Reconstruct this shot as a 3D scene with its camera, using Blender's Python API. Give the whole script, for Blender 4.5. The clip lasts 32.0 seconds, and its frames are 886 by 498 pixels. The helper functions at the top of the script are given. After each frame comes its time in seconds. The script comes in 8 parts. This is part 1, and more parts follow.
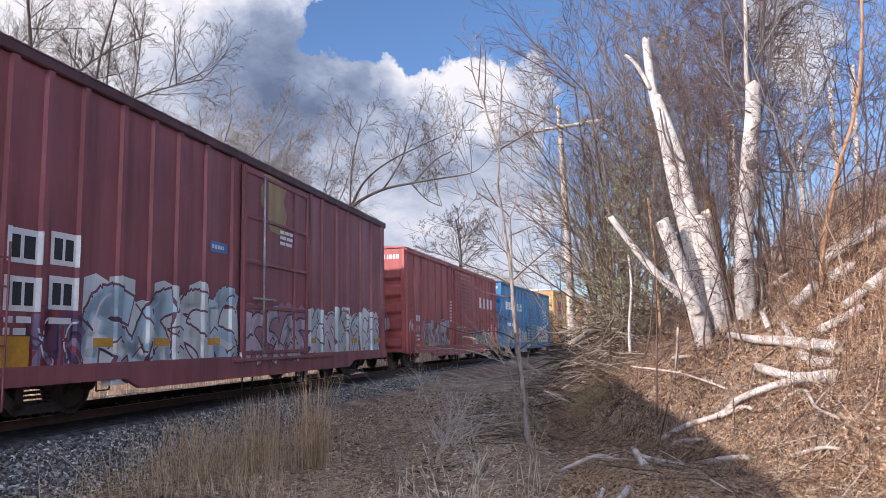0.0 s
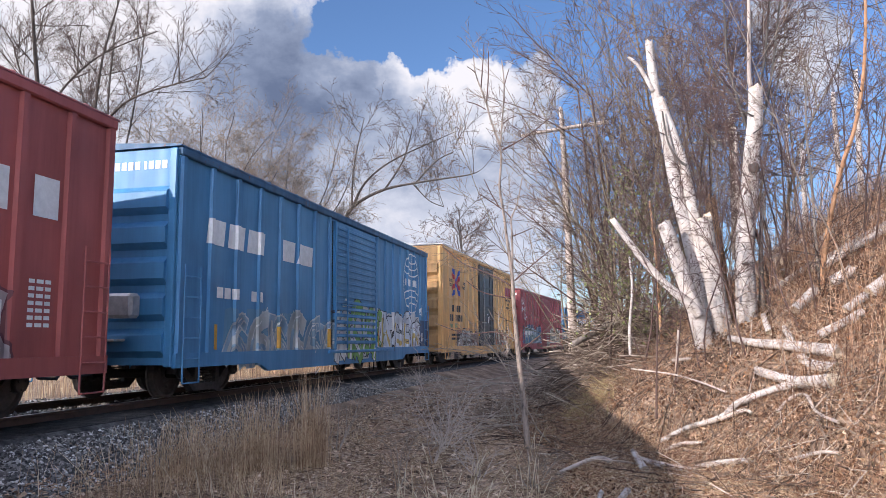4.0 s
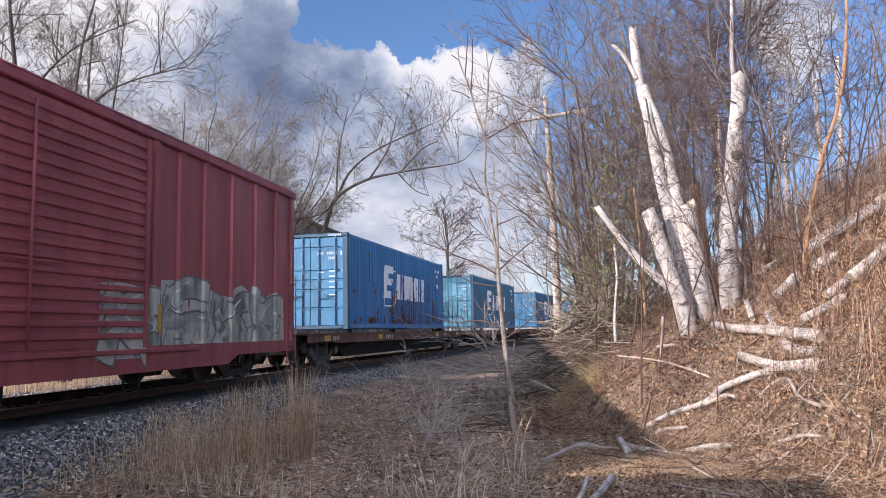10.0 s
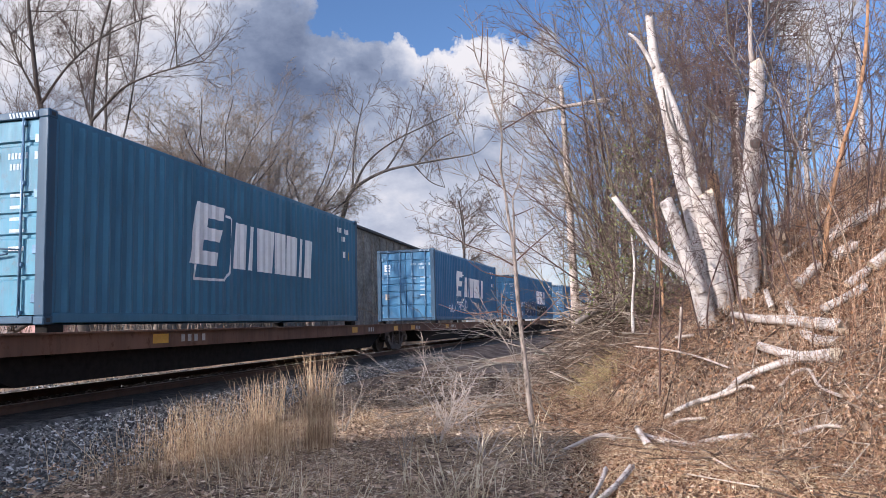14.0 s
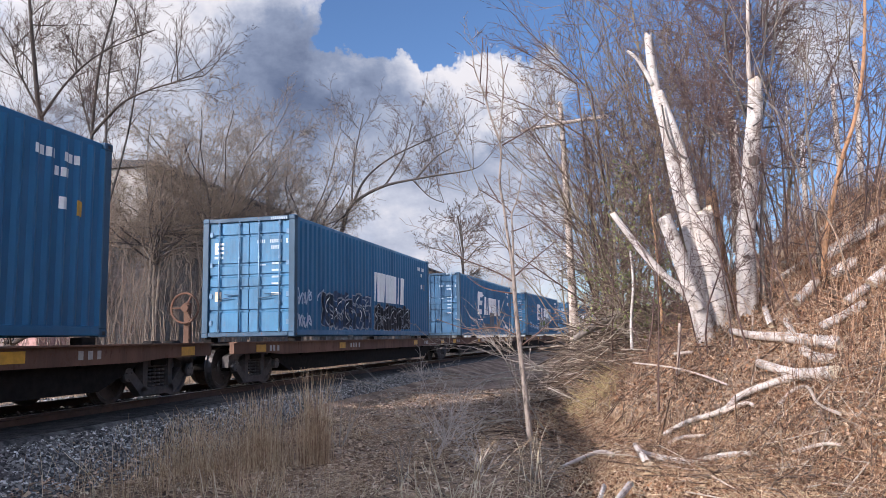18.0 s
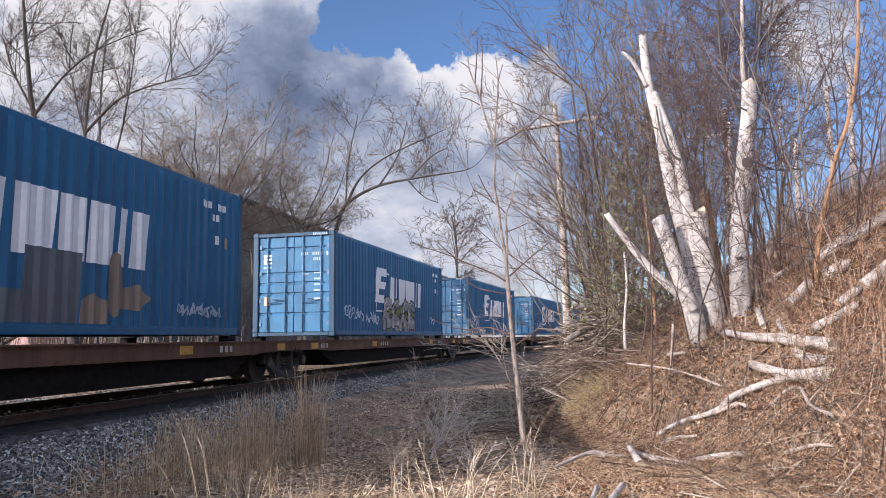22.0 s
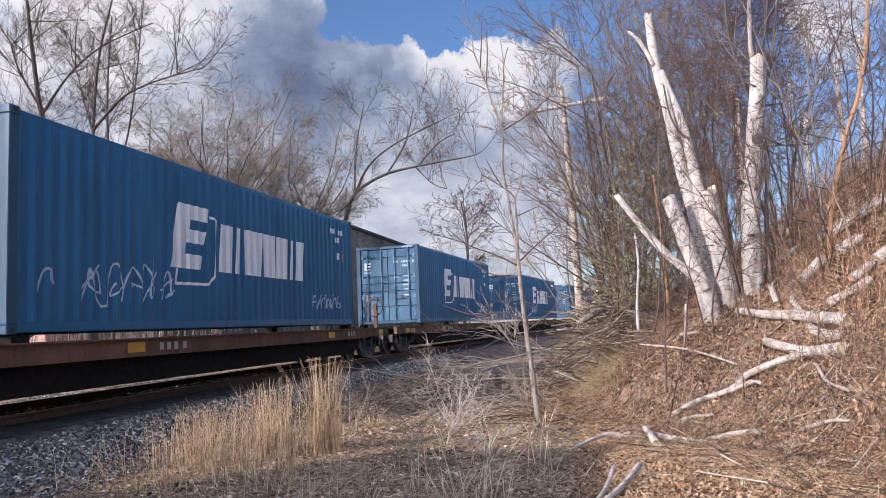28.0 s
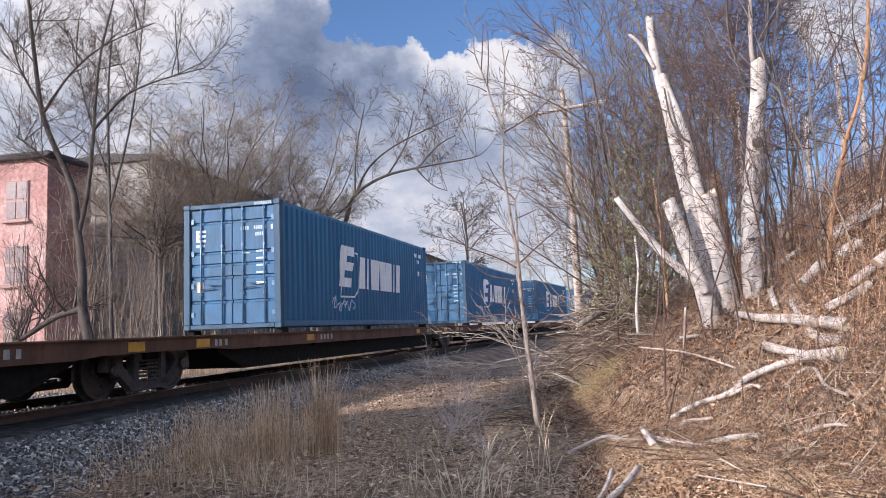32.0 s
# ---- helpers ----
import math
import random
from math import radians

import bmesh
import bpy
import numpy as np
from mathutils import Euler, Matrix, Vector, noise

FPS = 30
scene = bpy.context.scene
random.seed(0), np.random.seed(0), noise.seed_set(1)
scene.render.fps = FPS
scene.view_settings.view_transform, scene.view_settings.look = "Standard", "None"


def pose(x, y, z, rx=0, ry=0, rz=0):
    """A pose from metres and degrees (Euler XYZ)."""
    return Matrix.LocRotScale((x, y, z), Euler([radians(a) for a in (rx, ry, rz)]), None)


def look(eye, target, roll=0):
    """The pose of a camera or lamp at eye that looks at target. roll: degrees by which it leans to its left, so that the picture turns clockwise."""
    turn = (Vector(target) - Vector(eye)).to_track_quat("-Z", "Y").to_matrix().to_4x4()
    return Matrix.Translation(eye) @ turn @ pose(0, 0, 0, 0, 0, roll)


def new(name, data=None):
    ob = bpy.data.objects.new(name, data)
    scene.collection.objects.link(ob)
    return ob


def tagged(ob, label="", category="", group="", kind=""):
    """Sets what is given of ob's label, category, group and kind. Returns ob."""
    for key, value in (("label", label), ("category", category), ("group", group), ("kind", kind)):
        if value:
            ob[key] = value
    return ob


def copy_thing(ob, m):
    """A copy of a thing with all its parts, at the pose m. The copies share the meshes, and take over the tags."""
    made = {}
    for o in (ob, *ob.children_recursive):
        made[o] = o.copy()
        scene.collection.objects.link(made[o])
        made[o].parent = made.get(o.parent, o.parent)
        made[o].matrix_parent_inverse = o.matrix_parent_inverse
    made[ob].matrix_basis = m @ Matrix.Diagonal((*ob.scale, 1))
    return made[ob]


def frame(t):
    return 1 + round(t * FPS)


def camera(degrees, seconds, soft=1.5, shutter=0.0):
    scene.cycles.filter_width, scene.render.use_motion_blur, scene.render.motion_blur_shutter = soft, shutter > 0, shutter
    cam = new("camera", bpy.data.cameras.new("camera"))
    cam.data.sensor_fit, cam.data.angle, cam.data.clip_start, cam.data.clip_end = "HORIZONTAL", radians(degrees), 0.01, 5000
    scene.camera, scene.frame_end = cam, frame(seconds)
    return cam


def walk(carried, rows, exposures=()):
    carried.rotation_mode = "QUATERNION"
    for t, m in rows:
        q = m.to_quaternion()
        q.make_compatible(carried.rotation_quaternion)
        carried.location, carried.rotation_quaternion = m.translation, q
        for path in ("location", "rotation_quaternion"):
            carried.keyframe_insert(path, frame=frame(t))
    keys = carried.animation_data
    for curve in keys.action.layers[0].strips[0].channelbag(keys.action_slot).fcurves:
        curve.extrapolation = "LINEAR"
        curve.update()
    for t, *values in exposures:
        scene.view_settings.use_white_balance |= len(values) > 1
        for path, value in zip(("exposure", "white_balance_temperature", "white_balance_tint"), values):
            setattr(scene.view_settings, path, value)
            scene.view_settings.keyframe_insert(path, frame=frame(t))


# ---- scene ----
# ---- camera ----
# x runs along the track away from the camera, y to its far side, z up; the path's ground is z = 0
cam = camera(61.11, 32.0, soft=0.7)
EYE = (0.0, 0.0, 1.45)
# seconds, heading and tilt up in degrees, lean
AIM = [(0, 11.59, 7.02, -1.04), (0.5, 11.68, 7.06, -0.96), (1, 11.71, 7.1, -0.76), (1.5, 11.73, 7.09, -0.73), (2, 11.73, 7.02, -0.72), (2.5, 11.81,
6.94, -0.73), (3, 11.85, 6.9, -0.76), (3.5, 11.82, 6.95, -0.55), (5.5, 11.17, 7.36, -0.66), (6, 11.04, 7.33, -0.73), (6.5, 10.96, 7.24, -0.71), (7,
10.87, 7.17, -0.8), (7.5, 10.8, 7.03, -0.78), (8, 10.72, 6.81, -0.78), (8.5, 10.62, 6.54, -0.81), (9, 10.54, 6.34, -0.92), (9.5, 10.53, 6.21, -1.08),
(10, 10.57, 6.2, -1.08), (10.5, 10.67, 6.2, -1.19), (11, 10.88, 6.21, -1.21), (11.5, 11.2, 6.17, -1.21), (12, 11.55, 6.03, -1.25), (12.5, 11.82, 5.86,
-1.25), (13, 11.95, 5.74, -1.37), (13.5, 11.93, 5.61, -1.34), (14, 11.85, 5.59, -1.35), (14.5, 11.79, 5.62, -1.34), (16.5, 11.66, 6.01, -1.23), (17,
11.63, 6.19, -1.16), (17.5, 11.65, 6.47, -1.13), (18, 11.73, 6.74, -1.04), (18.5, 11.9, 6.98, -1.09), (19, 12.04, 7.03, -1.27), (19.5, 12.15, 7.04,
-1.34), (20, 12.17, 6.91, -1.37), (20.5, 12.14, 6.71, -1.28), (21, 11.98, 6.57, -1.1), (21.5, 11.66, 6.56, -0.97), (22, 11.28, 6.74, -0.86), (22.5,
10.99, 7, -1.03), (23, 10.97, 7.19, -1.34), (23.5, 11.11, 7.22, -1.53), (24, 11.34, 7.06, -1.64), (24.5, 11.47, 6.8, -1.75), (25, 11.47, 6.53, -1.84),
(25.5, 11.49, 6.29, -2.03), (27.5, 11.95, 5.73, -2.43), (28, 12.1, 5.72, -2.45), (28.5, 12.16, 5.73, -2.61), (29, 12.14, 5.76, -2.69), (29.5, 12.03,
5.79, -2.74), (30, 11.91, 5.86, -2.7), (30.5, 11.82, 5.91, -2.55), (31, 11.85, 5.9, -2.33), (31.5, 12, 5.86, -2.13), (32, 12.08, 5.85, -2.07)]


def aim(yaw, tilt, lean):
    a, b = radians(yaw), radians(tilt)
    way = Vector((math.cos(a) * math.cos(b), math.sin(a) * math.cos(b), math.sin(b)))
    return look(EYE, Vector(EYE) + way, lean)


walk(cam, [(t, aim(a, b, c)) for t, a, b, c in AIM], exposures=[(0, 1.56, 6250, 17), (10, 1.53, 6250, 17), (13, 1.44, 6250, 17), (32, 1.42, 6250, 17)])

# ---- light ----
SUN_AZ, SUN_EL = 136.0, 23.0
sun_way = Vector((math.cos(radians(SUN_AZ)) * math.cos(radians(SUN_EL)), math.sin(radians(SUN_AZ)) * math.cos(radians(SUN_EL)), math.sin(radians(SUN_EL))))
sun_data = bpy.data.lights.new("sun", "SUN")
sun_data.energy, sun_data.angle, sun_data.color = 2.55, radians(0.55), (1.0, 0.93, 0.84)
sun = new("sun", sun_data)
sun.matrix_world = look(sun_way * 50, (0, 0, 0))

world = bpy.data.worlds.new("sky")
scene.world = world
world.use_nodes = True
wn = world.node_tree
sky = wn.nodes.new("ShaderNodeTexSky")
sky.sky_type, sky.sun_disc = "NISHITA", False
sky.sun_elevation, sky.sun_rotation = radians(SUN_EL), radians(90 - SUN_AZ)
sky.air_density, sky.dust_density, sky.ozone_density = 1.0, 0.1, 5.0
wn.links.new(sky.outputs[0], wn.nodes["Background"].inputs[0])
wn.nodes["Background"].inputs[1].default_value = 0.058


# ---- materials ----
def nodes_of(name):
    m = bpy.data.materials.new(name)
    m.use_nodes = True
    return m, m.node_tree, m.node_tree.nodes["Principled BSDF"]


def add(nt, kind, **values):
    n = nt.nodes.new("ShaderNode" + kind)
    for k, v in values.items():
        n.inputs[k].default_value = v
    return n


def ramp(nt, src, stops):
    r = nt.nodes.new("ShaderNodeValToRGB")
    e = r.color_ramp.elements
    while len(e) < len(stops):
        e.new(0.5)
    for el, (p, c) in zip(e, stops):
        el.position, el.color = p, (*c, 1) if len(c) == 3 else c
    nt.links.new(src, r.inputs[0])
    return r.outputs[0]


def grey(v):
    return (v, v, v)


def coords(nt, scale=(1, 1, 1), kind="Object"):
    tc = nt.nodes.new("ShaderNodeTexCoord")
    mp = add(nt, "Mapping")
    mp.inputs["Scale"].default_value = scale
    nt.links.new(tc.outputs[kind], mp.inputs[0])
    return mp.outputs[0]


def noise_of(nt, scale, detail=4.0, rough=0.6, stretch=(1, 1, 1), distort=0.0):
    n = add(nt, "TexNoise", Scale=scale, Detail=detail, Roughness=rough, Distortion=distort)
    nt.links.new(coords(nt, stretch), n.inputs["Vector"])
    return n.outputs["Fac"]


def mix(nt, fac, a, b, blend="MIX"):
    m = nt.nodes.new("ShaderNodeMix")
    m.data_type, m.blend_type = "RGBA", blend
    for sock, v in ((m.inputs[0], fac), (m.inputs[6], a), (m.inputs[7], b)):
        if isinstance(v, (int, float)):
            sock.default_value = v
        elif isinstance(v, tuple):
            sock.default_value = (*v, 1)
        else:
            nt.links.new(v, sock)
    return m.outputs[2]


def bump(nt, bsdf, height, strength=0.4, dist=0.02):
    b = add(nt, "Bump", Strength=strength, Distance=dist)
    nt.links.new(height, b.inputs["Height"])
    nt.links.new(b.outputs[0], bsdf.inputs["Normal"])


def shade(a, k):
    return tuple(min(1.0, c * k) for c in a)


def earthy(name, dark, mid, light, scale=3.0, rough=0.95, fine=40.0, relief=0.5, dist=0.02, island=False):
    """A rough natural surface: broad patches and fine grain."""
    m, nt, bs = nodes_of(name)
    broad = ramp(nt, noise_of(nt, scale, 5), [(0.32, dark), (0.5, mid), (0.7, light)])
    grain = noise_of(nt, fine, 4, 0.7)
    col = mix(nt, 0.6, broad, ramp(nt, grain, [(0.3, grey(0.25)), (0.5, grey(0.55)), (0.72, grey(1.0))]), "OVERLAY")
    if island:
        g = nt.nodes.new("ShaderNodeNewGeometry")
        col = mix(nt, 1.0, col, ramp(nt, g.outputs["Random Per Island"], [(0, grey(0.55)), (0.5, grey(0.95)), (1, grey(1.35))]), "MULTIPLY")
    nt.links.new(col, bs.inputs["Base Color"])
    bs.inputs["Roughness"].default_value = rough
    bs.inputs["Specular IOR Level"].default_value = 0.2
    if relief:
        bump(nt, bs, grain, relief, dist)
    return m


def paint(name, colour, rough=0.55, grime=0.5, rust=0.0, fade=0.25, streak=1.0):
    """Weathered coach paint: faded patches, vertical dirt streaks, rust blooms."""
    m, nt, bs = nodes_of(name)
    big = noise_of(nt, 0.7, 5, 0.6)
    col = ramp(nt, big, [(0.25, shade(colour, 1 - fade)), (0.5, colour), (0.8, shade(colour, 1 + fade))])
    run = noise_of(nt, 2.2, 6, 0.7, (1.6 * streak, 1.6 * streak, 0.12))
    dirt = ramp(nt, run, [(0.45, grey(0)), (0.75, grey(grime))])
    col = mix(nt, dirt, col, tuple(0.35 * c + 0.02 for c in colour))
    spots = noise_of(nt, 9, 5, 0.7, (1, 1, 0.6))
    if rust:
        amount = ramp(nt, spots, [(0.66 - rust * 0.2, grey(0)), (0.74 - rust * 0.2, grey(1))])
        col = mix(nt, amount, col, (0.11, 0.045, 0.022))
    nt.links.new(col, bs.inputs["Base Color"])
    nt.links.new(ramp(nt, run, [(0.3, grey(rough - 0.12)), (0.8, grey(min(1, rough + 0.25)))]), bs.inputs["Roughness"])
    bump(nt, bs, spots, 0.12, 0.01)
    return m


def bark(name, base, dark, scratch=0.4, scale=14.0, relief=0.5):
    m, nt, bs = nodes_of(name)
    n = noise_of(nt, scale, 5, 0.7, (1, 1, 0.3))
    col = ramp(nt, n, [(0.3, dark), (0.5, base), (0.75, shade(base, 1.35))])
    nt.links.new(col, bs.inputs["Base Color"])
    bs.inputs["Roughness"].default_value = 0.9
    bs.inputs["Specular IOR Level"].default_value = 0.15
    bump(nt, bs, n, relief, 0.02)
    return m


def birch_bark():
    """White peeling bark: fine dark cross lines, black scars, bare tan patches."""
    m, nt, bs = nodes_of("birch_bark")
    line = noise_of(nt, 15, 5, 0.75, (1.0, 1.0, 8.0))
    scar = noise_of(nt, 4.2, 6, 0.7, (1, 1, 1.6))
    peel = noise_of(nt, 7.0, 5, 0.65, (1, 1, 0.45))
    flake = noise_of(nt, 38, 4, 0.7, (1, 1, 1.8))
    col = ramp(nt, peel, [(0.3, (0.27, 0.22, 0.185)), (0.45, (0.48, 0.43, 0.39)), (0.75, (0.61, 0.575, 0.54))])
    col = mix(nt, ramp(nt, flake, [(0.35, grey(0.55)), (0.55, grey(0))]), col, (0.34, 0.28, 0.235))
    col = mix(nt, ramp(nt, line, [(0.57, grey(0)), (0.63, grey(0.85))]), col, (0.13, 0.10, 0.085))
    col = mix(nt, ramp(nt, scar, [(0.545, grey(0)), (0.61, grey(0.5)), (0.68, grey(0.95))]), col, (0.105, 0.078, 0.062))
    nt.links.new(col, bs.inputs["Base Color"])
    bs.inputs["Roughness"].default_value = 0.8
    bs.inputs["Specular IOR Level"].default_value = 0.25
    bump(nt, bs, peel, 0.5, 0.02)
    return m


def flat(name, colour, rough=0.6, metal=0.0, vary=0.25, scale=8.0):
    m, nt, bs = nodes_of(name)
    nt.links.new(ramp(nt, noise_of(nt, scale, 5, 0.65), [(0.3, shade(colour, 1 - vary)), (0.7, shade(colour, 1 + vary))]), bs.inputs["Base Color"])
    bs.inputs["Roughness"].default_value, bs.inputs["Metallic"].default_value = rough, metal
    return m


def random_tint(name, stops, rough=0.9, spec=0.2, thin=0.0):
    """A colour that changes from blade to blade or stick to stick."""
    m, nt, bs = nodes_of(name)
    g = nt.nodes.new("ShaderNodeNewGeometry")
    col = ramp(nt, g.outputs["Random Per Island"], stops)
    col = mix(nt, 0.5, col, ramp(nt, noise_of(nt, 30, 3), [(0.3, grey(0.35)), (0.7, grey(0.75))]), "OVERLAY")
    nt.links.new(col, bs.inputs["Base Color"])
    bs.inputs["Roughness"].default_value = rough
    bs.inputs["Specular IOR Level"].default_value = spec
    if thin:
        bs.inputs["Subsurface Weight"].default_value = 0.0
    return m


M_SOIL = earthy("leafy_soil", (0.105, 0.07, 0.05), (0.225, 0.156, 0.11), (0.39, 0.29, 0.21), 1.2, fine=26)
M_LITTER = random_tint("dead_leaves", [(0, (0.035, 0.018, 0.011)), (0.3, (0.18, 0.09, 0.048)), (0.55, (0.33, 0.19, 0.11)), (0.8, (0.47, 0.305, 0.195)), (0.95, (0.62, 0.47, 0.34)), (1, (0.46, 0.20, 0.08))])
M_PATHLITTER = random_tint("path_litter", [(0, (0.06, 0.036, 0.024)), (0.4, (0.27, 0.175, 0.115)), (0.8, (0.49, 0.345, 0.235)), (1, (0.68, 0.53, 0.39))])
M_STONE = random_tint("ballast_stone", [(0, (0.026, 0.024, 0.023)), (0.45, (0.105, 0.098, 0.090)), (0.85, (0.27, 0.255, 0.235)), (1, (0.60, 0.58, 0.55))], 0.85)
M_BED = earthy("ballast_bed", (0.03, 0.029, 0.028), (0.075, 0.072, 0.07), (0.15, 0.145, 0.14), 6, fine=22, relief=1.0, dist=0.04)
M_TIE = bark("creosoted_timber", (0.06, 0.048, 0.04), (0.02, 0.016, 0.014), scale=8)
M_RAIL = flat("rail_rust", (0.085, 0.05, 0.035), 0.8)
M_RAILTOP = flat("polished_rail_head", (0.55, 0.53, 0.50), 0.28, 0.9, 0.15)
M_STRAW = random_tint("dry_grass", [(0, (0.24, 0.16, 0.10)), (0.5, (0.44, 0.34, 0.22)), (1, (0.64, 0.54, 0.39))], 0.8)
M_STICK = random_tint("dead_sticks", [(0, (0.05, 0.034, 0.024)), (0.5, (0.14, 0.10, 0.075)), (0.85, (0.28, 0.22, 0.17)), (1, (0.55, 0.47, 0.39))])
M_BRUSH = random_tint("red_brown_brush", [(0, (0.05, 0.024, 0.016)), (0.45, (0.20, 0.105, 0.064)), (0.85, (0.44, 0.275, 0.175)), (1, (0.64, 0.48, 0.34))])
M_BIRCH = birch_bark()
M_TWIG = bark("grey_brown_twigs", (0.24, 0.185, 0.145), (0.13, 0.10, 0.075), relief=0.2)
M_TWIG_DARK = bark("dark_twigs", (0.085, 0.06, 0.05), (0.04, 0.028, 0.024), relief=0.2)
M_GREYBARK = bark("grey_bark", (0.20, 0.17, 0.145), (0.085, 0.07, 0.06), scale=10)
M_TANBARK = bark("tan_bark", (0.32, 0.27, 0.22), (0.17, 0.14, 0.11), scale=12)
M_PALEBARK = bark("pale_dead_wood", (0.44, 0.37, 0.32), (0.22, 0.175, 0.145), scale=9)
M_ORANGEBARK = bark("orange_bark", (0.34, 0.19, 0.105), (0.10, 0.055, 0.035), scale=17, relief=0.8)
M_CUTWOOD = flat("cut_wood", (0.50, 0.41, 0.30), 0.85)
M_BROWNWOOD = bark("torn_brown_wood", (0.42, 0.25, 0.14), (0.22, 0.12, 0.065), scale=10)
M_BUD = random_tint("spring_buds", [(0, (0.20, 0.13, 0.08)), (0.6, (0.34, 0.27, 0.13)), (1, (0.42, 0.38, 0.18))])
M_EVERGREEN = random_tint("evergreen_needles", [(0, (0.09, 0.105, 0.04)), (0.6, (0.18, 0.20, 0.075)), (1, (0.27, 0.26, 0.12))])

# grimy steel, taken near black so under-car shade sits in the colour
M_DARKSTEEL = flat("grimy_shaded_steel", (0.014, 0.0115, 0.010), 0.85, 0.0, 0.45)
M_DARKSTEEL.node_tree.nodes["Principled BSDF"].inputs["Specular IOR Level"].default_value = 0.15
M_WHEEL = flat("worn_wheel_steel", (0.07, 0.06, 0.055), 0.5, 0.3, 0.4)
M_FRAMERUST = paint("rusty_brown_sill", (0.150, 0.074, 0.044), 0.8, 0.8, 0.45, 0.45)
M_GALV = flat("dull_galvanised", (0.42, 0.41, 0.39), 0.5, 0.4)
M_WHITE = flat("white_lettering", (0.78, 0.77, 0.74), 0.6, 0.0, 0.12)
M_LOGO = flat("white_vinyl", (0.80, 0.80, 0.79), 0.5, 0.0, 0.06)
M_YELLOW = flat("yellow_reflector", (0.60, 0.31, 0.03), 0.5, 0.0, 0.2)
M_BLACK = flat("black_paint", (0.02, 0.02, 0.022), 0.6, 0.0, 0.3)
M_MAROON = paint("maroon_paint", (0.285, 0.086, 0.092), 0.6, 0.5, 0.0)
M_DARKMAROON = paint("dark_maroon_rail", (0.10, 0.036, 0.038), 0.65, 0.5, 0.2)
# dark tone and streaks stand in for the car ahead's shadow on the end
M_SHADOWOCHRE = paint("shadowed_ochre_paint", (0.46, 0.26, 0.10), 0.65, 0.85, 0.1, 0.35)
M_DARKSKY = paint("dull_blue_rail", (0.03, 0.10, 0.19), 0.6, 0.6, 0.25)
M_RED = paint("faded_red_paint", (0.37, 0.09, 0.078), 0.6, 0.4, 0.0)
M_OXIDE = paint("oxide_red_paint", (0.33, 0.07, 0.075), 0.6, 0.4, 0.0)
M_SKYBLUE = paint("sky_blue_paint", (0.05, 0.21, 0.40), 0.5, 0.35, 0.0)
M_DARKBLUE = paint("dark_blue_paint", (0.03, 0.06, 0.13), 0.55, 0.4)
M_OCHRE = paint("yellow_ochre_paint", (0.70, 0.40, 0.145), 0.55, 0.35, 0.0)
M_DOORBLACK = paint("blue_black_paint", (0.014, 0.017, 0.022), 0.5, 0.3)
M_CBLUE = paint("container_blue", (0.006, 0.104, 0.228), 0.45, 0.25, 0.0, 0.15)
M_CPALE = paint("faded_container_blue", (0.028, 0.135, 0.225), 0.5, 0.35, 0.0, 0.2)
M_CRUST = paint("rusting_container_blue", (0.016, 0.145, 0.34), 0.5, 0.3, 0.0, 0.15)
M_RUSTRUN = paint("brown_rust", (0.12, 0.05, 0.03), 0.85, 0.5, 0.0)


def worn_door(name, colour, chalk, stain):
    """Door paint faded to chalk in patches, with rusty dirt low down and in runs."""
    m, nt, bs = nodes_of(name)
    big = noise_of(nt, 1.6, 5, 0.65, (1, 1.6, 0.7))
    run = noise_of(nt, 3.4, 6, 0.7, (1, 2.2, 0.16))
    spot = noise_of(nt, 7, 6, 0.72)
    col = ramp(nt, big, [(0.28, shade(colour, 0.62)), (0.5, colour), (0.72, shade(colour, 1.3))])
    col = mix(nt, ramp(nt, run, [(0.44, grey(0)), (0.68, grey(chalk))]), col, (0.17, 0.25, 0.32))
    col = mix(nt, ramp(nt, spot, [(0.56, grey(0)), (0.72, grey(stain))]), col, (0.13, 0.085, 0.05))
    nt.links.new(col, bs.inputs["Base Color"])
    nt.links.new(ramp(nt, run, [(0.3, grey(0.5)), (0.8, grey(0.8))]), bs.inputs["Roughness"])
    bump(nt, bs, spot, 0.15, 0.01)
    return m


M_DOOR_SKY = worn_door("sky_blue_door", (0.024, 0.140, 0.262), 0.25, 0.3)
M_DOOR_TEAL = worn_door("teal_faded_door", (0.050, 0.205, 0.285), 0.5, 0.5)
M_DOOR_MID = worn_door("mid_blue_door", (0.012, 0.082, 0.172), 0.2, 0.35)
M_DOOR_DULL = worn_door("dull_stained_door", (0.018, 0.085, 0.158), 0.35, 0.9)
M_BAR = flat("blue_lock_rod", (0.11, 0.20, 0.30), 0.35, 0.3)
M_OILED = earthy("oil_dark_ballast", (0.016, 0.014, 0.013), (0.035, 0.031, 0.029), (0.07, 0.062, 0.058), 5, fine=24, relief=1.0, dist=0.04)
M_DARKBARK = bark("dark_furrowed_bark", (0.080, 0.065, 0.056), (0.034, 0.027, 0.024), scale=8, relief=0.8)
M_GREYLIMB = bark("dark_grey_limb", (0.10, 0.088, 0.08), (0.045, 0.038, 0.034), scale=8, relief=0.5)
M_DRYBROWN = random_tint("dull_brown_grass", [(0, (0.22, 0.135, 0.08)), (0.5, (0.45, 0.31, 0.19)), (0.85, (0.62, 0.46, 0.29)), (1, (0.74, 0.60, 0.41))], 0.85)
M_GREENISH = random_tint("yellow_green_grass", [(0, (0.22, 0.17, 0.07)), (0.5, (0.36, 0.285, 0.13)), (1, (0.48, 0.38, 0.21))], 0.85)
M_FADED = flat("faded_white_marks", (0.36, 0.44, 0.50), 0.6, 0.0, 0.3, 20)
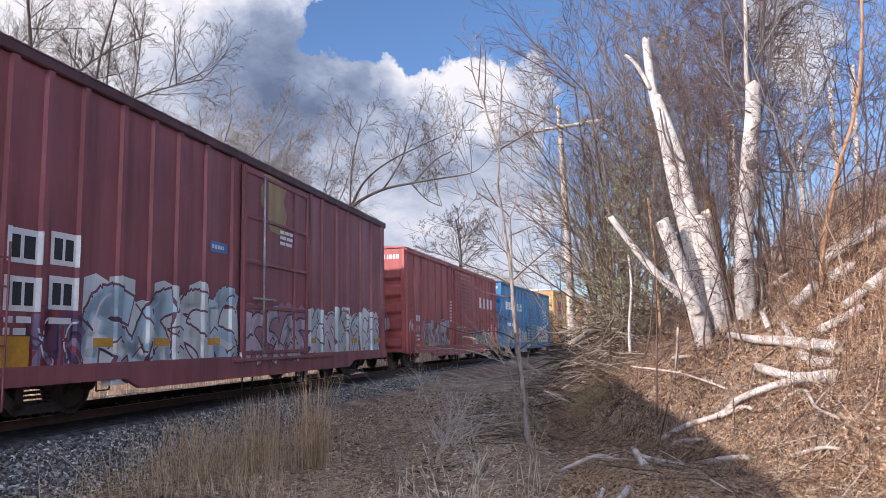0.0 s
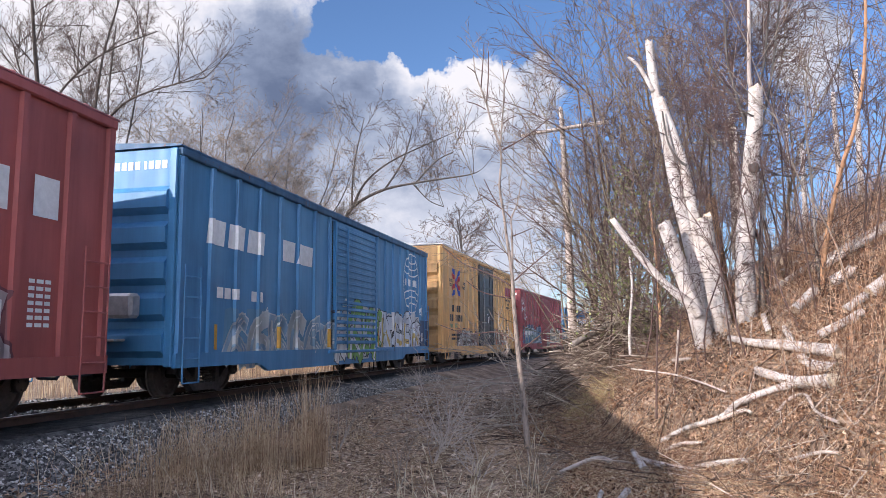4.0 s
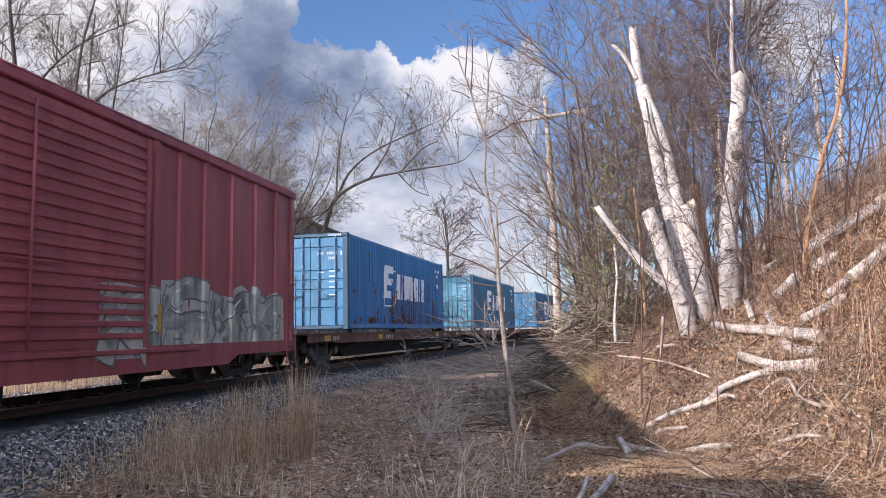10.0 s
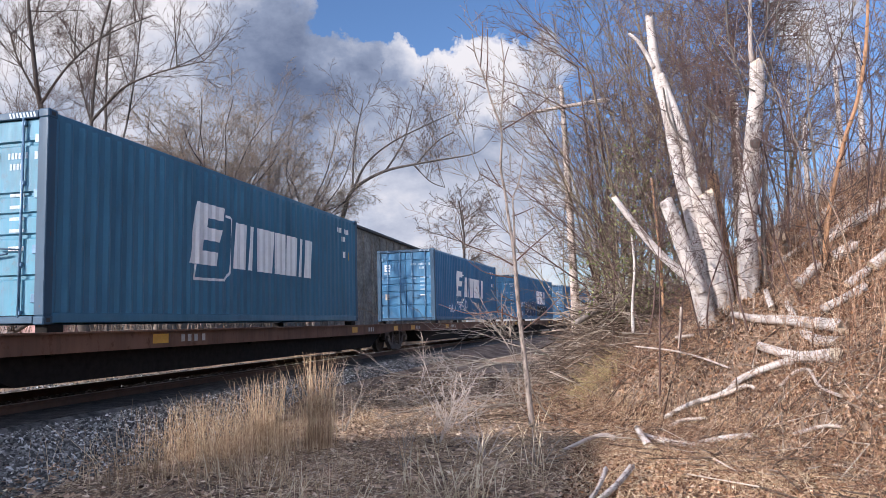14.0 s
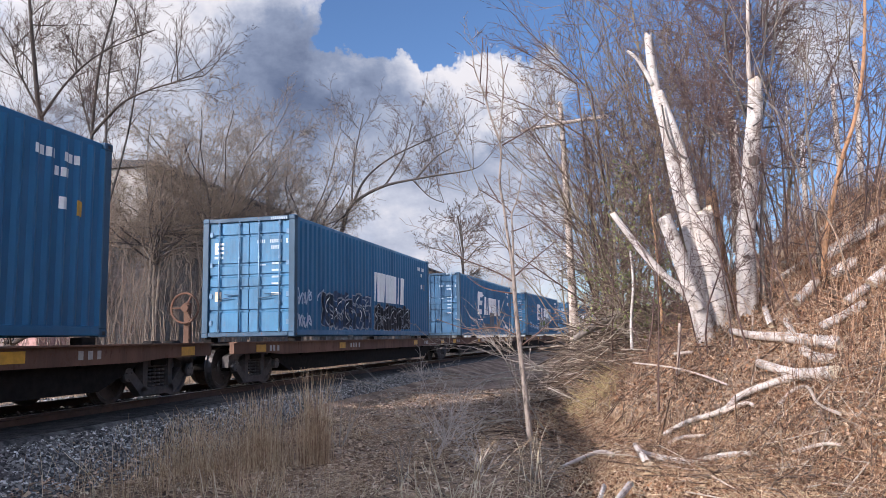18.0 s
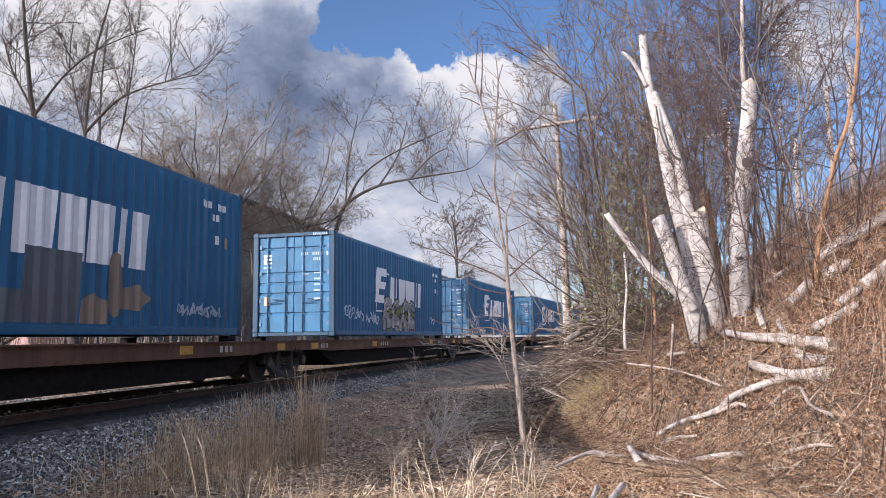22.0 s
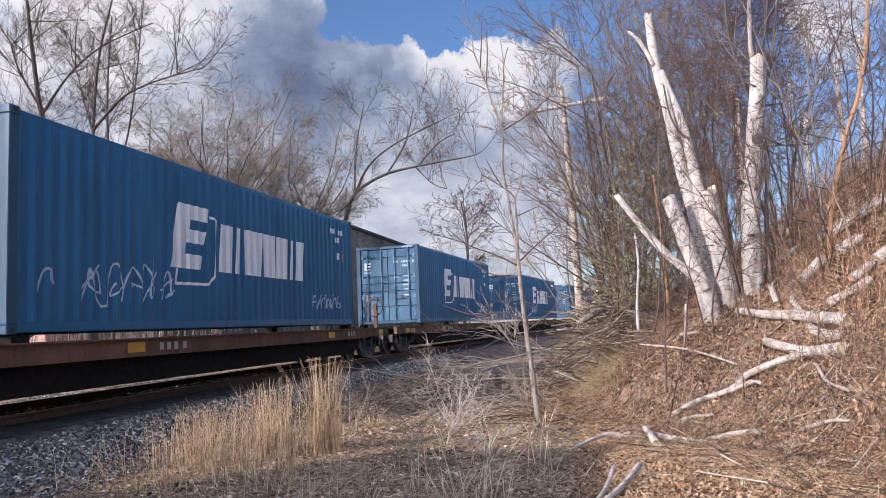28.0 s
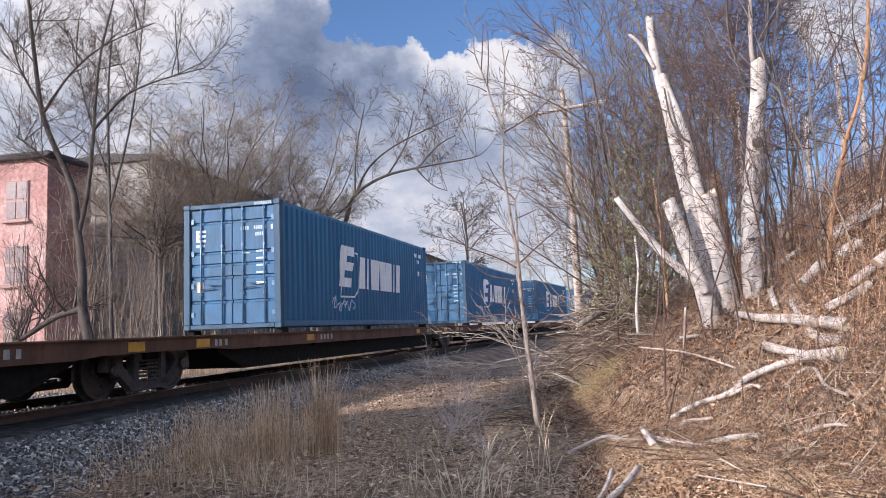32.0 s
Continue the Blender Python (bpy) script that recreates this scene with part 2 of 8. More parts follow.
M_TRUCK = flat("dusty_cast_steel", (0.072, 0.062, 0.058), 0.8, 0.0, 0.4)
M_TAN = flat("tan_sticker", (0.55, 0.42, 0.30), 0.7)
M_TWIG_GREY = bark("grey_twigs", (0.20, 0.158, 0.125), (0.10, 0.078, 0.064), relief=0.2)
M_THICKET = bark("olive_brown_stems", (0.20, 0.16, 0.105), (0.09, 0.07, 0.048), relief=0.3)
M_THICKTWIG = bark("brown_thicket_twigs", (0.175, 0.122, 0.088), (0.075, 0.052, 0.04), relief=0.2)
M_BIRCHTWIG = bark("red_brown_birch_twigs", (0.108, 0.070, 0.060), (0.045, 0.03, 0.027), relief=0.2)
M_SAPBARK = bark("mottled_sapling_bark", (0.26, 0.212, 0.178), (0.05, 0.04, 0.035), scale=30, relief=0.8)
M_POST = paint("dull_dark_blue_frame", (0.02, 0.065, 0.115), 0.6, 0.5, 0.2)
M_MAT = random_tint("flattened_straw", [(0, (0.16, 0.10, 0.064)), (0.5, (0.36, 0.25, 0.168)), (1, (0.60, 0.465, 0.33))], 0.9)


# ---- building helpers ----
def mesh_of(name, bm, mats):
    me = bpy.data.meshes.new(name)
    bm.to_mesh(me)
    bm.free()
    for m in mats if isinstance(mats, (list, tuple)) else (mats,):
        me.materials.append(m)
    return me


def part(name, bm, material, parent, label=""):
    """One mesh object under a thing or a part."""
    ob = new(name, bm if isinstance(bm, bpy.types.Mesh) else mesh_of(name, bm, material))
    ob.parent = parent
    if label:
        tagged(ob, label)
    if name in ("branchwork", "crown", "bud_haze"):
        tagged(ob, kind="stuff")
    return ob


def thing(name, label, category, group="", kind=""):
    return tagged(new(name), label, category, group, kind)


def bx(bm, x0, x1, y0, y1, z0, z1, bevel=0.0, mat=0):
    """A box between the given planes, with bevelled edges."""
    made = bmesh.ops.create_cube(bm, size=1)["verts"]
    for v in made:
        v.co = ((x0 + x1) / 2 + v.co.x * (x1 - x0), (y0 + y1) / 2 + v.co.y * (y1 - y0), (z0 + z1) / 2 + v.co.z * (z1 - z0))
    if bevel:
        edges = list({e for v in made for e in v.link_edges})
        r = bmesh.ops.bevel(bm, geom=edges, offset=bevel, segments=1, affect="EDGES")
        for f in r["faces"]:
            f.material_index = mat
    if mat:
        for v in made:
            if v.is_valid:
                for f in v.link_faces:
                    f.material_index = mat
    return bm


def box(x0, x1, y0, y1, z0, z1, bevel=0.0):
    return bx(bmesh.new(), x0, x1, y0, y1, z0, z1, bevel)


def rod(bm, a, b, r, n=8, r2=None):
    """A round bar from a to b."""
    a, b = Vector(a), Vector(b)
    q = (b - a).to_track_quat("Z", "Y").to_matrix()
    rings = []
    for p, rr in ((a, r), (b, r if r2 is None else r2)):
        rings.append([bm.verts.new(p + q @ Vector((math.cos(2 * math.pi * i / n) * rr, math.sin(2 * math.pi * i / n) * rr, 0))) for i in range(n)])
    for i in range(n):
        f = bm.faces.new((rings[0][i], rings[0][(i + 1) % n], rings[1][(i + 1) % n], rings[1][i]))
        f.smooth = n > 6
    bm.faces.new(rings[0][::-1])
    bm.faces.new(rings[1])
    return bm


def prism(bm, outline, axis, lo, hi):
    """A flat outline pushed out along an axis (0 x, 1 y, 2 z); the outline's two numbers are the other two axes in order."""
    def at(p, h):
        c = list(p)
        c.insert(axis, h)
        return bm.verts.new(c)
    a, b = [at(p, lo) for p in outline], [at(p, hi) for p in outline]
    n = len(outline)
    for i in range(n):
        bm.faces.new((a[i], a[(i + 1) % n], b[(i + 1) % n], b[i]))
    bm.faces.new(a[::-1])
    bm.faces.new(b)
    bmesh.ops.recalc_face_normals(bm, faces=bm.faces[:])
    return bm


def skin(profile, z0, z1, back):
    """A wall whose plan follows (x, y) profile points, from z0 to z1, closed behind at y = back."""
    bm = bmesh.new()
    lo = [bm.verts.new((x, y, z0)) for x, y in profile]
    hi = [bm.verts.new((x, y, z1)) for x, y in profile]
    for i in range(len(profile) - 1):
        bm.faces.new((lo[i], lo[i + 1], hi[i + 1], hi[i]))
    bl = [bm.verts.new((profile[k][0], back, z)) for k in (0, -1) for z in (z0, z1)]
    bm.faces.new((bl[0], bl[1], bl[3], bl[2]))
    bm.faces.new(hi + [bl[3], bl[1]])
    bm.faces.new(lo[::-1] + [bl[0], bl[2]])
    bm.faces.new((lo[0], hi[0], bl[1], bl[0]))
    bm.faces.new((lo[-1], bl[2], bl[3], hi[-1]))
    bmesh.ops.recalc_face_normals(bm, faces=bm.faces[:])
    return bm


# flat paint and vinyl laid over a ribbed side
def clip_x(poly, lim, keep_above):
    out = []
    for i, p in enumerate(poly):
        q = poly[(i + 1) % len(poly)]
        pin = p[0] >= lim if keep_above else p[0] <= lim
        qin = q[0] >= lim if keep_above else q[0] <= lim
        if pin:
            out.append(p)
        if pin != qin:
            k = (lim - p[0]) / (q[0] - p[0])
            out.append((lim, p[1] + k * (q[1] - p[1])))
    return out


def drape(bm, polys, profile, lift, mat=0, flip=False):
    """Lays convex (x, z) outlines on a side whose plan is the profile of (x, y) points, lifted off it."""
    for poly in polys:
        a, b = min(p[0] for p in poly), max(p[0] for p in poly)
        for (xa, ya), (xb, yb) in zip(profile, profile[1:]):
            if xb <= a or xa >= b or xb - xa < 1e-6:
                continue
            cut = clip_x(clip_x(poly, xa, True), xb, False)
            if len(cut) < 3:
                continue
            vs = []
            for x, z in cut:
                y = ya + (yb - ya) * (x - xa) / (xb - xa)
                vs.append(bm.verts.new((x, y - lift, z)))
            try:
                f = bm.faces.new(vs)
                f.material_index = mat
            except ValueError:
                pass
    return bm


def stroke(points, width):
    """Quads along a line of (x, z) points, with small caps."""
    out = []
    for (x0, z0), (x1, z1) in zip(points, points[1:]):
        dx, dz = x1 - x0, z1 - z0
        n = math.hypot(dx, dz) or 1
        ux, uz = dx / n * width * 0.35, dz / n * width * 0.35
        px, pz = -dz / n * width / 2, dx / n * width / 2
        out.append([(x0 - ux + px, z0 - uz + pz), (x0 - ux - px, z0 - uz - pz), (x1 + ux - px, z1 + uz - pz), (x1 + ux + px, z1 + uz + pz)])
    return out


def rect(x0, x1, z0, z1, lean=0.0):
    return [(x0, z0), (x1, z0), (x1 + lean, z1), (x0 + lean, z1)]


def curve3(a, b, c, n=8):
    """A bent line of points from a by b to c."""
    return [((1 - t) ** 2 * a[0] + 2 * t * (1 - t) * b[0] + t * t * c[0], (1 - t) ** 2 * a[1] + 2 * t * (1 - t) * b[1] + t * t * c[1]) for t in [i / n for i in range(n + 1)]]


def scrawl(rng, x0, x1, z0, z1, n, width=0.034):
    """Running loops, hooks and slashes of a spray tag, not letters."""
    w, h = (x1 - x0) / n, z1 - z0
    polys = []
    x, z = x0, z0 + h * 0.4
    for i in range(n):
        cx = x0 + (i + 0.5) * w
        a = (cx - w * rng.uniform(0.3, 0.6), z0 + h * rng.uniform(0, 0.35))
        b = (cx + w * rng.uniform(-0.5, 0.5), z0 + h * rng.uniform(0.9, 1.5))
        c = (cx + w * rng.uniform(0.2, 0.7), z0 + h * rng.uniform(0, 0.5))
        d = (cx + w * rng.uniform(-0.6, 0.2), z0 + h * rng.uniform(-0.3, 0.6))
        polys += stroke(curve3((x, z), ((x + a[0]) / 2, z0 - h * 0.1), a, 4), width) if rng.random() < 0.6 else []
        polys += stroke(curve3(a, b, c), width)
        e = (cx + w * rng.uniform(-0.1, 0.6), z0 + h * rng.uniform(0.3, 1.0))
        polys += stroke(curve3(c, d, e, 6), width)
        if rng.random() < 0.35:
            polys += stroke([(cx - w * 0.4, z0 + h * rng.uniform(0, 0.5)), (cx + w * 0.4, z0 + h * rng.uniform(0.4, 1))], width)
        x, z = e
    return polys


GRAFFITI = {}


def spray(colour):
    if colour not in GRAFFITI:
        GRAFFITI[colour] = paint("spray_paint", colour, 0.6, 0.45, 0.0, 0.2)
    return GRAFFITI[colour]


def graffiti(parent, profile, seed, x0, x1, z0, z1, fills, line, cloud, letters, label):
    """A sprayed piece: a cloud of colour, fat outlined strokes in two tones, and thin highlights; no letters in it."""
    rng = random.Random(seed)
    bm = bmesh.new()
    mats = [spray(c) for c in (cloud, line, *fills, (0.80, 0.80, 0.78))]
    w = (x1 - x0) / letters
    h = z1 - z0
    for i in range(letters * 2):
        cx = x0 + (i + 0.5) * w / 2
        top, low = z1 - rng.uniform(0, 0.25) * h, z0 + rng.uniform(0, 0.12) * h
        drape(bm, [[(cx - w * 0.32, low), (cx + w * 0.32, low), (cx + w * rng.uniform(0.2, 0.34), top), (cx, top + rng.uniform(0, 0.1) * h), (cx - w * rng.uniform(0.2, 0.34), top)]], profile, 0.0015 + 0.00007 * i, 0)
    for i in range(letters):
        cx = x0 + (i + 0.5) * w
        fat = min(w * 0.34, h * 0.3) * rng.uniform(0.8, 1.15)
        l, r = cx - w * 0.36, cx + w * 0.36
        pick = lambda a, b: z0 + h * rng.uniform(a, b)
        lines = [curve3((l + rng.uniform(-.1, .1) * w, pick(0.05, 0.25)), (cx + rng.uniform(-.5, .1) * w, pick(0.7, 1.15)), (r, pick(0.6, 0.9)), 7),
                 curve3((rng.uniform(l, cx), pick(0.35, 0.6)), (r + 0.2 * w, pick(0.1, 0.6)), (rng.uniform(cx, r), pick(0.04, 0.22)), 6)]
        if rng.random() < 0.6:
            lines.append(curve3((l, pick(0.6, 0.9)), (l - 0.1 * w, pick(0.3, 0.6)), (cx, pick(0.08, 0.3)), 6))
        tone = 2 + rng.randrange(len(fills))
        for ln in lines:
            drape(bm, stroke(ln, fat + 0.075), profile, 0.003 + 0.0001 * i, 1)
        for j, ln in enumerate(lines):
            drape(bm, stroke(ln, fat), profile, 0.0045 + 0.0001 * i + 0.00003 * j, tone)
            drape(bm, stroke([(x, z - fat * 0.28) for x, z in ln[:4]], fat * 0.4), profile, 0.0058 + 0.0001 * i + 0.00003 * j, 2 + (tone - 1) % len(fills))
            drape(bm, stroke([(x + fat * 0.12, z + fat * 0.28) for x, z in ln[2:6]], 0.028), profile, 0.0068 + 0.0001 * i + 0.00003 * j, len(mats) - 1)
            if rng.random() < 0.7:
                k = rng.randrange(1, len(ln) - 1)
                drape(bm, stroke([(ln[k][0] - fat * 0.4, ln[k][1] - fat * 0.3), (ln[k][0] + fat * 0.1, ln[k][1] + fat * 0.1), (ln[k][0] + fat * 0.45, ln[k][1] - fat * 0.1)], 0.025), profile, 0.0078, 1)
    for i in range(letters * 2):
        x, z = rng.uniform(x0, x1), rng.uniform(z0, z1)
        drape(bm, stroke([(x, z), (x + rng.uniform(-.25, .25), z + rng.uniform(-.3, .3)), (x + rng.uniform(-.4, .4), z + rng.uniform(-.2, .2))], 0.03), profile, 0.008, 1)
    return part("graffiti", bm, mats, parent, label)


def bars(x0, z0, widths, height, gap=0.03, lean=0.0):
    """A row of upright bars in place of writing."""
    out, x = [], x0
    for w in widths:
        if w > 0:
            out.append(rect(x, x + w, z0, z0 + height, lean))
        x += abs(w) + gap
    return out


# ---- the line of the track ----
NEAR_SIDE, BEND, BEND_FROM = 7.146, -0.00109, 5.6
TRACK_Y = NEAR_SIDE + 1.219
RAIL_Z = 0.52
DECK_Z = 1.545 - RAIL_Z


def track_y(x):
    return TRACK_Y + BEND * max(x - BEND_FROM, 0) ** 2


def toe_y(x):
    """Where the bank's foot runs."""
    stops = ((-30, -3.4), (4, -2.7), (6.5, -2.0), (8.5, -0.9), (11, 0.8), (14, 1.25), (20, 1.4))
    if x >= 20:
        return 1.4 + track_y(x) - track_y(20)
    for (xa, ya), (xb, yb) in zip(stops, stops[1:]):
        if x <= xb:
            k = max(0.0, (x - xa) / (xb - xa))
            k = k * k * (3 - 2 * k)
            return ya + (yb - ya) * k
    return 1.3


def smooth(a, b, v):
    k = min(1.0, max(0.0, (v - a) / (b - a)))
    return k * k * (3 - 2 * k)


def ground_z(x, y):
    ty = track_y(x)
    bed = 0.33 * (1 - smooth(1.75, 3.4, abs(y - ty)))
    d = toe_y(x) - y
    bank = 0.0
    if d > 0:
        h = 0.62 * d if d < 6 else 3.72 + 2.2 * (1 - math.exp(-(d - 6) * 0.28))
        bank = h * smooth(-0.1, 0.9, d)
    rough = 0.05 * noise.noise((x * 0.5, y * 0.5, 0)) + (0.10 * noise.noise((x * 0.9, y * 0.9, 3)) + 0.22 * noise.noise((x * 0.28, y * 0.28, 7))) * smooth(0, 1.5, d)
    far = 2.0 * smooth(14, 30, y - ty) * 0.15
    return bed + bank + rough * (1 - 0.8 * smooth(3.2, 2.2, abs(y - ty)) if abs(y - ty) < 3.2 else 1) + far


# ---- ground ----
def grid_mesh(name, xs, ys, mat):
    verts = [(x, y, ground_z(x, y)) for x in xs for y in ys]
    n = len(ys)
    faces = [(i * n + j, (i + 1) * n + j, (i + 1) * n + j + 1, i * n + j + 1) for i in range(len(xs) - 1) for j in range(n - 1)]
    me = bpy.data.meshes.new(name)
    me.from_pydata(verts, [], faces)
    for p in me.polygons:
        p.use_smooth = True
    me.materials.append(mat)
    return me


def steps(*runs):
    out = [runs[0][0]]
    for a, b, s in runs:
        n = max(1, round((b - a) / s))
        out += [a + (b - a) * (i + 1) / n for i in range(n)]
    return out


ground = tagged(new("ground", grid_mesh("ground", steps((-2000, -100, 400), (-100, -12, 8), (-12, 2, 1.2), (2, 26, 0.3), (26, 60, 1.5), (60, 160, 6), (160, 3000, 400)),
                                         steps((-2500, -60, 400), (-60, -14, 4), (-14, 5, 0.3), (5, 13, 0.25), (13, 40, 2), (40, 100, 10), (100, 2500, 400)), M_SOIL)),
                "brown leaf-strewn earth with a rising bank", "ground", kind="structure")


def along(name, outline, mat, xs, parent, smoothed=False, label=""):
    """A profile of (y, z) about the track's middle, drawn along it."""
    bm = bmesh.new()
    rows = []
    for x in xs:
        rows.append([bm.verts.new((x, track_y(x) + y, z)) for y, z in outline])
    n = len(outline)
    for a, b in zip(rows, rows[1:]):
        for i in range(n):
            bm.faces.new((a[i], a[(i + 1) % n], b[(i + 1) % n], b[i]))
    bm.faces.new(rows[0])
    bm.faces.new(rows[-1][::-1])
    bmesh.ops.recalc_face_normals(bm, faces=bm.faces[:])
    return part(name, bm, mat, parent, label)


TRACK_XS = steps((-60, 4, 8), (4, 160, 2))
track = tagged(thing("railway_track", "single railway track on timber ties and grey ballast", "railway track"), kind="structure")
along("ballast_bed", [(-2.3, 0.10), (-1.75, 0.385), (1.75, 0.385), (2.3, 0.10), (2.3, -0.3), (-2.3, -0.3)], M_BED, TRACK_XS, track, label="grey crushed stone shoulder")
along("oily_ballast", [(-1.74, 0.34), (-1.72, 0.397), (1.72, 0.397), (1.74, 0.34)], M_OILED, TRACK_XS, track, label="oil-blackened ballast and tie ends along the rails")
for side in (-1, 1):
    c = side * 0.755
    z = RAIL_Z
    along("rail", [(c - 0.07, z - 0.17), (c + 0.07, z - 0.17), (c + 0.07, z - 0.155), (c + 0.012, z - 0.13), (c + 0.012, z - 0.045), (c + 0.036, z - 0.03), (c + 0.036, z - 0.004),
                   (c - 0.036, z - 0.004), (c - 0.036, z - 0.03), (c - 0.012, z - 0.045), (c - 0.012, z - 0.13), (c - 0.07, z - 0.155)], M_RAIL, TRACK_XS, track, label="rusty steel rail")
    along("rail_head", [(c - 0.03, z - 0.004), (c + 0.03, z - 0.004), (c + 0.025, z + 0.001), (c - 0.025, z + 0.001)], M_RAILTOP, TRACK_XS, track, label="bright worn rail head")
tie_mesh = mesh_of("tie", box(-0.115, 0.115, -1.3, 1.3, -0.14, 0.0, 0.012), M_TIE)
for i in range(150):
    x = -20 + i * 0.5
    tie = new("tie", tie_mesh)
    tie.parent = track
    tie.matrix_basis = pose(x, track_y(x), RAIL_Z - 0.165, 0, 0, math.degrees(math.atan(2 * BEND * max(x - BEND_FROM, 0))) + random.uniform(-1, 1))


# ---- trains: shared running gear ----
V0, ACC = 7.935, 0.0078


def travel(s, t):
    """Where a point of the train stands along x at t seconds, if it stands at s at 16 s."""
    u = t - 16
    return s - V0 * u - 0.5 * ACC * u * u


def rides(s, length):
    rows = []
    for i in range(33):
        x = travel(s, i)
        ya, yb = track_y(x), track_y(x + length)
        rows.append((i, pose(x, ya, RAIL_Z, 0, 0, math.degrees(math.atan2(yb - ya, length)))))
    return rows


MOVING, WHEELS = [], []


def wheel_mesh():
    bm = bmesh.new()
    n = 28
    prof = [(0.02, -0.05), (0.12, -0.05), (0.15, -0.02), (0.34, -0.03), (0.37, -0.055), (0.42, -0.055), (0.425, 0.045), (0.455, 0.05), (0.455, 0.08), (0.37, 0.08), (0.34, 0.02), (0.15, 0.03), (0.12, 0.09), (0.02, 0.09)]
    rings = [[bm.verts.new((math.cos(2 * math.pi * i / n) * r, y, math.sin(2 * math.pi * i / n) * r)) for i in range(n)] for r, y in prof]
    for a, b in zip(rings, rings[1:]):
        for i in range(n):
            bm.faces.new((a[i], a[(i + 1) % n], b[(i + 1) % n], b[i]))
    bm.faces.new(rings[0])
    bm.faces.new(rings[-1][::-1])
    for k in range(3):
        a = 2 * math.pi * k / 3
        rod(bm, (math.cos(a) * 0.24, -0.05, math.sin(a) * 0.24), (math.cos(a) * 0.24, 0.05, math.sin(a) * 0.24), 0.03, 6)
    bmesh.ops.recalc_face_normals(bm, faces=bm.faces[:])
    return mesh_of("wheel", bm, M_WHEEL)


def side_frame_mesh():
    bm = bmesh.new()
    # an outer casting with two sloped windows and a spring window, made from bars
    def bar(p, q, w):
        a, b = Vector((p[0], 0, p[1])), Vector((q[0], 0, q[1]))
        d = (b - a).normalized()
        s = Vector((-d.z, 0, d.x)) * w / 2
        prism(bm, [(v.x, v.z) for v in (a - s - d * w * .3, b - s + d * w * .3, b + s + d * w * .3, a + s - d * w * .3)], 1, -0.07, 0.07)
    for p, q, w in (((-1.0, 0.58), (-0.45, 0.76), 0.15), ((1.0, 0.58), (0.45, 0.76), 0.15), ((-0.5, 0.77), (0.5, 0.77), 0.15), ((-0.42, 0.15), (0.42, 0.15), 0.13),
                    ((-0.82, 0.50), (-0.44, 0.18), 0.16), ((0.82, 0.50), (0.44, 0.18), 0.16), ((-0.36, 0.70), (-0.36, 0.2), 0.13), ((0.36, 0.70), (0.36, 0.2), 0.13), ((-1.02, 0.52), (-0.76, 0.50), 0.22), ((1.02, 0.52), (0.76, 0.50), 0.22)):
        bar(p, q, w)
    return mesh_of("side_frame", bm, M_TRUCK)


def spring_mesh():
    bm = bmesh.new()
    for k in range(4):
        x = -0.19 + k * 0.127
        for j in range(5):
            rod(bm, (x, 0, 0.22 + j * 0.062), (x, 0, 0.255 + j * 0.062), 0.056, 8)
    bx(bm, -0.28, 0.28, -0.06, 0.06, 0.53, 0.66, 0.015)
    return mesh_of("spring", bm, M_TRUCK)


def cap_mesh():
    bm = bmesh.new()
    rod(bm, (0, -0.06, 0), (0, 0.03, 0), 0.11, 14, 0.12)
    for k in range(3):
        a = 2 * math.pi * k / 3 + 0.5
        rod(bm, (math.cos(a) * 0.07, -0.08, math.sin(a) * 0.07), (math.cos(a) * 0.07, -0.05, math.sin(a) * 0.07), 0.018, 6)
    return mesh_of("bearing_cap", bm, M_WHEEL)


WHEEL, FRAME, SPRING, CAP = wheel_mesh(), side_frame_mesh(), spring_mesh(), cap_mesh()
AXLE = mesh_of("axle", rod(bmesh.new(), (0, -0.98, 0), (0, 0.98, 0), 0.08, 10), M_DARKSTEEL)


def truck(parent, x):
    """A two-axle truck: bolster with side frames, springs, wheels and bearing caps."""
    bm = box(-0.2, 0.2, -1.1, 1.1, 0.56, 0.80, 0.02)
    base = part("truck", bm, M_DARKSTEEL, parent, "black cast steel railway truck")
    base.matrix_basis = pose(x, 0, 0)
    for side in (-1, 1):
        part("side_frame", FRAME, None, base).matrix_basis = pose(0, side * 0.99, 0)
        part("spring", SPRING, None, base).matrix_basis = pose(0, side * 0.99, 0)
    for ax in (-0.89, 0.89):
        for side in (-1, 1):
            w = part("wheel", WHEEL, None, base, "worn steel wheel")
            w.matrix_basis = pose(ax, side * 0.755, 0.42, 0, 0, 180 if side > 0 else 0)
            WHEELS.append((w, ax, side))
            part("bearing_cap", CAP, None, base).matrix_basis = pose(ax, side * 1.07, 0.44, 0, 0, 180 if side > 0 else 0)
        part("axle", AXLE, None, base).matrix_basis = pose(ax, 0, 0.42)
    return base


def coupler(parent, x, way):
    bm = bmesh.new()
    a, b = sorted((x, x + way * 0.75))
    bx(bm, a, b, -0.09, 0.09, 0.72, 0.92, 0.03)
    a, b = sorted((x + way * 0.62, x + way * 0.95))
    bx(bm, a, b, -0.16, 0.14, 0.68, 0.97, 0.06)
    part("coupler", bm, M_DARKSTEEL, parent, "black knuckle coupler")
    bm = bmesh.new()
    pts = [(x, -0.25, 0.75), (x + way * 0.3, -0.27, 0.45), (x + way * 0.7, -0.25, 0.42), (x + way * 0.95, -0.2, 0.6)]
    for p, q in zip(pts, pts[1:]):
        rod(bm, p, q, 0.025, 6)
    part("air_hose", bm, M_BLACK, parent)


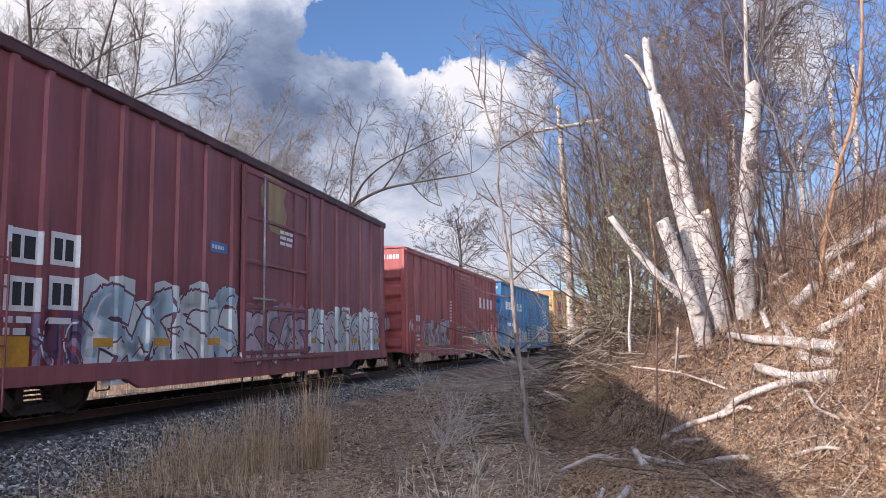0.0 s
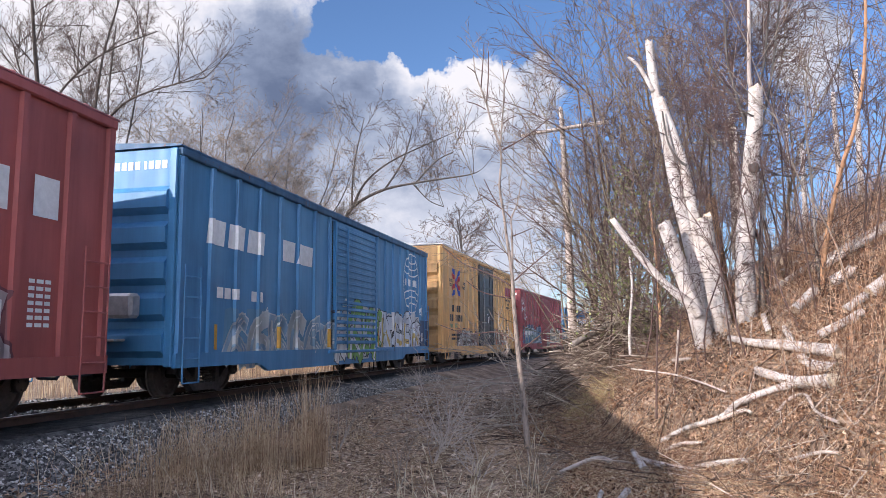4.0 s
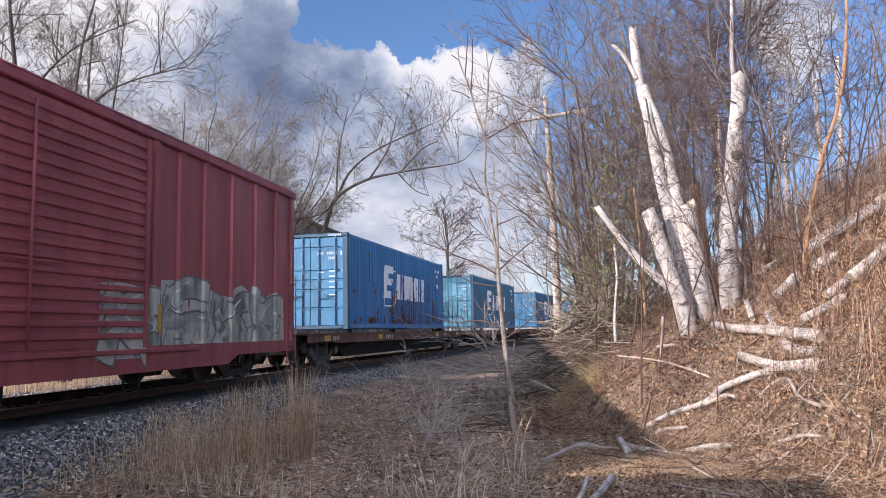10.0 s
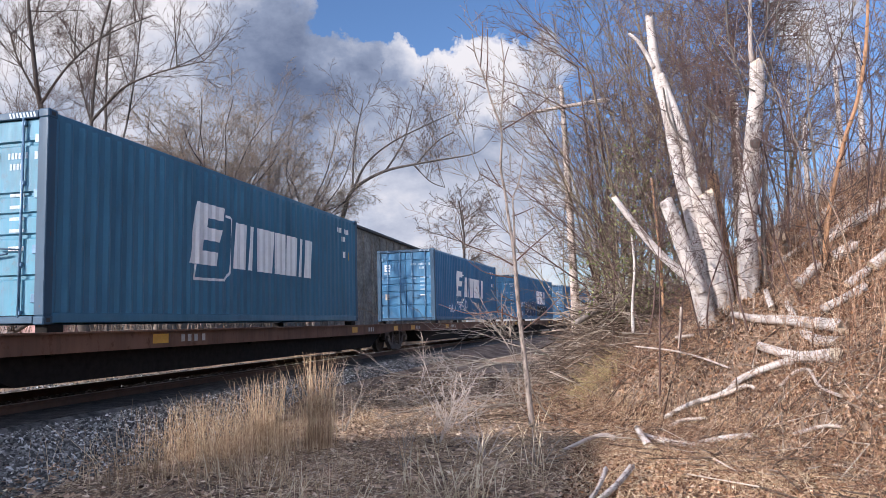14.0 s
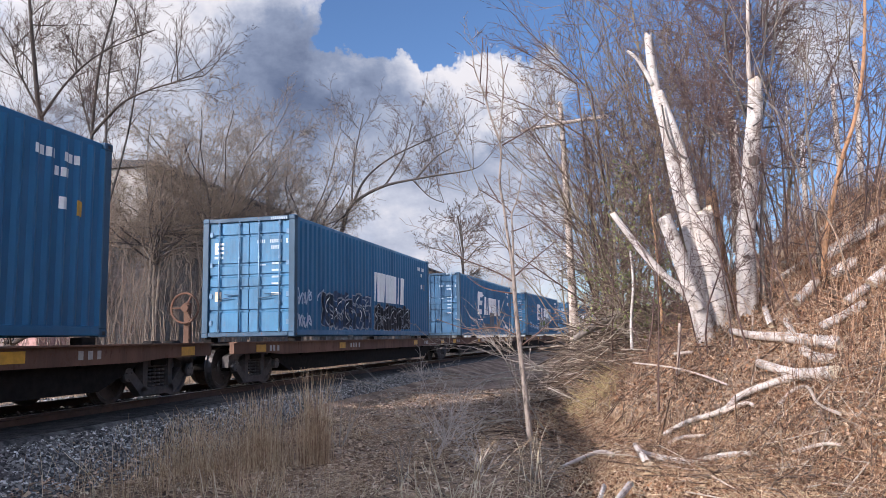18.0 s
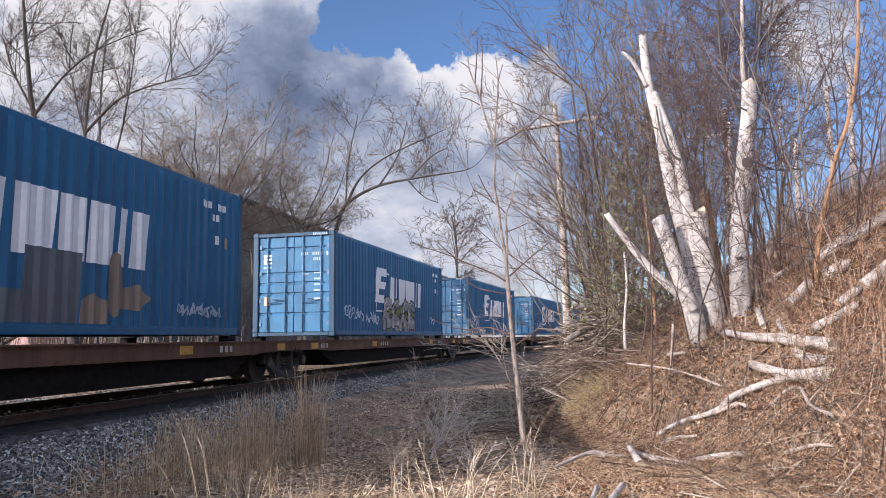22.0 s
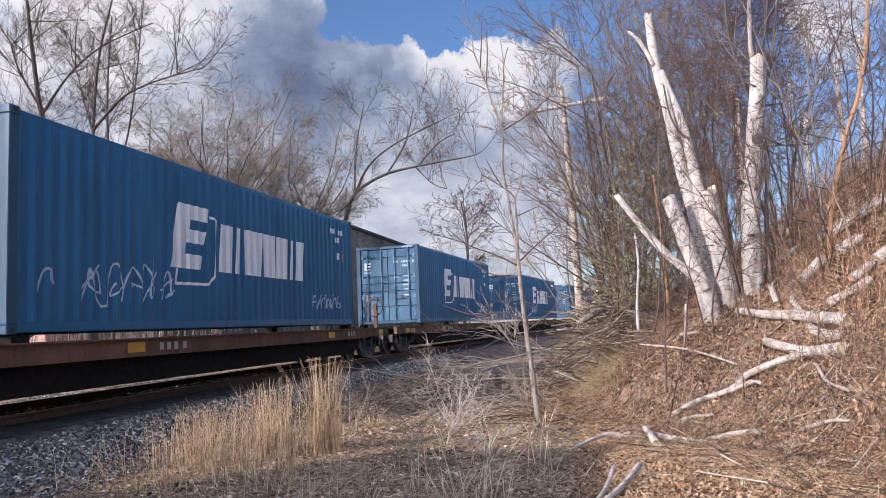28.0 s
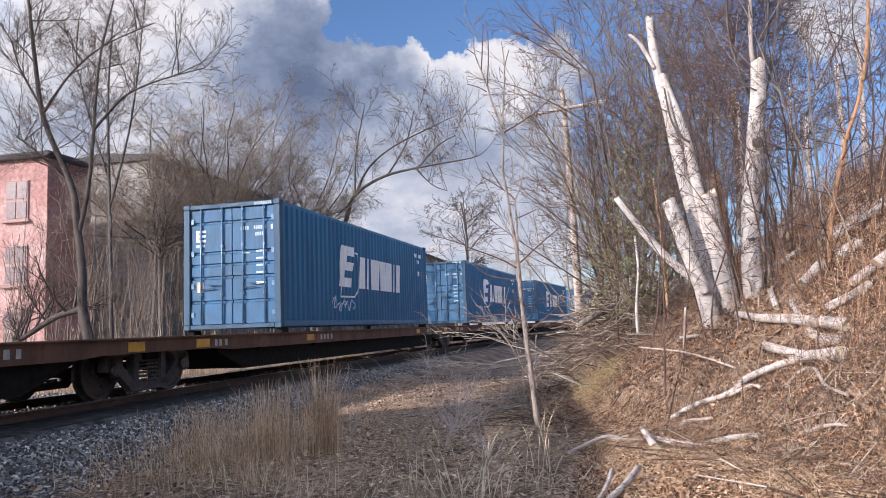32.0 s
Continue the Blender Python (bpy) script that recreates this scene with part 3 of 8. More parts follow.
# ---- boxcars ----
def boxcar(spec):
    """A ribbed steel boxcar; x runs from its leading end to its trailing end, z from the rail."""
    L, W, Z0, Z1 = spec["length"], 3.1, spec["bottom"], spec["top"]
    hw = W / 2
    car = thing("boxcar", spec["label"], "boxcar", "freight train cars")
    body = spec["paint"]
    d0, d1 = spec["door"]
    rib = 0.055
    posts = [x for x in spec["posts"]]
    # plan of the near side: sheet with posts
    prof = [(0.0, -hw)]
    for x in sorted(posts):
        if d0 - 0.05 < x < d1 + 0.05:
            continue
        prof += [(x - 0.07, -hw), (x - 0.05, -hw - rib), (x + 0.05, -hw - rib), (x + 0.07, -hw)]
    door_y = -hw - 0.07
    prof = [p for p in prof if not d0 - 0.12 < p[0] < d1 + 0.12]
    i = next(k for k, p in enumerate(prof) if p[0] > d0)
    prof[i:i] = [(d0 - 0.001, -hw), (d0, door_y), (d1, door_y), (d1 + 0.001, -hw)]
    prof.append((L, -hw))
    sheet = [(0, -hw), (d0, -hw), (d1, -hw), (L, -hw)]
    for side in (-1, 1):
        y = side * hw
        a, b = sorted((y, y - side * 0.06))
        part("side_sheet", box(0.02, L - 0.02, a, b, Z0 + 0.2, Z1 - 0.02), body, car)
        for x in posts:
            if d0 - 0.1 < x < d1 + 0.1:
                continue
            a, b = sorted((y, y + side * rib))
            bm = bmesh.new()
            prism(bm, [(x - 0.07, a if side > 0 else b), (x + 0.07, a if side > 0 else b), (x + 0.05, b if side > 0 else a), (x - 0.05, b if side > 0 else a)], 2, Z0 + 0.2, Z1 - 0.14)
            part("side_post", bm, body, car)
        for z in spec.get("belts", ()):
            a, b = sorted((y + side * 0.002, y + side * 0.045))
            for xa, xb in ((0.0, d0 - 0.15), (d1 + 0.15, L)):
                part("belt_rail", box(xa, xb, a, b, z - 0.03, z + 0.03, 0.008), body, car)
        a, b = sorted((y - side * 0.03, y + side * 0.075))
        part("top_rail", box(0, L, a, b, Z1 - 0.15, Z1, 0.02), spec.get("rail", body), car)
        dip = 0.16
        outline = [(0.0, Z0 + 0.24), (0.0, Z0), (2.9, Z0), (3.3, Z0 - dip), (L - 3.3, Z0 - dip), (L - 2.9, Z0), (L, Z0), (L, Z0 + 0.24)]
        a, b = sorted((y - side * 0.02, y + side * 0.062))
        part("side_sill", prism(bmesh.new(), outline, 1, a, b), spec.get("sill", body), car)
        # sliding door
        a, b = sorted((y + side * 0.003, y + side * 0.07))
        door = part("door", box(d0, d1, a, b, Z0 + 0.22, Z1 - 0.2, 0.02), spec.get("door_paint", body), car, spec.get("door_label", "sliding steel door"))
        a, b = sorted((y + side * 0.07, y + side * 0.105))
        if spec["door_kind"] == "slats":
            n = 18
            for k in range(n):
                z = Z0 + 0.4 + (Z1 - Z0 - 0.75) * k / (n - 1)
                part("door_corrugation", box(d0 + 0.12, d1 - 0.12, a, b, z - 0.045, z + 0.045, 0.015), spec.get("door_paint", body), door)
        else:
            for k in range(5):
                z = Z0 + 0.3 + (Z1 - Z0 - 0.6) * k / 4
                part("door_rib", box(d0 + 0.05, d1 - 0.05, a, b, z - 0.04, z + 0.04, 0.012), spec.get("door_paint", body), door)
            for x in (d0 + 0.95, d1 - 0.75):
                part("door_stile", box(x - 0.035, x + 0.035, a, b, Z0 + 0.34, Z1 - 0.34, 0.01), spec.get("door_paint", body), door)
        for x in (d0 - 0.016, d1 + 0.016):
            a2, b2 = sorted((y + side * 0.002, y + side * 0.02))
            part("door_gap", box(x - 0.014, x + 0.014, a2, b2, Z0 + 0.24, Z1 - 0.2), M_BLACK, car, "dark gap beside the door")
        for x in (d0 + 0.05, d1 - 0.05):
            part("door_edge", box(x - 0.05, x + 0.05, a, b + (0.01 if side > 0 else 0), Z0 + 0.22, Z1 - 0.2, 0.012), spec.get("door_paint", body), door)
        bm = bmesh.new()
        yb = y + side * 0.14
        rod(bm, (d0 + 0.75, yb, Z0 + 0.25), (d0 + 0.75, yb, Z1 - 0.3), 0.022, 8)
        rod(bm, (d0 + 0.3, yb, Z0 + 1.35), (d0 + 1.3, yb, Z0 + 1.35), 0.02, 6)
        part("lock_bar", bm, spec.get("door_paint", body) if spec["door_kind"] == "slats" else M_GALV, door)
        a, b = sorted((y, y + side * 0.11))
        part("door_track", box(d0 - 0.35, d1 + 1.6, a, b, Z0 + 0.13, Z0 + 0.2, 0.01), body, car)
        for x0 in (d0 + 0.1, d1 - 0.5):
            bm = bmesh.new()
            ys, zs = y + side * 0.03, Z0 - 0.16
            for p, q in (((x0, ys, zs + 0.03), (x0, ys, zs - 0.24)), ((x0, ys, zs - 0.24), (x0 + 0.4, ys, zs - 0.24)), ((x0 + 0.4, ys, zs - 0.24), (x0 + 0.4, ys, zs + 0.03))):
                rod(bm, p, q, 0.016, 6)
            part("step_stirrup", bm, M_DARKSTEEL, car)
        for x0 in (0.12, L - 0.62):
            bm = bmesh.new()
            rod(bm, (x0, y + side * 0.11, Z0 - 0.25), (x0, y + side * 0.11, Z0 + 1.7), 0.014, 6)
            ladder = part("ladder", bm, body, car)
            bm = bmesh.new()
            rod(bm, (x0 + 0.5, y + side * 0.11, Z0 - 0.25), (x0 + 0.5, y + side * 0.11, Z0 + 1.7), 0.014, 6)
            part("stile", bm, body, ladder)
            for z in (Z0 - 0.25, *(Z0 + 0.15 + 0.34 * k for k in range(5))):
                bm = bmesh.new()
                rod(bm, (x0, y + side * 0.11, z), (x0 + 0.5, y + side * 0.11, z), 0.014, 6)
                part("rung", bm, body, ladder)
    # ends: deep horizontal corrugations
    for x, way in ((0.0, -1), (L, 1)):
        n = 5
        pts = [(x, Z0 + 0.05)]
        span = (Z1 - 0.62 - Z0 - 0.1) / n
        for k in range(n):
            z = Z0 + 0.1 + k * span
            pts += [(x, z + span * 0.12), (x + way * 0.13, z + span * 0.30), (x + way * 0.13, z + span * 0.74), (x, z + span * 0.92)]
        pts += [(x, Z1 - 0.02), (x - way * 0.08, Z1 - 0.02), (x - way * 0.08, Z0 + 0.05)]
        bm = bmesh.new()
        prism(bm, pts, 1, -hw + 0.13, hw - 0.13)
        part("end_wall", bm, spec.get("end_paint", body), car, "corrugated steel end wall")
        for side in (-1, 1):
            a, b = sorted((side * hw, side * (hw - 0.14)))
            part("corner_post", box(min(x, x + way * 0.06), max(x, x + way * 0.06), a, b, Z0 + 0.02, Z1 - 0.03, 0.015), body, car)
        a, b = sorted((x + way * 0.002, x + way * 0.10))
        part("crossover_platform", box(min(x, x + way * 0.4), max(x, x + way * 0.4), -0.75, 0.75, 0.98, 1.02, 0.005), M_GALV, car)
        if way < 0 and spec.get("end_marks"):
            bm = bmesh.new()
            for k in range(8):
                bx(bm, x - 0.006, x, -hw + 0.22 + k * 0.13, -hw + 0.31 + k * 0.13 - (0.09 if k == 3 else 0) * 0.5, Z1 - 0.36, Z1 - 0.22)
            part("end_mark", bm, M_WHITE, car, "white marks on the end wall")
        if way < 0:
            part("brake_box", box(x - 0.42, x - 0.15, -1.05, -0.55, 1.35, 1.75, 0.05), M_GALV, car, "grey brake gear box on the end wall")
            bm = bmesh.new()
            k = 20
            for i in range(k):
                p, q = 2 * math.pi * i / k, 2 * math.pi * (i + 1) / k
                rod(bm, (x - 0.4, -0.25 + 0.28 * math.cos(p), 1.7 + 0.28 * math.sin(p)), (x - 0.4, -0.25 + 0.28 * math.cos(q), 1.7 + 0.28 * math.sin(q)), 0.014, 5)
            for i in range(3):
                p = 2 * math.pi * i / 3
                rod(bm, (x - 0.38, -0.25, 1.7), (x - 0.4, -0.25 + 0.28 * math.cos(p), 1.7 + 0.28 * math.sin(p)), 0.012, 5)
            rod(bm, (x - 0.42, -0.25, 1.7), (x - 0.1, -0.25, 1.7), 0.03, 6)
            part("brake_wheel", bm, M_DARKSTEEL, car)
        coupler(car, x, way)
    # shallow peaked roof
    bm = bmesh.new()
    prism(bm, [(-hw - 0.07, Z1), (hw + 0.07, Z1), (hw + 0.05, Z1 + 0.03), (0, Z1 + 0.14), (-hw - 0.05, Z1 + 0.03)], 0, -0.05, L + 0.05)
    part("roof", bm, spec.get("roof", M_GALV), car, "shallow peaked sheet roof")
    for k in range(12):
        x = 0.6 + (L - 1.2) * k / 11
        bm = bmesh.new()
        prism(bm, [(-hw, Z1 + 0.03), (0, Z1 + 0.135), (hw, Z1 + 0.03), (hw, Z1 + 0.07), (0, Z1 + 0.175), (-hw, Z1 + 0.07)], 0, x - 0.03, x + 0.03)
        part("roof_seam", bm, spec.get("roof", M_GALV), car)
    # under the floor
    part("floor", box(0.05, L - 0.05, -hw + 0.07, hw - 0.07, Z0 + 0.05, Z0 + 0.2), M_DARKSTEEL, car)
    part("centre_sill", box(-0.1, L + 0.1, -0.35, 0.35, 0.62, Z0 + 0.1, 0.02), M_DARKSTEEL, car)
    bm = bmesh.new()
    rod(bm, (L * 0.4, -0.9, 0.62), (L * 0.4 + 1.1, -0.9, 0.62), 0.16, 12)
    part("air_reservoir", bm, M_DARKSTEEL, car)
    for x in (1.9, L - 1.9):
        truck(car, x)
    for x, z in spec.get("reflectors", ()):
        tall = spec.get("tall_reflectors")
        w, h = (0.10, 0.45) if tall else (0.42, 0.12)
        part("reflector", drape(bmesh.new(), [rect(x - w / 2, x + w / 2, z - h / 2, z + h / 2)], prof, 0.010), M_YELLOW, car, "yellow reflective strip")
    MOVING.append((car, rides(spec["at"], L), spec["at"]))
    return car, prof


def lettering(car, prof, polys, mat, label, name="lettering", lift=0.011):
    if name in ("lettering", "number_box", "placard"):
        for poly in polys:
            part(name, drape(bmesh.new(), [poly], prof, lift), mat, car, label)
        return None
    return part(name, drape(bmesh.new(), polys, prof, lift), mat, car, label)


def row_of_posts(L, d0, d1, n_left, n_right):
    return [0.12 + (d0 - 0.35) * i / (n_left - 1) for i in range(n_left)] + [d1 + 0.22 + (L - 0.34 - d1) * i / (n_right - 1) for i in range(n_right)]


BZ0 = 0.54
# dark maroon boxcar with sprayed piece
Lb = 15.6
maroon = dict(label="dark maroon boxcar with white number boxes and pale graffiti", length=Lb, bottom=0.48, top=4.62, at=-103.46 - Lb, paint=M_MAROON, door=(6.35, 9.42), door_kind="plain",
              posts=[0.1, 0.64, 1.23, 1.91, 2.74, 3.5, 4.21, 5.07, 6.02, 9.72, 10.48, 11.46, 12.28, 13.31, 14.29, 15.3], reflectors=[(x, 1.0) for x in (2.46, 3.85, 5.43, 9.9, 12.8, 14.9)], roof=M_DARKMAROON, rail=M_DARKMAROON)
car, prof = boxcar(maroon)
# unseen car ahead, added to cast the train's shade at the start
lead = copy_thing(car, Matrix())
MOVING.append((lead, rides(maroon["at"] - 18.0, Lb), maroon["at"] - 18.0))
lettering(car, prof, [rect(0.62, 1.2, 1.96, 2.38), rect(1.38, 1.86, 1.99, 2.42), rect(0.6, 1.2, 1.38, 1.8), rect(1.38, 1.86, 1.42, 1.85)], M_WHITE, "white number boxes", "number_box")
lettering(car, prof, bars(0.70, 2.02, (0.18, 0.18), 0.28, 0.06) + bars(1.44, 2.06, (0.15, 0.15), 0.28, 0.05) + bars(0.66, 1.45, (0.08, 0.14, 0.14), 0.28, 0.05) + bars(1.44, 1.48, (0.15, 0.15), 0.28, 0.05), M_BLACK, "black marks in the boxes", lift=0.014)
lettering(car, prof, bars(0.62, 1.24, (0.2, 0.24), 0.08, 0.05) + bars(1.4, 1.24, (0.4,), 0.08) + bars(0.62, 1.1, (0.16, 0.2), 0.08, 0.05), M_WHITE, "small white data lines")
lettering(car, prof, [rect(0.45, 1.1, 0.72, 1.08)], M_YELLOW, "yellow reflective plate", "placard")
lettering(car, prof, [rect(5.25, 5.84, 2.60, 2.79)], spray((0.10, 0.25, 0.55)), "small blue sign", "placard")
lettering(car, prof, bars(5.30, 2.66, (0.07, 0.07, 0.07, 0.07, 0.04), 0.07, 0.025), M_WHITE, "white marks on the sign", lift=0.014)
lettering(car, prof, [[(7.02, 3.55), (8.2, 3.42), (8.28, 3.7), (8.1, 4.0), (8.3, 4.36), (7.5, 4.44), (7.02, 4.40)], [(7.02, 3.55), (7.02, 3.30), (8.22, 3.22), (8.2, 3.42)]], spray((0.40, 0.27, 0.12)), "rust-brown patch left by a torn sign", "patch", 0.009)
lettering(car, prof, [[(7.02, 4.1), (7.2, 4.25), (7.12, 4.44), (7.02, 4.44)], [(7.02, 3.3), (7.5, 3.26), (7.25, 3.6), (7.02, 3.8)]], M_MAROON, "flaked paint", "patch", 0.010)
lettering(car, prof, bars(7.95, 3.28, (0.2, 0.2, 0.2), 0.07) + bars(7.95, 3.16, (0.3, 0.3), 0.07) + bars(7.95, 3.04, (0.26, 0.3), 0.07), M_WHITE, "small white data lines")
graffiti(car, prof, 3, 2.0, 6.3, 0.40, 1.95, [(0.80, 0.84, 0.80), (0.58, 0.74, 0.80), (0.84, 0.86, 0.82)], (0.22, 0.08, 0.11), (0.70, 0.74, 0.71), 4, "large pale outlined graffiti")
graffiti(car, prof, 4, 6.5, 9.3, 0.55, 1.8, [(0.74, 0.56, 0.64), (0.66, 0.60, 0.64)], (0.14, 0.07, 0.10), (0.40, 0.20, 0.25), 4, "faded grey graffiti on the door")
graffiti(car, prof, 5, 9.6, 15.0, 0.52, 1.9, [(0.78, 0.82, 0.79), (0.64, 0.76, 0.79), (0.80, 0.68, 0.72)], (0.26, 0.10, 0.12), (0.72, 0.76, 0.73), 6, "pale outlined graffiti")
graffiti(car, prof, 6, 1.1, 2.1, 0.5, 1.5, [(0.25, 0.18, 0.28), (0.30, 0.05, 0.06)], (0.12, 0.06, 0.12), (0.16, 0.05, 0.10), 2, "purple graffiti cloud")

# brick-red boxcar
Lb = 15.85
red = dict(label="faded red boxcar with louvred door and graffiti", length=Lb, bottom=BZ0, top=4.15, at=-101.1, paint=M_RED, door=(6.55, 9.8), door_kind="slats", posts=[0.1, 0.98, 1.86, 2.79, 3.74, 4.68, 5.64, 6.35, 10.1, 10.95, 11.8, 12.4, 13.25, 14.1, 14.95, 15.75],
           reflectors=[(x, 0.9) for x in (2.89, 5.46, 9.97, 12.56)], roof=M_RED, end_marks=True)
car, prof = boxcar(red)
lettering(car, prof, bars(11.72, 2.52, (0.46,), 0.52) + bars(12.56, 2.52, (0.44,), 0.52) + bars(13.5, 2.52, (0.44,), 0.52) + bars(14.35, 2.52, (0.44,), 0.52), M_WHITE, "four white blocks of large lettering")
lettering(car, prof, bars(1.13, 1.66, (0.13, 0.13, 0.13), 0.22, 0.05) + bars(1.2, 1.3, (0.05, 0.05, 0.05), 0.22, 0.1) + bars(1.1, 1.12, (0.24, 0.24), 0.07) + bars(1.1, 0.98, (0.16, 0.3), 0.07), M_WHITE, "white marks")
lettering(car, prof, [rect(1.14, 1.62, 0.64, 0.84)], M_YELLOW, "yellow reflective plate", "placard")
lettering(car, prof, [rect(4.43, 5.31, 1.32, 1.69)], M_GALV, "grey route board", "placard")
for k in range(7):
    lettering(car, prof, bars(5.95, 1.75 + 0.13 * k, (0.1, 0.16), 0.07, 0.03), M_WHITE, "", "lettering")
    lettering(car, prof, bars(14.35, 1.15 + 0.09 * k, (0.1, 0.12, 0.1), 0.05, 0.03), M_WHITE, "", "lettering")
lettering(car, prof, scrawl(random.Random(4), 0.3, 0.85, 1.3, 1.75, 4) + scrawl(random.Random(9), 6.9, 8.6, 1.35, 1.75, 6), M_WHITE, "thin white scrawl", "graffiti")
graffiti(car, prof, 13, 1.96, 5.6, 0.58, 1.81, [(0.30, 0.16, 0.16), (0.24, 0.28, 0.34), (0.42, 0.40, 0.42)], (0.45, 0.38, 0.38), (0.22, 0.05, 0.05), 5, "sketchy grey-blue graffiti")
graffiti(car, prof, 14, 9.97, 14.0, 0.58, 1.6, [(0.34, 0.22, 0.22), (0.10, 0.26, 0.26), (0.40, 0.34, 0.34)], (0.16, 0.05, 0.06), (0.24, 0.09, 0.09), 6, "worn grey and teal graffiti along the sill")
lettering(car, prof, [rect(13.48, 13.94, 1.13, 1.46)], M_WHITE, "white-framed black panel", "placard", 0.016)
lettering(car, prof, [rect(13.51, 13.70, 1.16, 1.43), rect(13.72, 13.91, 1.16, 1.43)], M_BLACK, "black panel", "placard", 0.018)

# sky-blue boxcar
Lb = 16.2
blue = dict(label="sky-blue boxcar with a white ringed globe emblem and graffiti", length=Lb, bottom=BZ0, top=4.22, at=-83.5, paint=M_SKYBLUE, door=(6.85, 10.15), door_kind="slats", posts=row_of_posts(Lb, 6.85, 10.15, 8, 8),
            reflectors=[(x, 1.05) for x in (1.3, 3.8, 6.6, 10.4, 13.0, 15.0)], tall_reflectors=True, roof=M_DARKSKY, rail=M_DARKSKY, sill=M_SKYBLUE, end_marks=True)
car, prof = boxcar(blue)
lettering(car, prof, bars(0.9, 2.70, (0.6, 0.6, 0.7), 0.46, 0.14, 0.06) + bars(3.9, 2.70, (0.65, 0.85), 0.46, 0.14, 0.06), M_WHITE, "blocks of large white lettering")


def ring(cx, cz, rx, rz, n=40, a0=0.0, a1=2 * math.pi):
    return [(cx + rx * math.cos(a0 + (a1 - a0) * i / n), cz + rz * math.sin(a0 + (a1 - a0) * i / n)) for i in range(n + 1)]


globe = stroke(ring(14.15, 2.95, 0.95, 1.02), 0.04)
globe += stroke([(14.15, 3.95), (14.15, 3.2)], 0.035) + stroke([(14.15, 2.7), (14.15, 1.95)], 0.035)
for hgt in (0.68, 0.46, 0.24):
    half = 0.95 * math.sqrt(1 - (hgt + 0.14) ** 2)
    globe += stroke([(14.15 + half * u, 2.95 + hgt + 0.14 * u * u) for u in [i / 6 for i in range(-6, 7)]], 0.045)
    globe += stroke([(14.15 + half * u, 2.95 - hgt - 0.14 * u * u) for u in [i / 6 for i in range(-6, 7)]], 0.045)
globe += bars(13.35, 2.84, (0.18, 0.2, 0.2), 0.23, 0.05) + bars(14.3, 2.84, (0.2, 0.26), 0.23, 0.05)
lettering(car, prof, globe, M_WHITE, "white ringed globe emblem", "emblem")
lettering(car, prof, bars(1.3, 1.75, (0.22, 0.22, 0.22), 0.2, 0.05) + bars(2.6, 1.75, (0.22, 0.22), 0.2, 0.05), M_WHITE, "white marks")
lettering(car, prof, [rect(15.2, 16.15, 0.6, 1.7)], M_DARKBLUE, "dark blue panel near the end", "patch", 0.006)
lettering(car, prof, [rect(15.25, 15.6, 0.95, 1.25)], M_WHITE, "white-framed panel", "placard")
lettering(car, prof, scrawl(random.Random(2), 15.2, 15.6, 1.8, 2.3, 3), M_WHITE, "thin white scrawl", "graffiti")
graffiti(car, prof, 21, 1.6, 7.0, 0.45, 1.6, [(0.26, 0.38, 0.48), (0.50, 0.52, 0.50)], (0.55, 0.58, 0.58), (0.10, 0.24, 0.36), 6, "pale sketchy graffiti")
graffiti(car, prof, 22, 6.9, 10.9, 0.45, 2.0, [(0.24, 0.46, 0.11), (0.84, 0.83, 0.77), (0.70, 0.64, 0.60)], (0.04, 0.04, 0.05), (0.62, 0.62, 0.54), 4, "green and white graffiti with black outlines")
graffiti(car, prof, 23, 10.8, 15.2, 0.58, 1.95, [(0.84, 0.86, 0.88), (0.68, 0.50, 0.18), (0.62, 0.70, 0.77)], (0.04, 0.04, 0.05), (0.60, 0.60, 0.58), 4, "white graffiti with black outlines")

# tall yellow boxcar
Lb = 15.6
# its end walls get the ochre with the neighbour's shadow painted in
yellow = dict(label="tall yellow ochre boxcar with black plug door", length=Lb, bottom=0.50, top=4.86, at=-65.0, paint=M_OCHRE, door=(6.5, 9.65), door_kind="plain", door_paint=M_DOORBLACK, door_label="blue-black plug door",
              posts=row_of_posts(Lb, 6.5, 9.65, 8, 8), belts=(1.46, 2.77, 4.07), reflectors=[(6.55, 1.25)], roof=M_GALV, end_paint=M_SHADOWOCHRE)
car, prof = boxcar(yellow)
X0, Z0 = 2.27, 3.46
for pts, c in (([(-0.55, 0.55), (0.0, 0.0), (0.55, 0.55)], (0.05, 0.10, 0.42)), ([(-0.55, -0.55), (0.0, 0.0), (0.55, -0.55)], (0.05, 0.10, 0.42))):
    lettering(car, prof, stroke([(X0 + x, Z0 + z) for x, z in pts], 0.16), spray(c), "crossed blue arrows emblem", "emblem")
lettering(car, prof, stroke([(X0 - 0.62, Z0 + 0.32), (X0 - 0.12, Z0 + 0.02), (X0 - 0.62, Z0 - 0.28)], 0.17) + stroke([(X0 + 0.62, Z0 + 0.3), (X0 + 0.14, Z0), (X0 + 0.6, Z0 - 0.32)], 0.17), spray((0.55, 0.05, 0.05)), "red arrows of the emblem", "emblem", 0.013)


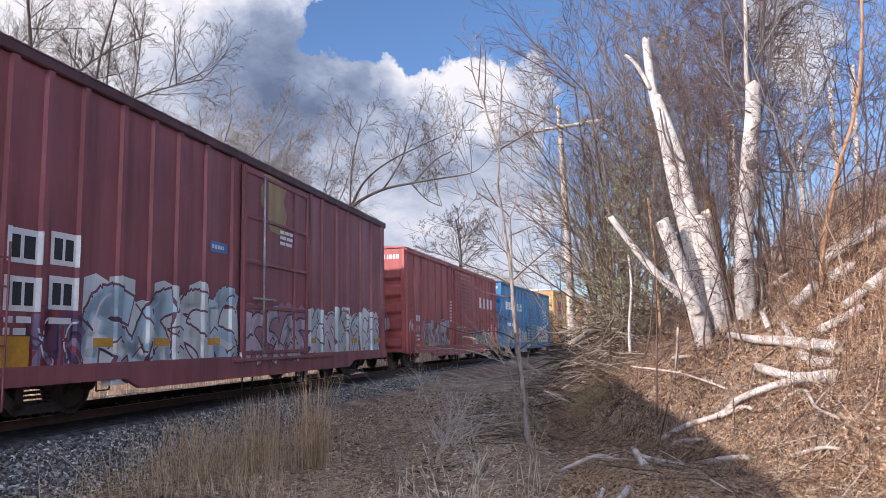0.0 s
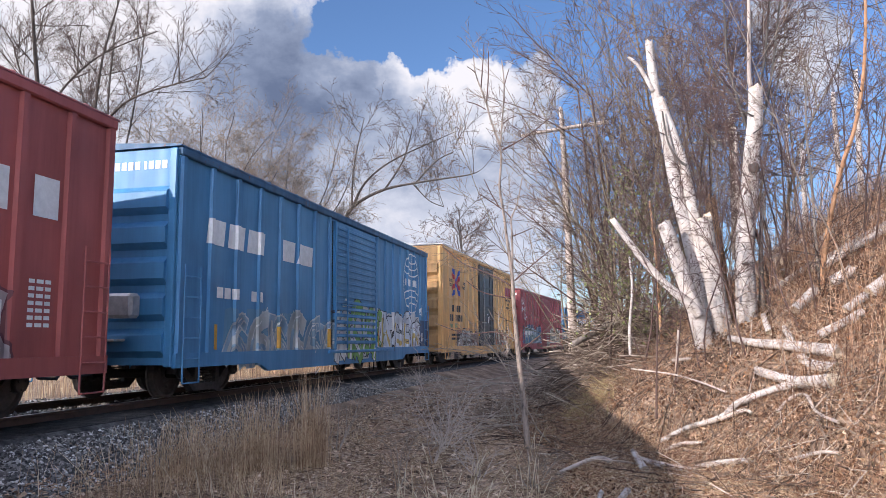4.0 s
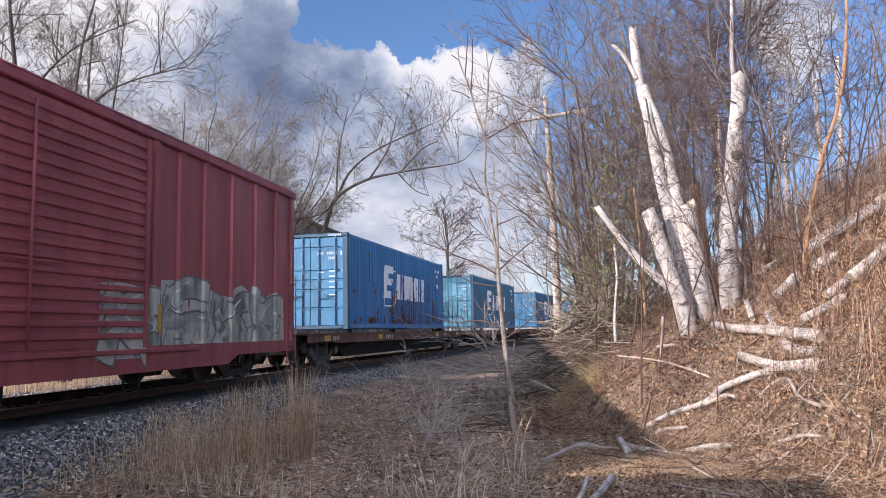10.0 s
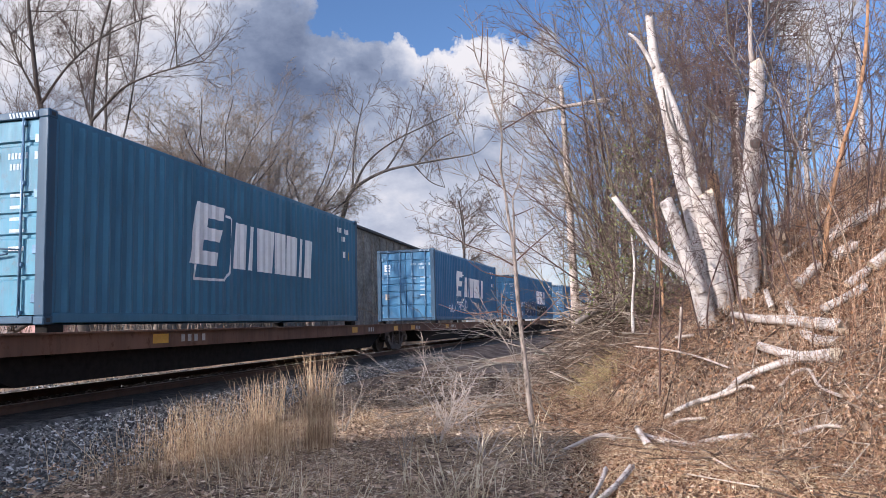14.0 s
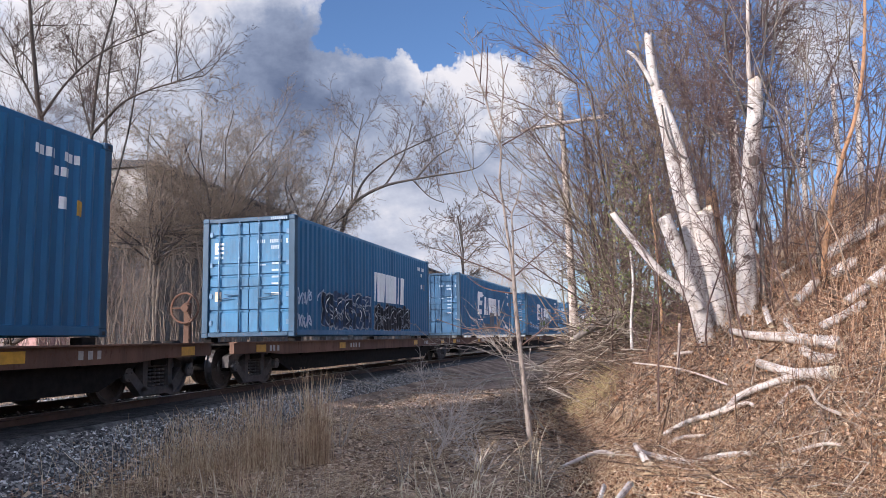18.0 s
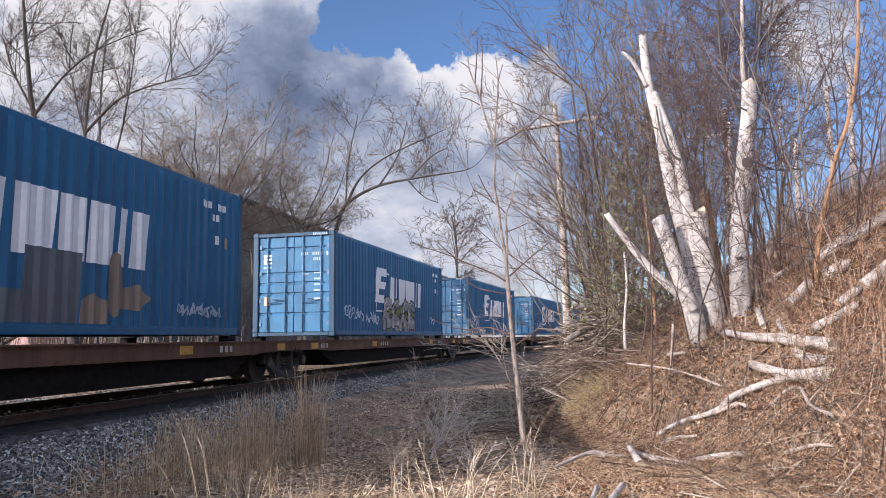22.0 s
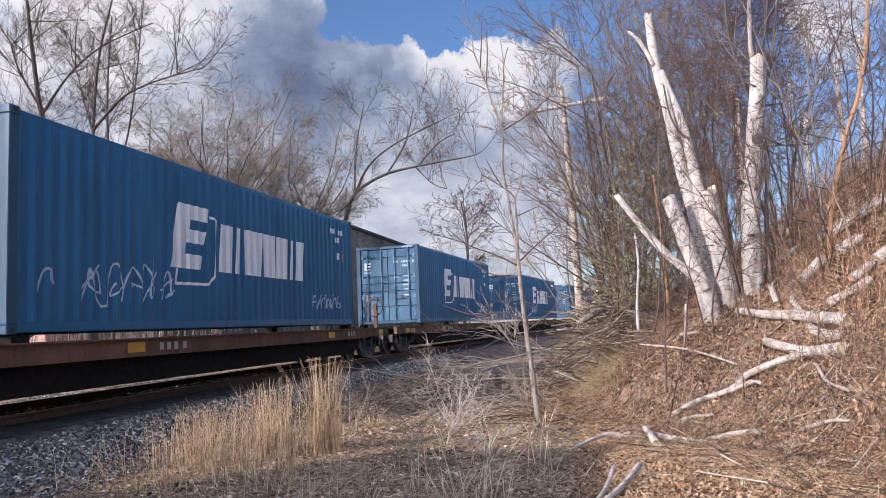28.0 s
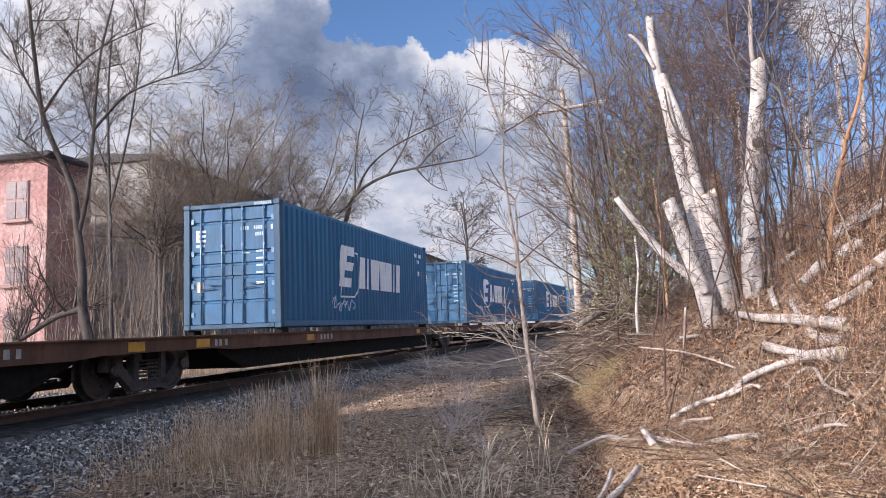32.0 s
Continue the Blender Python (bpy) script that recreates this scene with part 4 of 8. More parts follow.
def written(parent, text, x, z, size, mat, lift=0.02, y=-1.61):
    """Readable words, cut from the built-in letters, on the near side."""
    cu = bpy.data.curves.new("words", "FONT")
    cu.body, cu.size, cu.extrude = text, size, 0.002
    tmp = bpy.data.objects.new("words", cu)
    scene.collection.objects.link(tmp)
    bpy.context.view_layer.update()
    me = bpy.data.meshes.new_from_object(tmp.evaluated_get(bpy.context.evaluated_depsgraph_get()))
    bpy.data.objects.remove(tmp)
    me.transform(Matrix.Translation((x, y - lift, z)) @ Euler((math.pi / 2, 0, 0)).to_matrix().to_4x4())
    me.materials.clear()
    me.materials.append(mat)
    return part("words", me, None, parent)


for word, wx, wz, ws in (("any", 3.22, 3.43, 0.27), ("road", 3.12, 3.24, 0.27), ("next", 0.95, 3.43, 0.27), ("load", 0.98, 3.24, 0.27)):
    written(car, word, wx, wz, ws, M_BLACK)
lettering(car, prof, bars(1.6, 2.2, (0.22, 0.22, -0.08, 0.24, 0.24), 0.28, 0.08) + bars(1.3, 1.8, (0.2, 0.2, 0.2, -0.06, 0.2, 0.2, -0.16, 0.2), 0.28, 0.09), M_BLACK, "black stencilled marks")
lettering(car, prof, bars(1.5, 1.18, (0.2, 0.3, -0.2, 0.45), 0.09) + bars(1.5, 1.02, (0.2, 0.2, -0.3, 0.4), 0.09), M_BLACK, "small black data lines")
lettering(car, prof, [rect(13.1, 13.7, 3.5, 4.0), rect(13.78, 14.38, 3.5, 4.0), rect(14.46, 15.0, 3.5, 4.0)],
          spray((0.42, 0.10, 0.12)), "faded crimson emblem", "emblem")
for word, wx, wz in (("Railcar Pooling", 13.05, 3.2), ("Experts", 13.5, 2.98)):
    written(car, word, wx, wz, 0.24, M_BLACK)
lettering(car, prof, bars(13.6, 2.74, (0.1, 0.1, 0.1, 0.05, 0.16, 0.14, 0.18), 0.15, 0.03), M_BLACK, "dark marks")
for k in range(8):
    lettering(car, prof, bars(13.5, 1.3 + 0.11 * k if k < 3 else 1.35 + 0.11 * k, (0.12, 0.16, 0.1), 0.05, 0.04), M_BLACK, "", "lettering")
lettering(car, prof, [rect(8.4, 8.55, 1.85, 2.15), rect(8.15, 8.35, 2.25, 2.32), rect(8.75, 9.05, 2.0, 2.2), rect(8.6, 8.95, 1.1, 1.25)], M_WHITE, "torn white notices", "placard")
graffiti(car, prof, 31, 2.4, 6.2, 0.54, 1.5, [(0.55, 0.52, 0.46), (0.30, 0.22, 0.18)], (0.10, 0.07, 0.06), (0.34, 0.14, 0.09), 5, "brown and white outlined graffiti")
graffiti(car, prof, 32, 9.9, 13.8, 0.54, 1.6, [(0.48, 0.42, 0.30), (0.50, 0.20, 0.10), (0.45, 0.50, 0.46)], (0.14, 0.08, 0.06), (0.42, 0.22, 0.10), 6, "rust-coloured graffiti")
lettering(car, prof, scrawl(random.Random(8), 1.3, 2.4, 1.5, 1.75, 4), spray((0.10, 0.35, 0.22)), "thin green scrawl", "graffiti")
lettering(car, prof, [rect(15.35, 15.5, 0.8, 3.0)], M_YELLOW, "yellow end stripe", "reflector")

# oxide-red boxcar
Lb = 15.95
oxide = dict(label="oxide-red boxcar with blue and white graffiti", length=Lb, bottom=BZ0, top=4.22, at=-46.8, paint=M_OXIDE, door=(6.62, 9.95), door_kind="slats", posts=[0.1, 0.79, 1.72, 2.62, 3.57, 4.57, 5.63, 6.4, 10.2, 10.95, 11.8, 12.85, 13.9, 14.9, 15.8],
             end_marks=True, reflectors=[(x, 1.2) for x in (0.87, 3.7, 6.43, 10.4, 13.0)], tall_reflectors=True, roof=M_OXIDE)
car, prof = boxcar(oxide)
lettering(car, prof, scrawl(random.Random(5), 0.15, 1.2, 3.25, 3.75, 4) + scrawl(random.Random(6), 0.1, 1.6, 2.75, 3.2, 5) + scrawl(random.Random(7), 0.9, 1.9, 2.3, 2.75, 3), M_WHITE, "tall thin white scrawl", "graffiti")
graffiti(car, prof, 41, 0.6, 6.8, 0.60, 1.98, [(0.10, 0.18, 0.30), (0.34, 0.44, 0.50), (0.16, 0.26, 0.24)], (0.62, 0.64, 0.64), (0.06, 0.09, 0.15), 7, "dark blue graffiti with white outlines")
graffiti(car, prof, 42, 8.9, 15.3, 0.60, 1.9, [(0.50, 0.50, 0.42), (0.42, 0.44, 0.38)], (0.20, 0.18, 0.17), (0.45, 0.44, 0.38), 4, "grey-green rounded graffiti")
lettering(car, prof, bars(1.0, 1.35, (0.2, 0.22, 0.2), 0.26, 0.05) + bars(2.2, 1.35, (0.2, 0.2, 0.1), 0.26, 0.05) + bars(3.05, 1.35, (0.2, 0.2), 0.26, 0.05), M_WHITE, "white stencilled marks", lift=0.018)


# ---- containers on platform cars ----
CL, CW, CH = 12.192, 2.438, 2.896


def corrugated(x0, x1, y, deep, pitch=0.278):
    n = round((x1 - x0) / pitch)
    p = (x1 - x0) / n
    pts = [(x0, y)]
    for i in range(n):
        a = x0 + i * p
        pts += [(a + p * 0.14, y), (a + p * 0.38, y + deep), (a + p * 0.76, y + deep), (a + p, y)]
    return pts


SIDE_PLAN = corrugated(0.16, CL - 0.16, -CW / 2 + 0.012, 0.036)
SIDE_MESH = {}


def side_mesh(paint_mat):
    if paint_mat.name not in SIDE_MESH:
        SIDE_MESH[paint_mat.name] = mesh_of("side_wall", skin(SIDE_PLAN, 0.16, CH - 0.11, -CW / 2 + 0.09), paint_mat)
    return SIDE_MESH[paint_mat.name]


def container(s, label, side_paint, marks="full", door_paint=M_DOOR_SKY):
    c = thing("shipping_container", label, "shipping container", "containers on the train")
    hw = CW / 2
    part("side_wall", side_mesh(side_paint), None, c, "corrugated blue side")
    part("side_wall", side_mesh(side_paint), None, c).matrix_basis = pose(CL, 0, 0, 0, 0, 180)
    for y in (-hw, hw - 0.16):
        part("bottom_rail", box(0.16, CL - 0.16, y + 0.004, y + 0.156, 0.02, 0.16, 0.01), side_paint, c)
        part("top_rail", box(0.16, CL - 0.16, y + 0.05, y + 0.11, CH - 0.12, CH - 0.02, 0.01), side_paint, c)
        for x in (0, CL - 0.16):
            part("corner_post", box(x, x + 0.16, y, y + 0.16, 0.118, CH - 0.118, 0.012), M_POST, c)
            for z in (0, CH - 0.118):
                bm = box(x - 0.004, x + 0.175, y - 0.004, y + 0.164, z, z + 0.118, 0.014)
                part("corner_casting", bm, M_POST, c, "steel corner casting")
                bm = bmesh.new()
                bx(bm, x + 0.05, x + 0.12, y - 0.007 if y < 0 else y + 0.16, y + 0.0 if y < 0 else y + 0.167, z + 0.03, z + 0.085, 0.0)
                part("casting_hole", bm, M_BLACK, c)
    # roof with shallow pressed ribs
    bm = bmesh.new()
    pts = [(CL - 0.1, CH - 0.03), (CL - 0.1, CH - 0.06), (0.1, CH - 0.06), (0.1, CH - 0.03)]
    n = 40
    for i in range(n):
        a = 0.1 + (CL - 0.2) * i / n
        w = (CL - 0.2) / n
        pts += [(a + w * 0.2, CH - 0.03), (a + w * 0.35, CH - 0.012), (a + w * 0.8, CH - 0.012), (a + w * 0.95, CH - 0.03)]
    prism(bm, pts, 1, -hw + 0.1, hw - 0.1)
    part("roof", bm, side_paint, c)
    part("floor", box(0.16, CL - 0.16, -hw + 0.156, hw - 0.156, 0.10, 0.16), M_DARKSTEEL, c)
    part("end_wall", box(CL - 0.06, CL - 0.02, -hw + 0.16, hw - 0.16, 0.16, CH - 0.12), side_paint, c)
    for z in (0.018, CH - 0.118):
        part("end_rail", box(CL - 0.12, CL - 0.002, -hw + 0.17, hw - 0.17, z, z + 0.1, 0.01), side_paint, c)
        part("door_header" if z > 1 else "door_sill", box(0.0, 0.12, -hw + 0.17, hw - 0.17, z, z + 0.1, 0.01), M_POST, c)
    # hazard marks over the doors
    bm = bmesh.new()
    for k in range(8):
        y = -hw + 0.2 + 0.055 * k
        prism(bm, [(y, CH - 0.105), (y + 0.028, CH - 0.105), (y + 0.05, CH - 0.035), (y + 0.022, CH - 0.035)], 0, -0.004, 0.002)
    part("hazard_stripe", bm, M_FADED, c, "white and black slanted stripes")
    # two doors with pressed panels, lock rods, handles
    for k, (y0, y1) in enumerate(((-hw + 0.175, -0.012), (0.012, hw - 0.175))):
        bm = bmesh.new()
        outline = [(0.052, 0.13)]
        for f in (0.80, 0.59, 0.48, 0.375, 0.11):
            z = 0.13 + (CH - 0.26) * (1 - f)
            outline += [(0.052, z - 0.07), (0.088, z - 0.045), (0.088, z - 0.005), (0.052, z + 0.012)]
        outline.append((0.052, CH - 0.13))
        prism(bm, outline + [(0.11, CH - 0.13), (0.11, 0.13)], 1, y0, y1)
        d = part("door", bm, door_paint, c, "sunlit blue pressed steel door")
        for fy in (0.22, 0.74):
            y = y0 + (y1 - y0) * fy
            bm = bmesh.new()
            rod(bm, (0.012, y, 0.10), (0.012, y, CH - 0.10), 0.02, 8)
            part("lock_rod", bm, M_BAR, d, "upright blue lock rod")
            for z in (0.16, 0.8, 1.9, CH - 0.18):
                part("rod_bracket", box(0.0, 0.05, y - 0.035, y + 0.035, z - 0.03, z + 0.03, 0.008), M_BAR, d)
            bm = bmesh.new()
            zz = 1.0 if fy < 0.5 else 0.92
            rod(bm, (-0.012, y, zz), (-0.012, y + (0.36 if fy < 0.5 else -0.36), zz + 0.03), 0.014, 6)
            part("handle", bm, M_POST, d)
        y = y0 + 0.03 if k == 0 else y1 - 0.03
        for z in (0.35, 1.0, 1.75, 2.5):
            part("hinge", box(0.03, 0.05, y - 0.05, y + 0.03, z - 0.06, z + 0.06, 0.005), M_BAR, d)
        # notices and markings on the doors
        if k == 0:
            rows = [(-0.22 - 0.055 * j, 2.24, 0.035, 0.085) for j in range(4)] + [(-0.55 - 0.055 * j, 2.24, 0.035, 0.085) for j in range(6)] + [(-0.97, 2.22, 0.05, 0.11)] + [(-0.58 - 0.055 * j, 2.09, 0.035, 0.085) for j in range(4)]
            rows += [(-0.60, z, 0.24, 0.045) for z in (1.72, 1.56, 1.40, 1.24)] + [(-0.24, 1.70, 0.2, 0.03)]
            for yy, z, w, h in rows:
                part("marking", box(0.0465, 0.0505, yy - w, yy, z, z + h), M_FADED, d)
            part("sticker", box(0.0465, 0.0505, -0.84, -0.60, 0.99, 1.05), M_LOGO, d, "white sticker")
        else:
            bm = box(0.0455, 0.0505, y1 - 0.20, y1 - 0.13, 2.02, 2.29)
            for z in (2.02, 2.13, 2.235):
                bx(bm, 0.0455, 0.0505, y1 - 0.37, y1 - 0.20, z, z + 0.055)
            part("emblem", bm, M_LOGO, d, "small white block emblem")
            part("marking", box(0.0465, 0.0505, y1 - 0.36, y1 - 0.12, 1.90, 1.96), M_FADED, d)
            part("sticker", box(0.0465, 0.0505, y1 - 0.32, y1 - 0.15, 0.86, 1.10), M_TAN, d, "tan paper sticker")
    # side writing becomes plain white shapes
    if marks in ("full", "half"):
        polys, strokes = [], []
        z = 1.06
        if marks == "full":
            polys += [rect(3.45, 3.86, z, z + 1.14, 0.26), rect(4.02, 4.66, z + 0.88, z + 1.14, 0.06), rect(3.9, 4.52, z + 0.46, z + 0.70, 0.06), rect(3.8, 4.42, z, z + 0.26, 0.06)]
            part("emblem", drape(bmesh.new(), polys, SIDE_PLAN, 0.003), M_LOGO, c, "white block emblem on the side")
            polys = []
            strokes = stroke([(4.76, z + 1.0), (4.98, z + 0.96), (4.86, z - 0.1), (4.7, z - 0.25), (3.64, z - 0.27), (3.68, z - 0.03)], 0.05)
            polys += bars(5.05, z, (0.5, 0.2), 0.92, 0.09, 0.06)
        else:
            polys += bars(5.7, z, (0.2,), 0.92, 0.09, 0.06)
        polys += bars(6.0, z, (0.74, 0.54, 0.58, 0.2, 0.48), 0.92, 0.09, 0.06)
        for poly in polys:
            part("lettering_bar", drape(bmesh.new(), [poly], SIDE_PLAN, 0.003), M_LOGO, c)
        if strokes:
            part("emblem_outline", drape(bmesh.new(), strokes, SIDE_PLAN, 0.003), M_LOGO, c)
    small = bars(CL - 1.55, 2.42, (0.08, 0.08, 0.08, 0.06, -0.1, 0.08, 0.08, 0.08), 0.13, 0.03) + bars(CL - 1.15, 2.2, (0.08, 0.08, 0.05), 0.13, 0.03)
    small += [rect(CL - 1.05, CL - 0.9, 1.75, 1.92)]
    for poly in small:
        part("marking", drape(bmesh.new(), [poly], SIDE_PLAN, 0.003), M_WHITE, c)
    part("sticker", drape(bmesh.new(), [rect(CL - 0.72, CL - 0.58, 1.70, 1.92)], SIDE_PLAN, 0.003), M_YELLOW, c, "small yellow sticker")
    rows = rides(s, CL)
    MOVING.append((c, [(t, m @ pose(0, 0, DECK_Z)) for t, m in rows], s))
    return c


def tag_on(c, seed, x0, x1, z0, z1, n, colour=(0.55, 0.62, 0.72), label="thin pale scrawl"):
    part("graffiti", drape(bmesh.new(), scrawl(random.Random(seed), x0, x1, z0, z1, n), SIDE_PLAN, 0.004), spray(colour), c, label)


def rust_runs(c, seed):
    """Rust blooms at chips in the paint, each with a thin run below it, and a ragged band along the foot."""
    rng = random.Random(seed)
    polys = []

    def done():
        part("rust_run", drape(bmesh.new(), polys, SIDE_PLAN, 0.0045), M_RUSTRUN, c)
        polys.clear()

    def bloom(x, z, w, h):
        polys.append([(x + w * math.cos(a) * rng.uniform(0.75, 1.2), z + h * math.sin(a) * rng.uniform(0.75, 1.2)) for a in [2 * math.pi * i / 9 for i in range(9)]])

    def run(x, top, low, w):
        z = top
        while z > low:
            step = min(z - low, rng.uniform(0.12, 0.3))
            a, b = w * rng.uniform(0.4, 1.0), w * rng.uniform(0.4, 1.0)
            polys.append([(x - a, z), (x - b, z - step), (x + b, z - step), (x + a, z)])
            z -= step + 0.001

    for k in range(62):
        x = min(11.5, max(0.5, rng.choice((rng.gauss(6.2, 1.7), rng.uniform(0.5, 11.5)))))
        top = 0.35 + abs(rng.gauss(0, 0.6))
        w = rng.uniform(0.02, 0.06)
        bloom(x, top, w * 1.3, w * rng.uniform(1.0, 2.6))
        run(x + rng.gauss(0, 0.01), top, max(0.17, top - rng.uniform(0.2, 1.2)), w * 0.5)
        done()
    for x, top in ((8.2, 1.35), (8.6, 1.5), (9.15, 1.72), (9.45, 1.74), (9.75, 1.70), (10.35, 1.05), (10.85, 2.5), (7.3, 1.9), (6.6, 2.0), (5.9, 1.8), (5.2, 1.6)):
        bloom(x, top, 0.06, 0.10)
        bloom(x + 0.02, top * 0.68, 0.05, 0.16)
        run(x, top, 0.17, 0.03)
        bloom(x, 0.45, 0.07, 0.2)
        done()
    for k in range(46):
        x = rng.uniform(0.4, 11.7)
        bloom(x, 0.2 + rng.uniform(0, 0.12), rng.uniform(0.05, 0.16), rng.uniform(0.03, 0.12))
        done()


AT = (-26.07, -7.30, 13.55, 32.48, 49.82, 67.30, 84.72, 103.63, 122.51, 143.53, 162.07, 180.9, 199.6)
boxes_ = []
for i, s in enumerate(AT):
    label = ("blue shipping container with heavy rust runs on its side", "faded blue-green shipping container with a white block emblem", "blue shipping container with a white block emblem",
             "blue shipping container with black outlined graffiti low on the side", "blue shipping container with a grey painted-over band", "blue shipping container with black and white graffiti")[i] if i < 6 else "blue shipping container with a white block emblem and thin scrawls"
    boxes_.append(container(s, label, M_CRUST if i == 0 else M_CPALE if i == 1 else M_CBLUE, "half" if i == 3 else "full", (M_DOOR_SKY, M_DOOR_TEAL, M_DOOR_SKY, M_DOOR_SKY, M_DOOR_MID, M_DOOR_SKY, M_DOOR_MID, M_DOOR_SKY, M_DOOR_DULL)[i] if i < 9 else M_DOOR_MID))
rust_runs(boxes_[0], 3)
tag_on(boxes_[2], 51, 3.6, 5.4, 0.35, 0.95, 6)
tag_on(boxes_[2], 52, 2.2, 3.4, 0.3, 0.8, 5)
tag_on(boxes_[3], 53, 0.2, 1.0, 0.75, 1.25, 5)
tag_on(boxes_[3], 69, 0.2, 1.0, 0.2, 0.65, 5)
tag_on(boxes_[3], 54, 1.45, 1.8, 0.9, 1.2, 2)
graffiti(boxes_[3], SIDE_PLAN, 61, 1.75, 5.4, 0.18, 1.2, [(0.02, 0.06, 0.14), (0.015, 0.03, 0.06)], (0.30, 0.34, 0.38), (0.02, 0.05, 0.11), 5, "black graffiti with thin pale outlines")
graffiti(boxes_[3], SIDE_PLAN, 62, 5.75, 9.5, 0.18, 0.98, [(0.01, 0.012, 0.016), (0.02, 0.022, 0.03)], (0.22, 0.24, 0.26), (0.012, 0.015, 0.02), 5, "black graffiti blocks")
for poly in (rect(4.5, 6.2, 0.18, 0.60, 0.05), rect(6.2, 7.3, 0.18, 1.18, 0.04)):
    part("patch", drape(bmesh.new(), [poly], SIDE_PLAN, 0.0035), spray((0.115, 0.125, 0.14)), boxes_[4], "grey over-painted patch")
for poly in ([(7.32, 0.18), (7.95, 0.18), (8.0, 0.5), (7.6, 0.62), (7.34, 0.5)], ring(8.12, 0.78, 0.20, 0.50, 12)[:-1], [(8.2, 0.42), (8.75, 0.40), (9.05, 0.60), (8.7, 0.82), (8.25, 0.72)]):
    part("patch", drape(bmesh.new(), [poly], SIDE_PLAN, 0.006 + 0.0004 * len(poly)), spray((0.27, 0.20, 0.145)), boxes_[4], "tan over-painted patch")
tag_on(boxes_[4], 55, 9.8, 11.4, 0.35, 0.6, 7)
tag_on(boxes_[5], 56, 0.8, 2.4, 0.45, 0.95, 5)
tag_on(boxes_[5], 57, 2.6, 4.0, 0.35, 0.85, 5)
tag_on(boxes_[5], 58, 10.2, 11.2, 0.4, 0.8, 3)
graffiti(boxes_[5], SIDE_PLAN, 63, 4.3, 8.0, 0.17, 1.25, [(0.50, 0.48, 0.46), (0.36, 0.35, 0.34)], (0.02, 0.02, 0.02), (0.22, 0.27, 0.07), 4, "silver graffiti with black outlines and a yellow-green edge")
tag_on(boxes_[6], 59, 0.6, 2.6, 0.45, 1.15, 4)
tag_on(boxes_[6], 60, 10.0, 11.4, 0.4, 0.85, 5)
tag_on(boxes_[7], 64, 0.5, 0.95, 0.45, 0.9, 1)
tag_on(boxes_[7], 65, 1.3, 3.6, 0.35, 1.15, 5)
tag_on(boxes_[7], 66, 9.4, 11.2, 0.4, 0.85, 6)
tag_on(boxes_[8], 67, 9.8, 11.4, 0.4, 0.8, 5)
tag_on(boxes_[9], 68, 3.0, 4.6, 0.4, 0.8, 5)


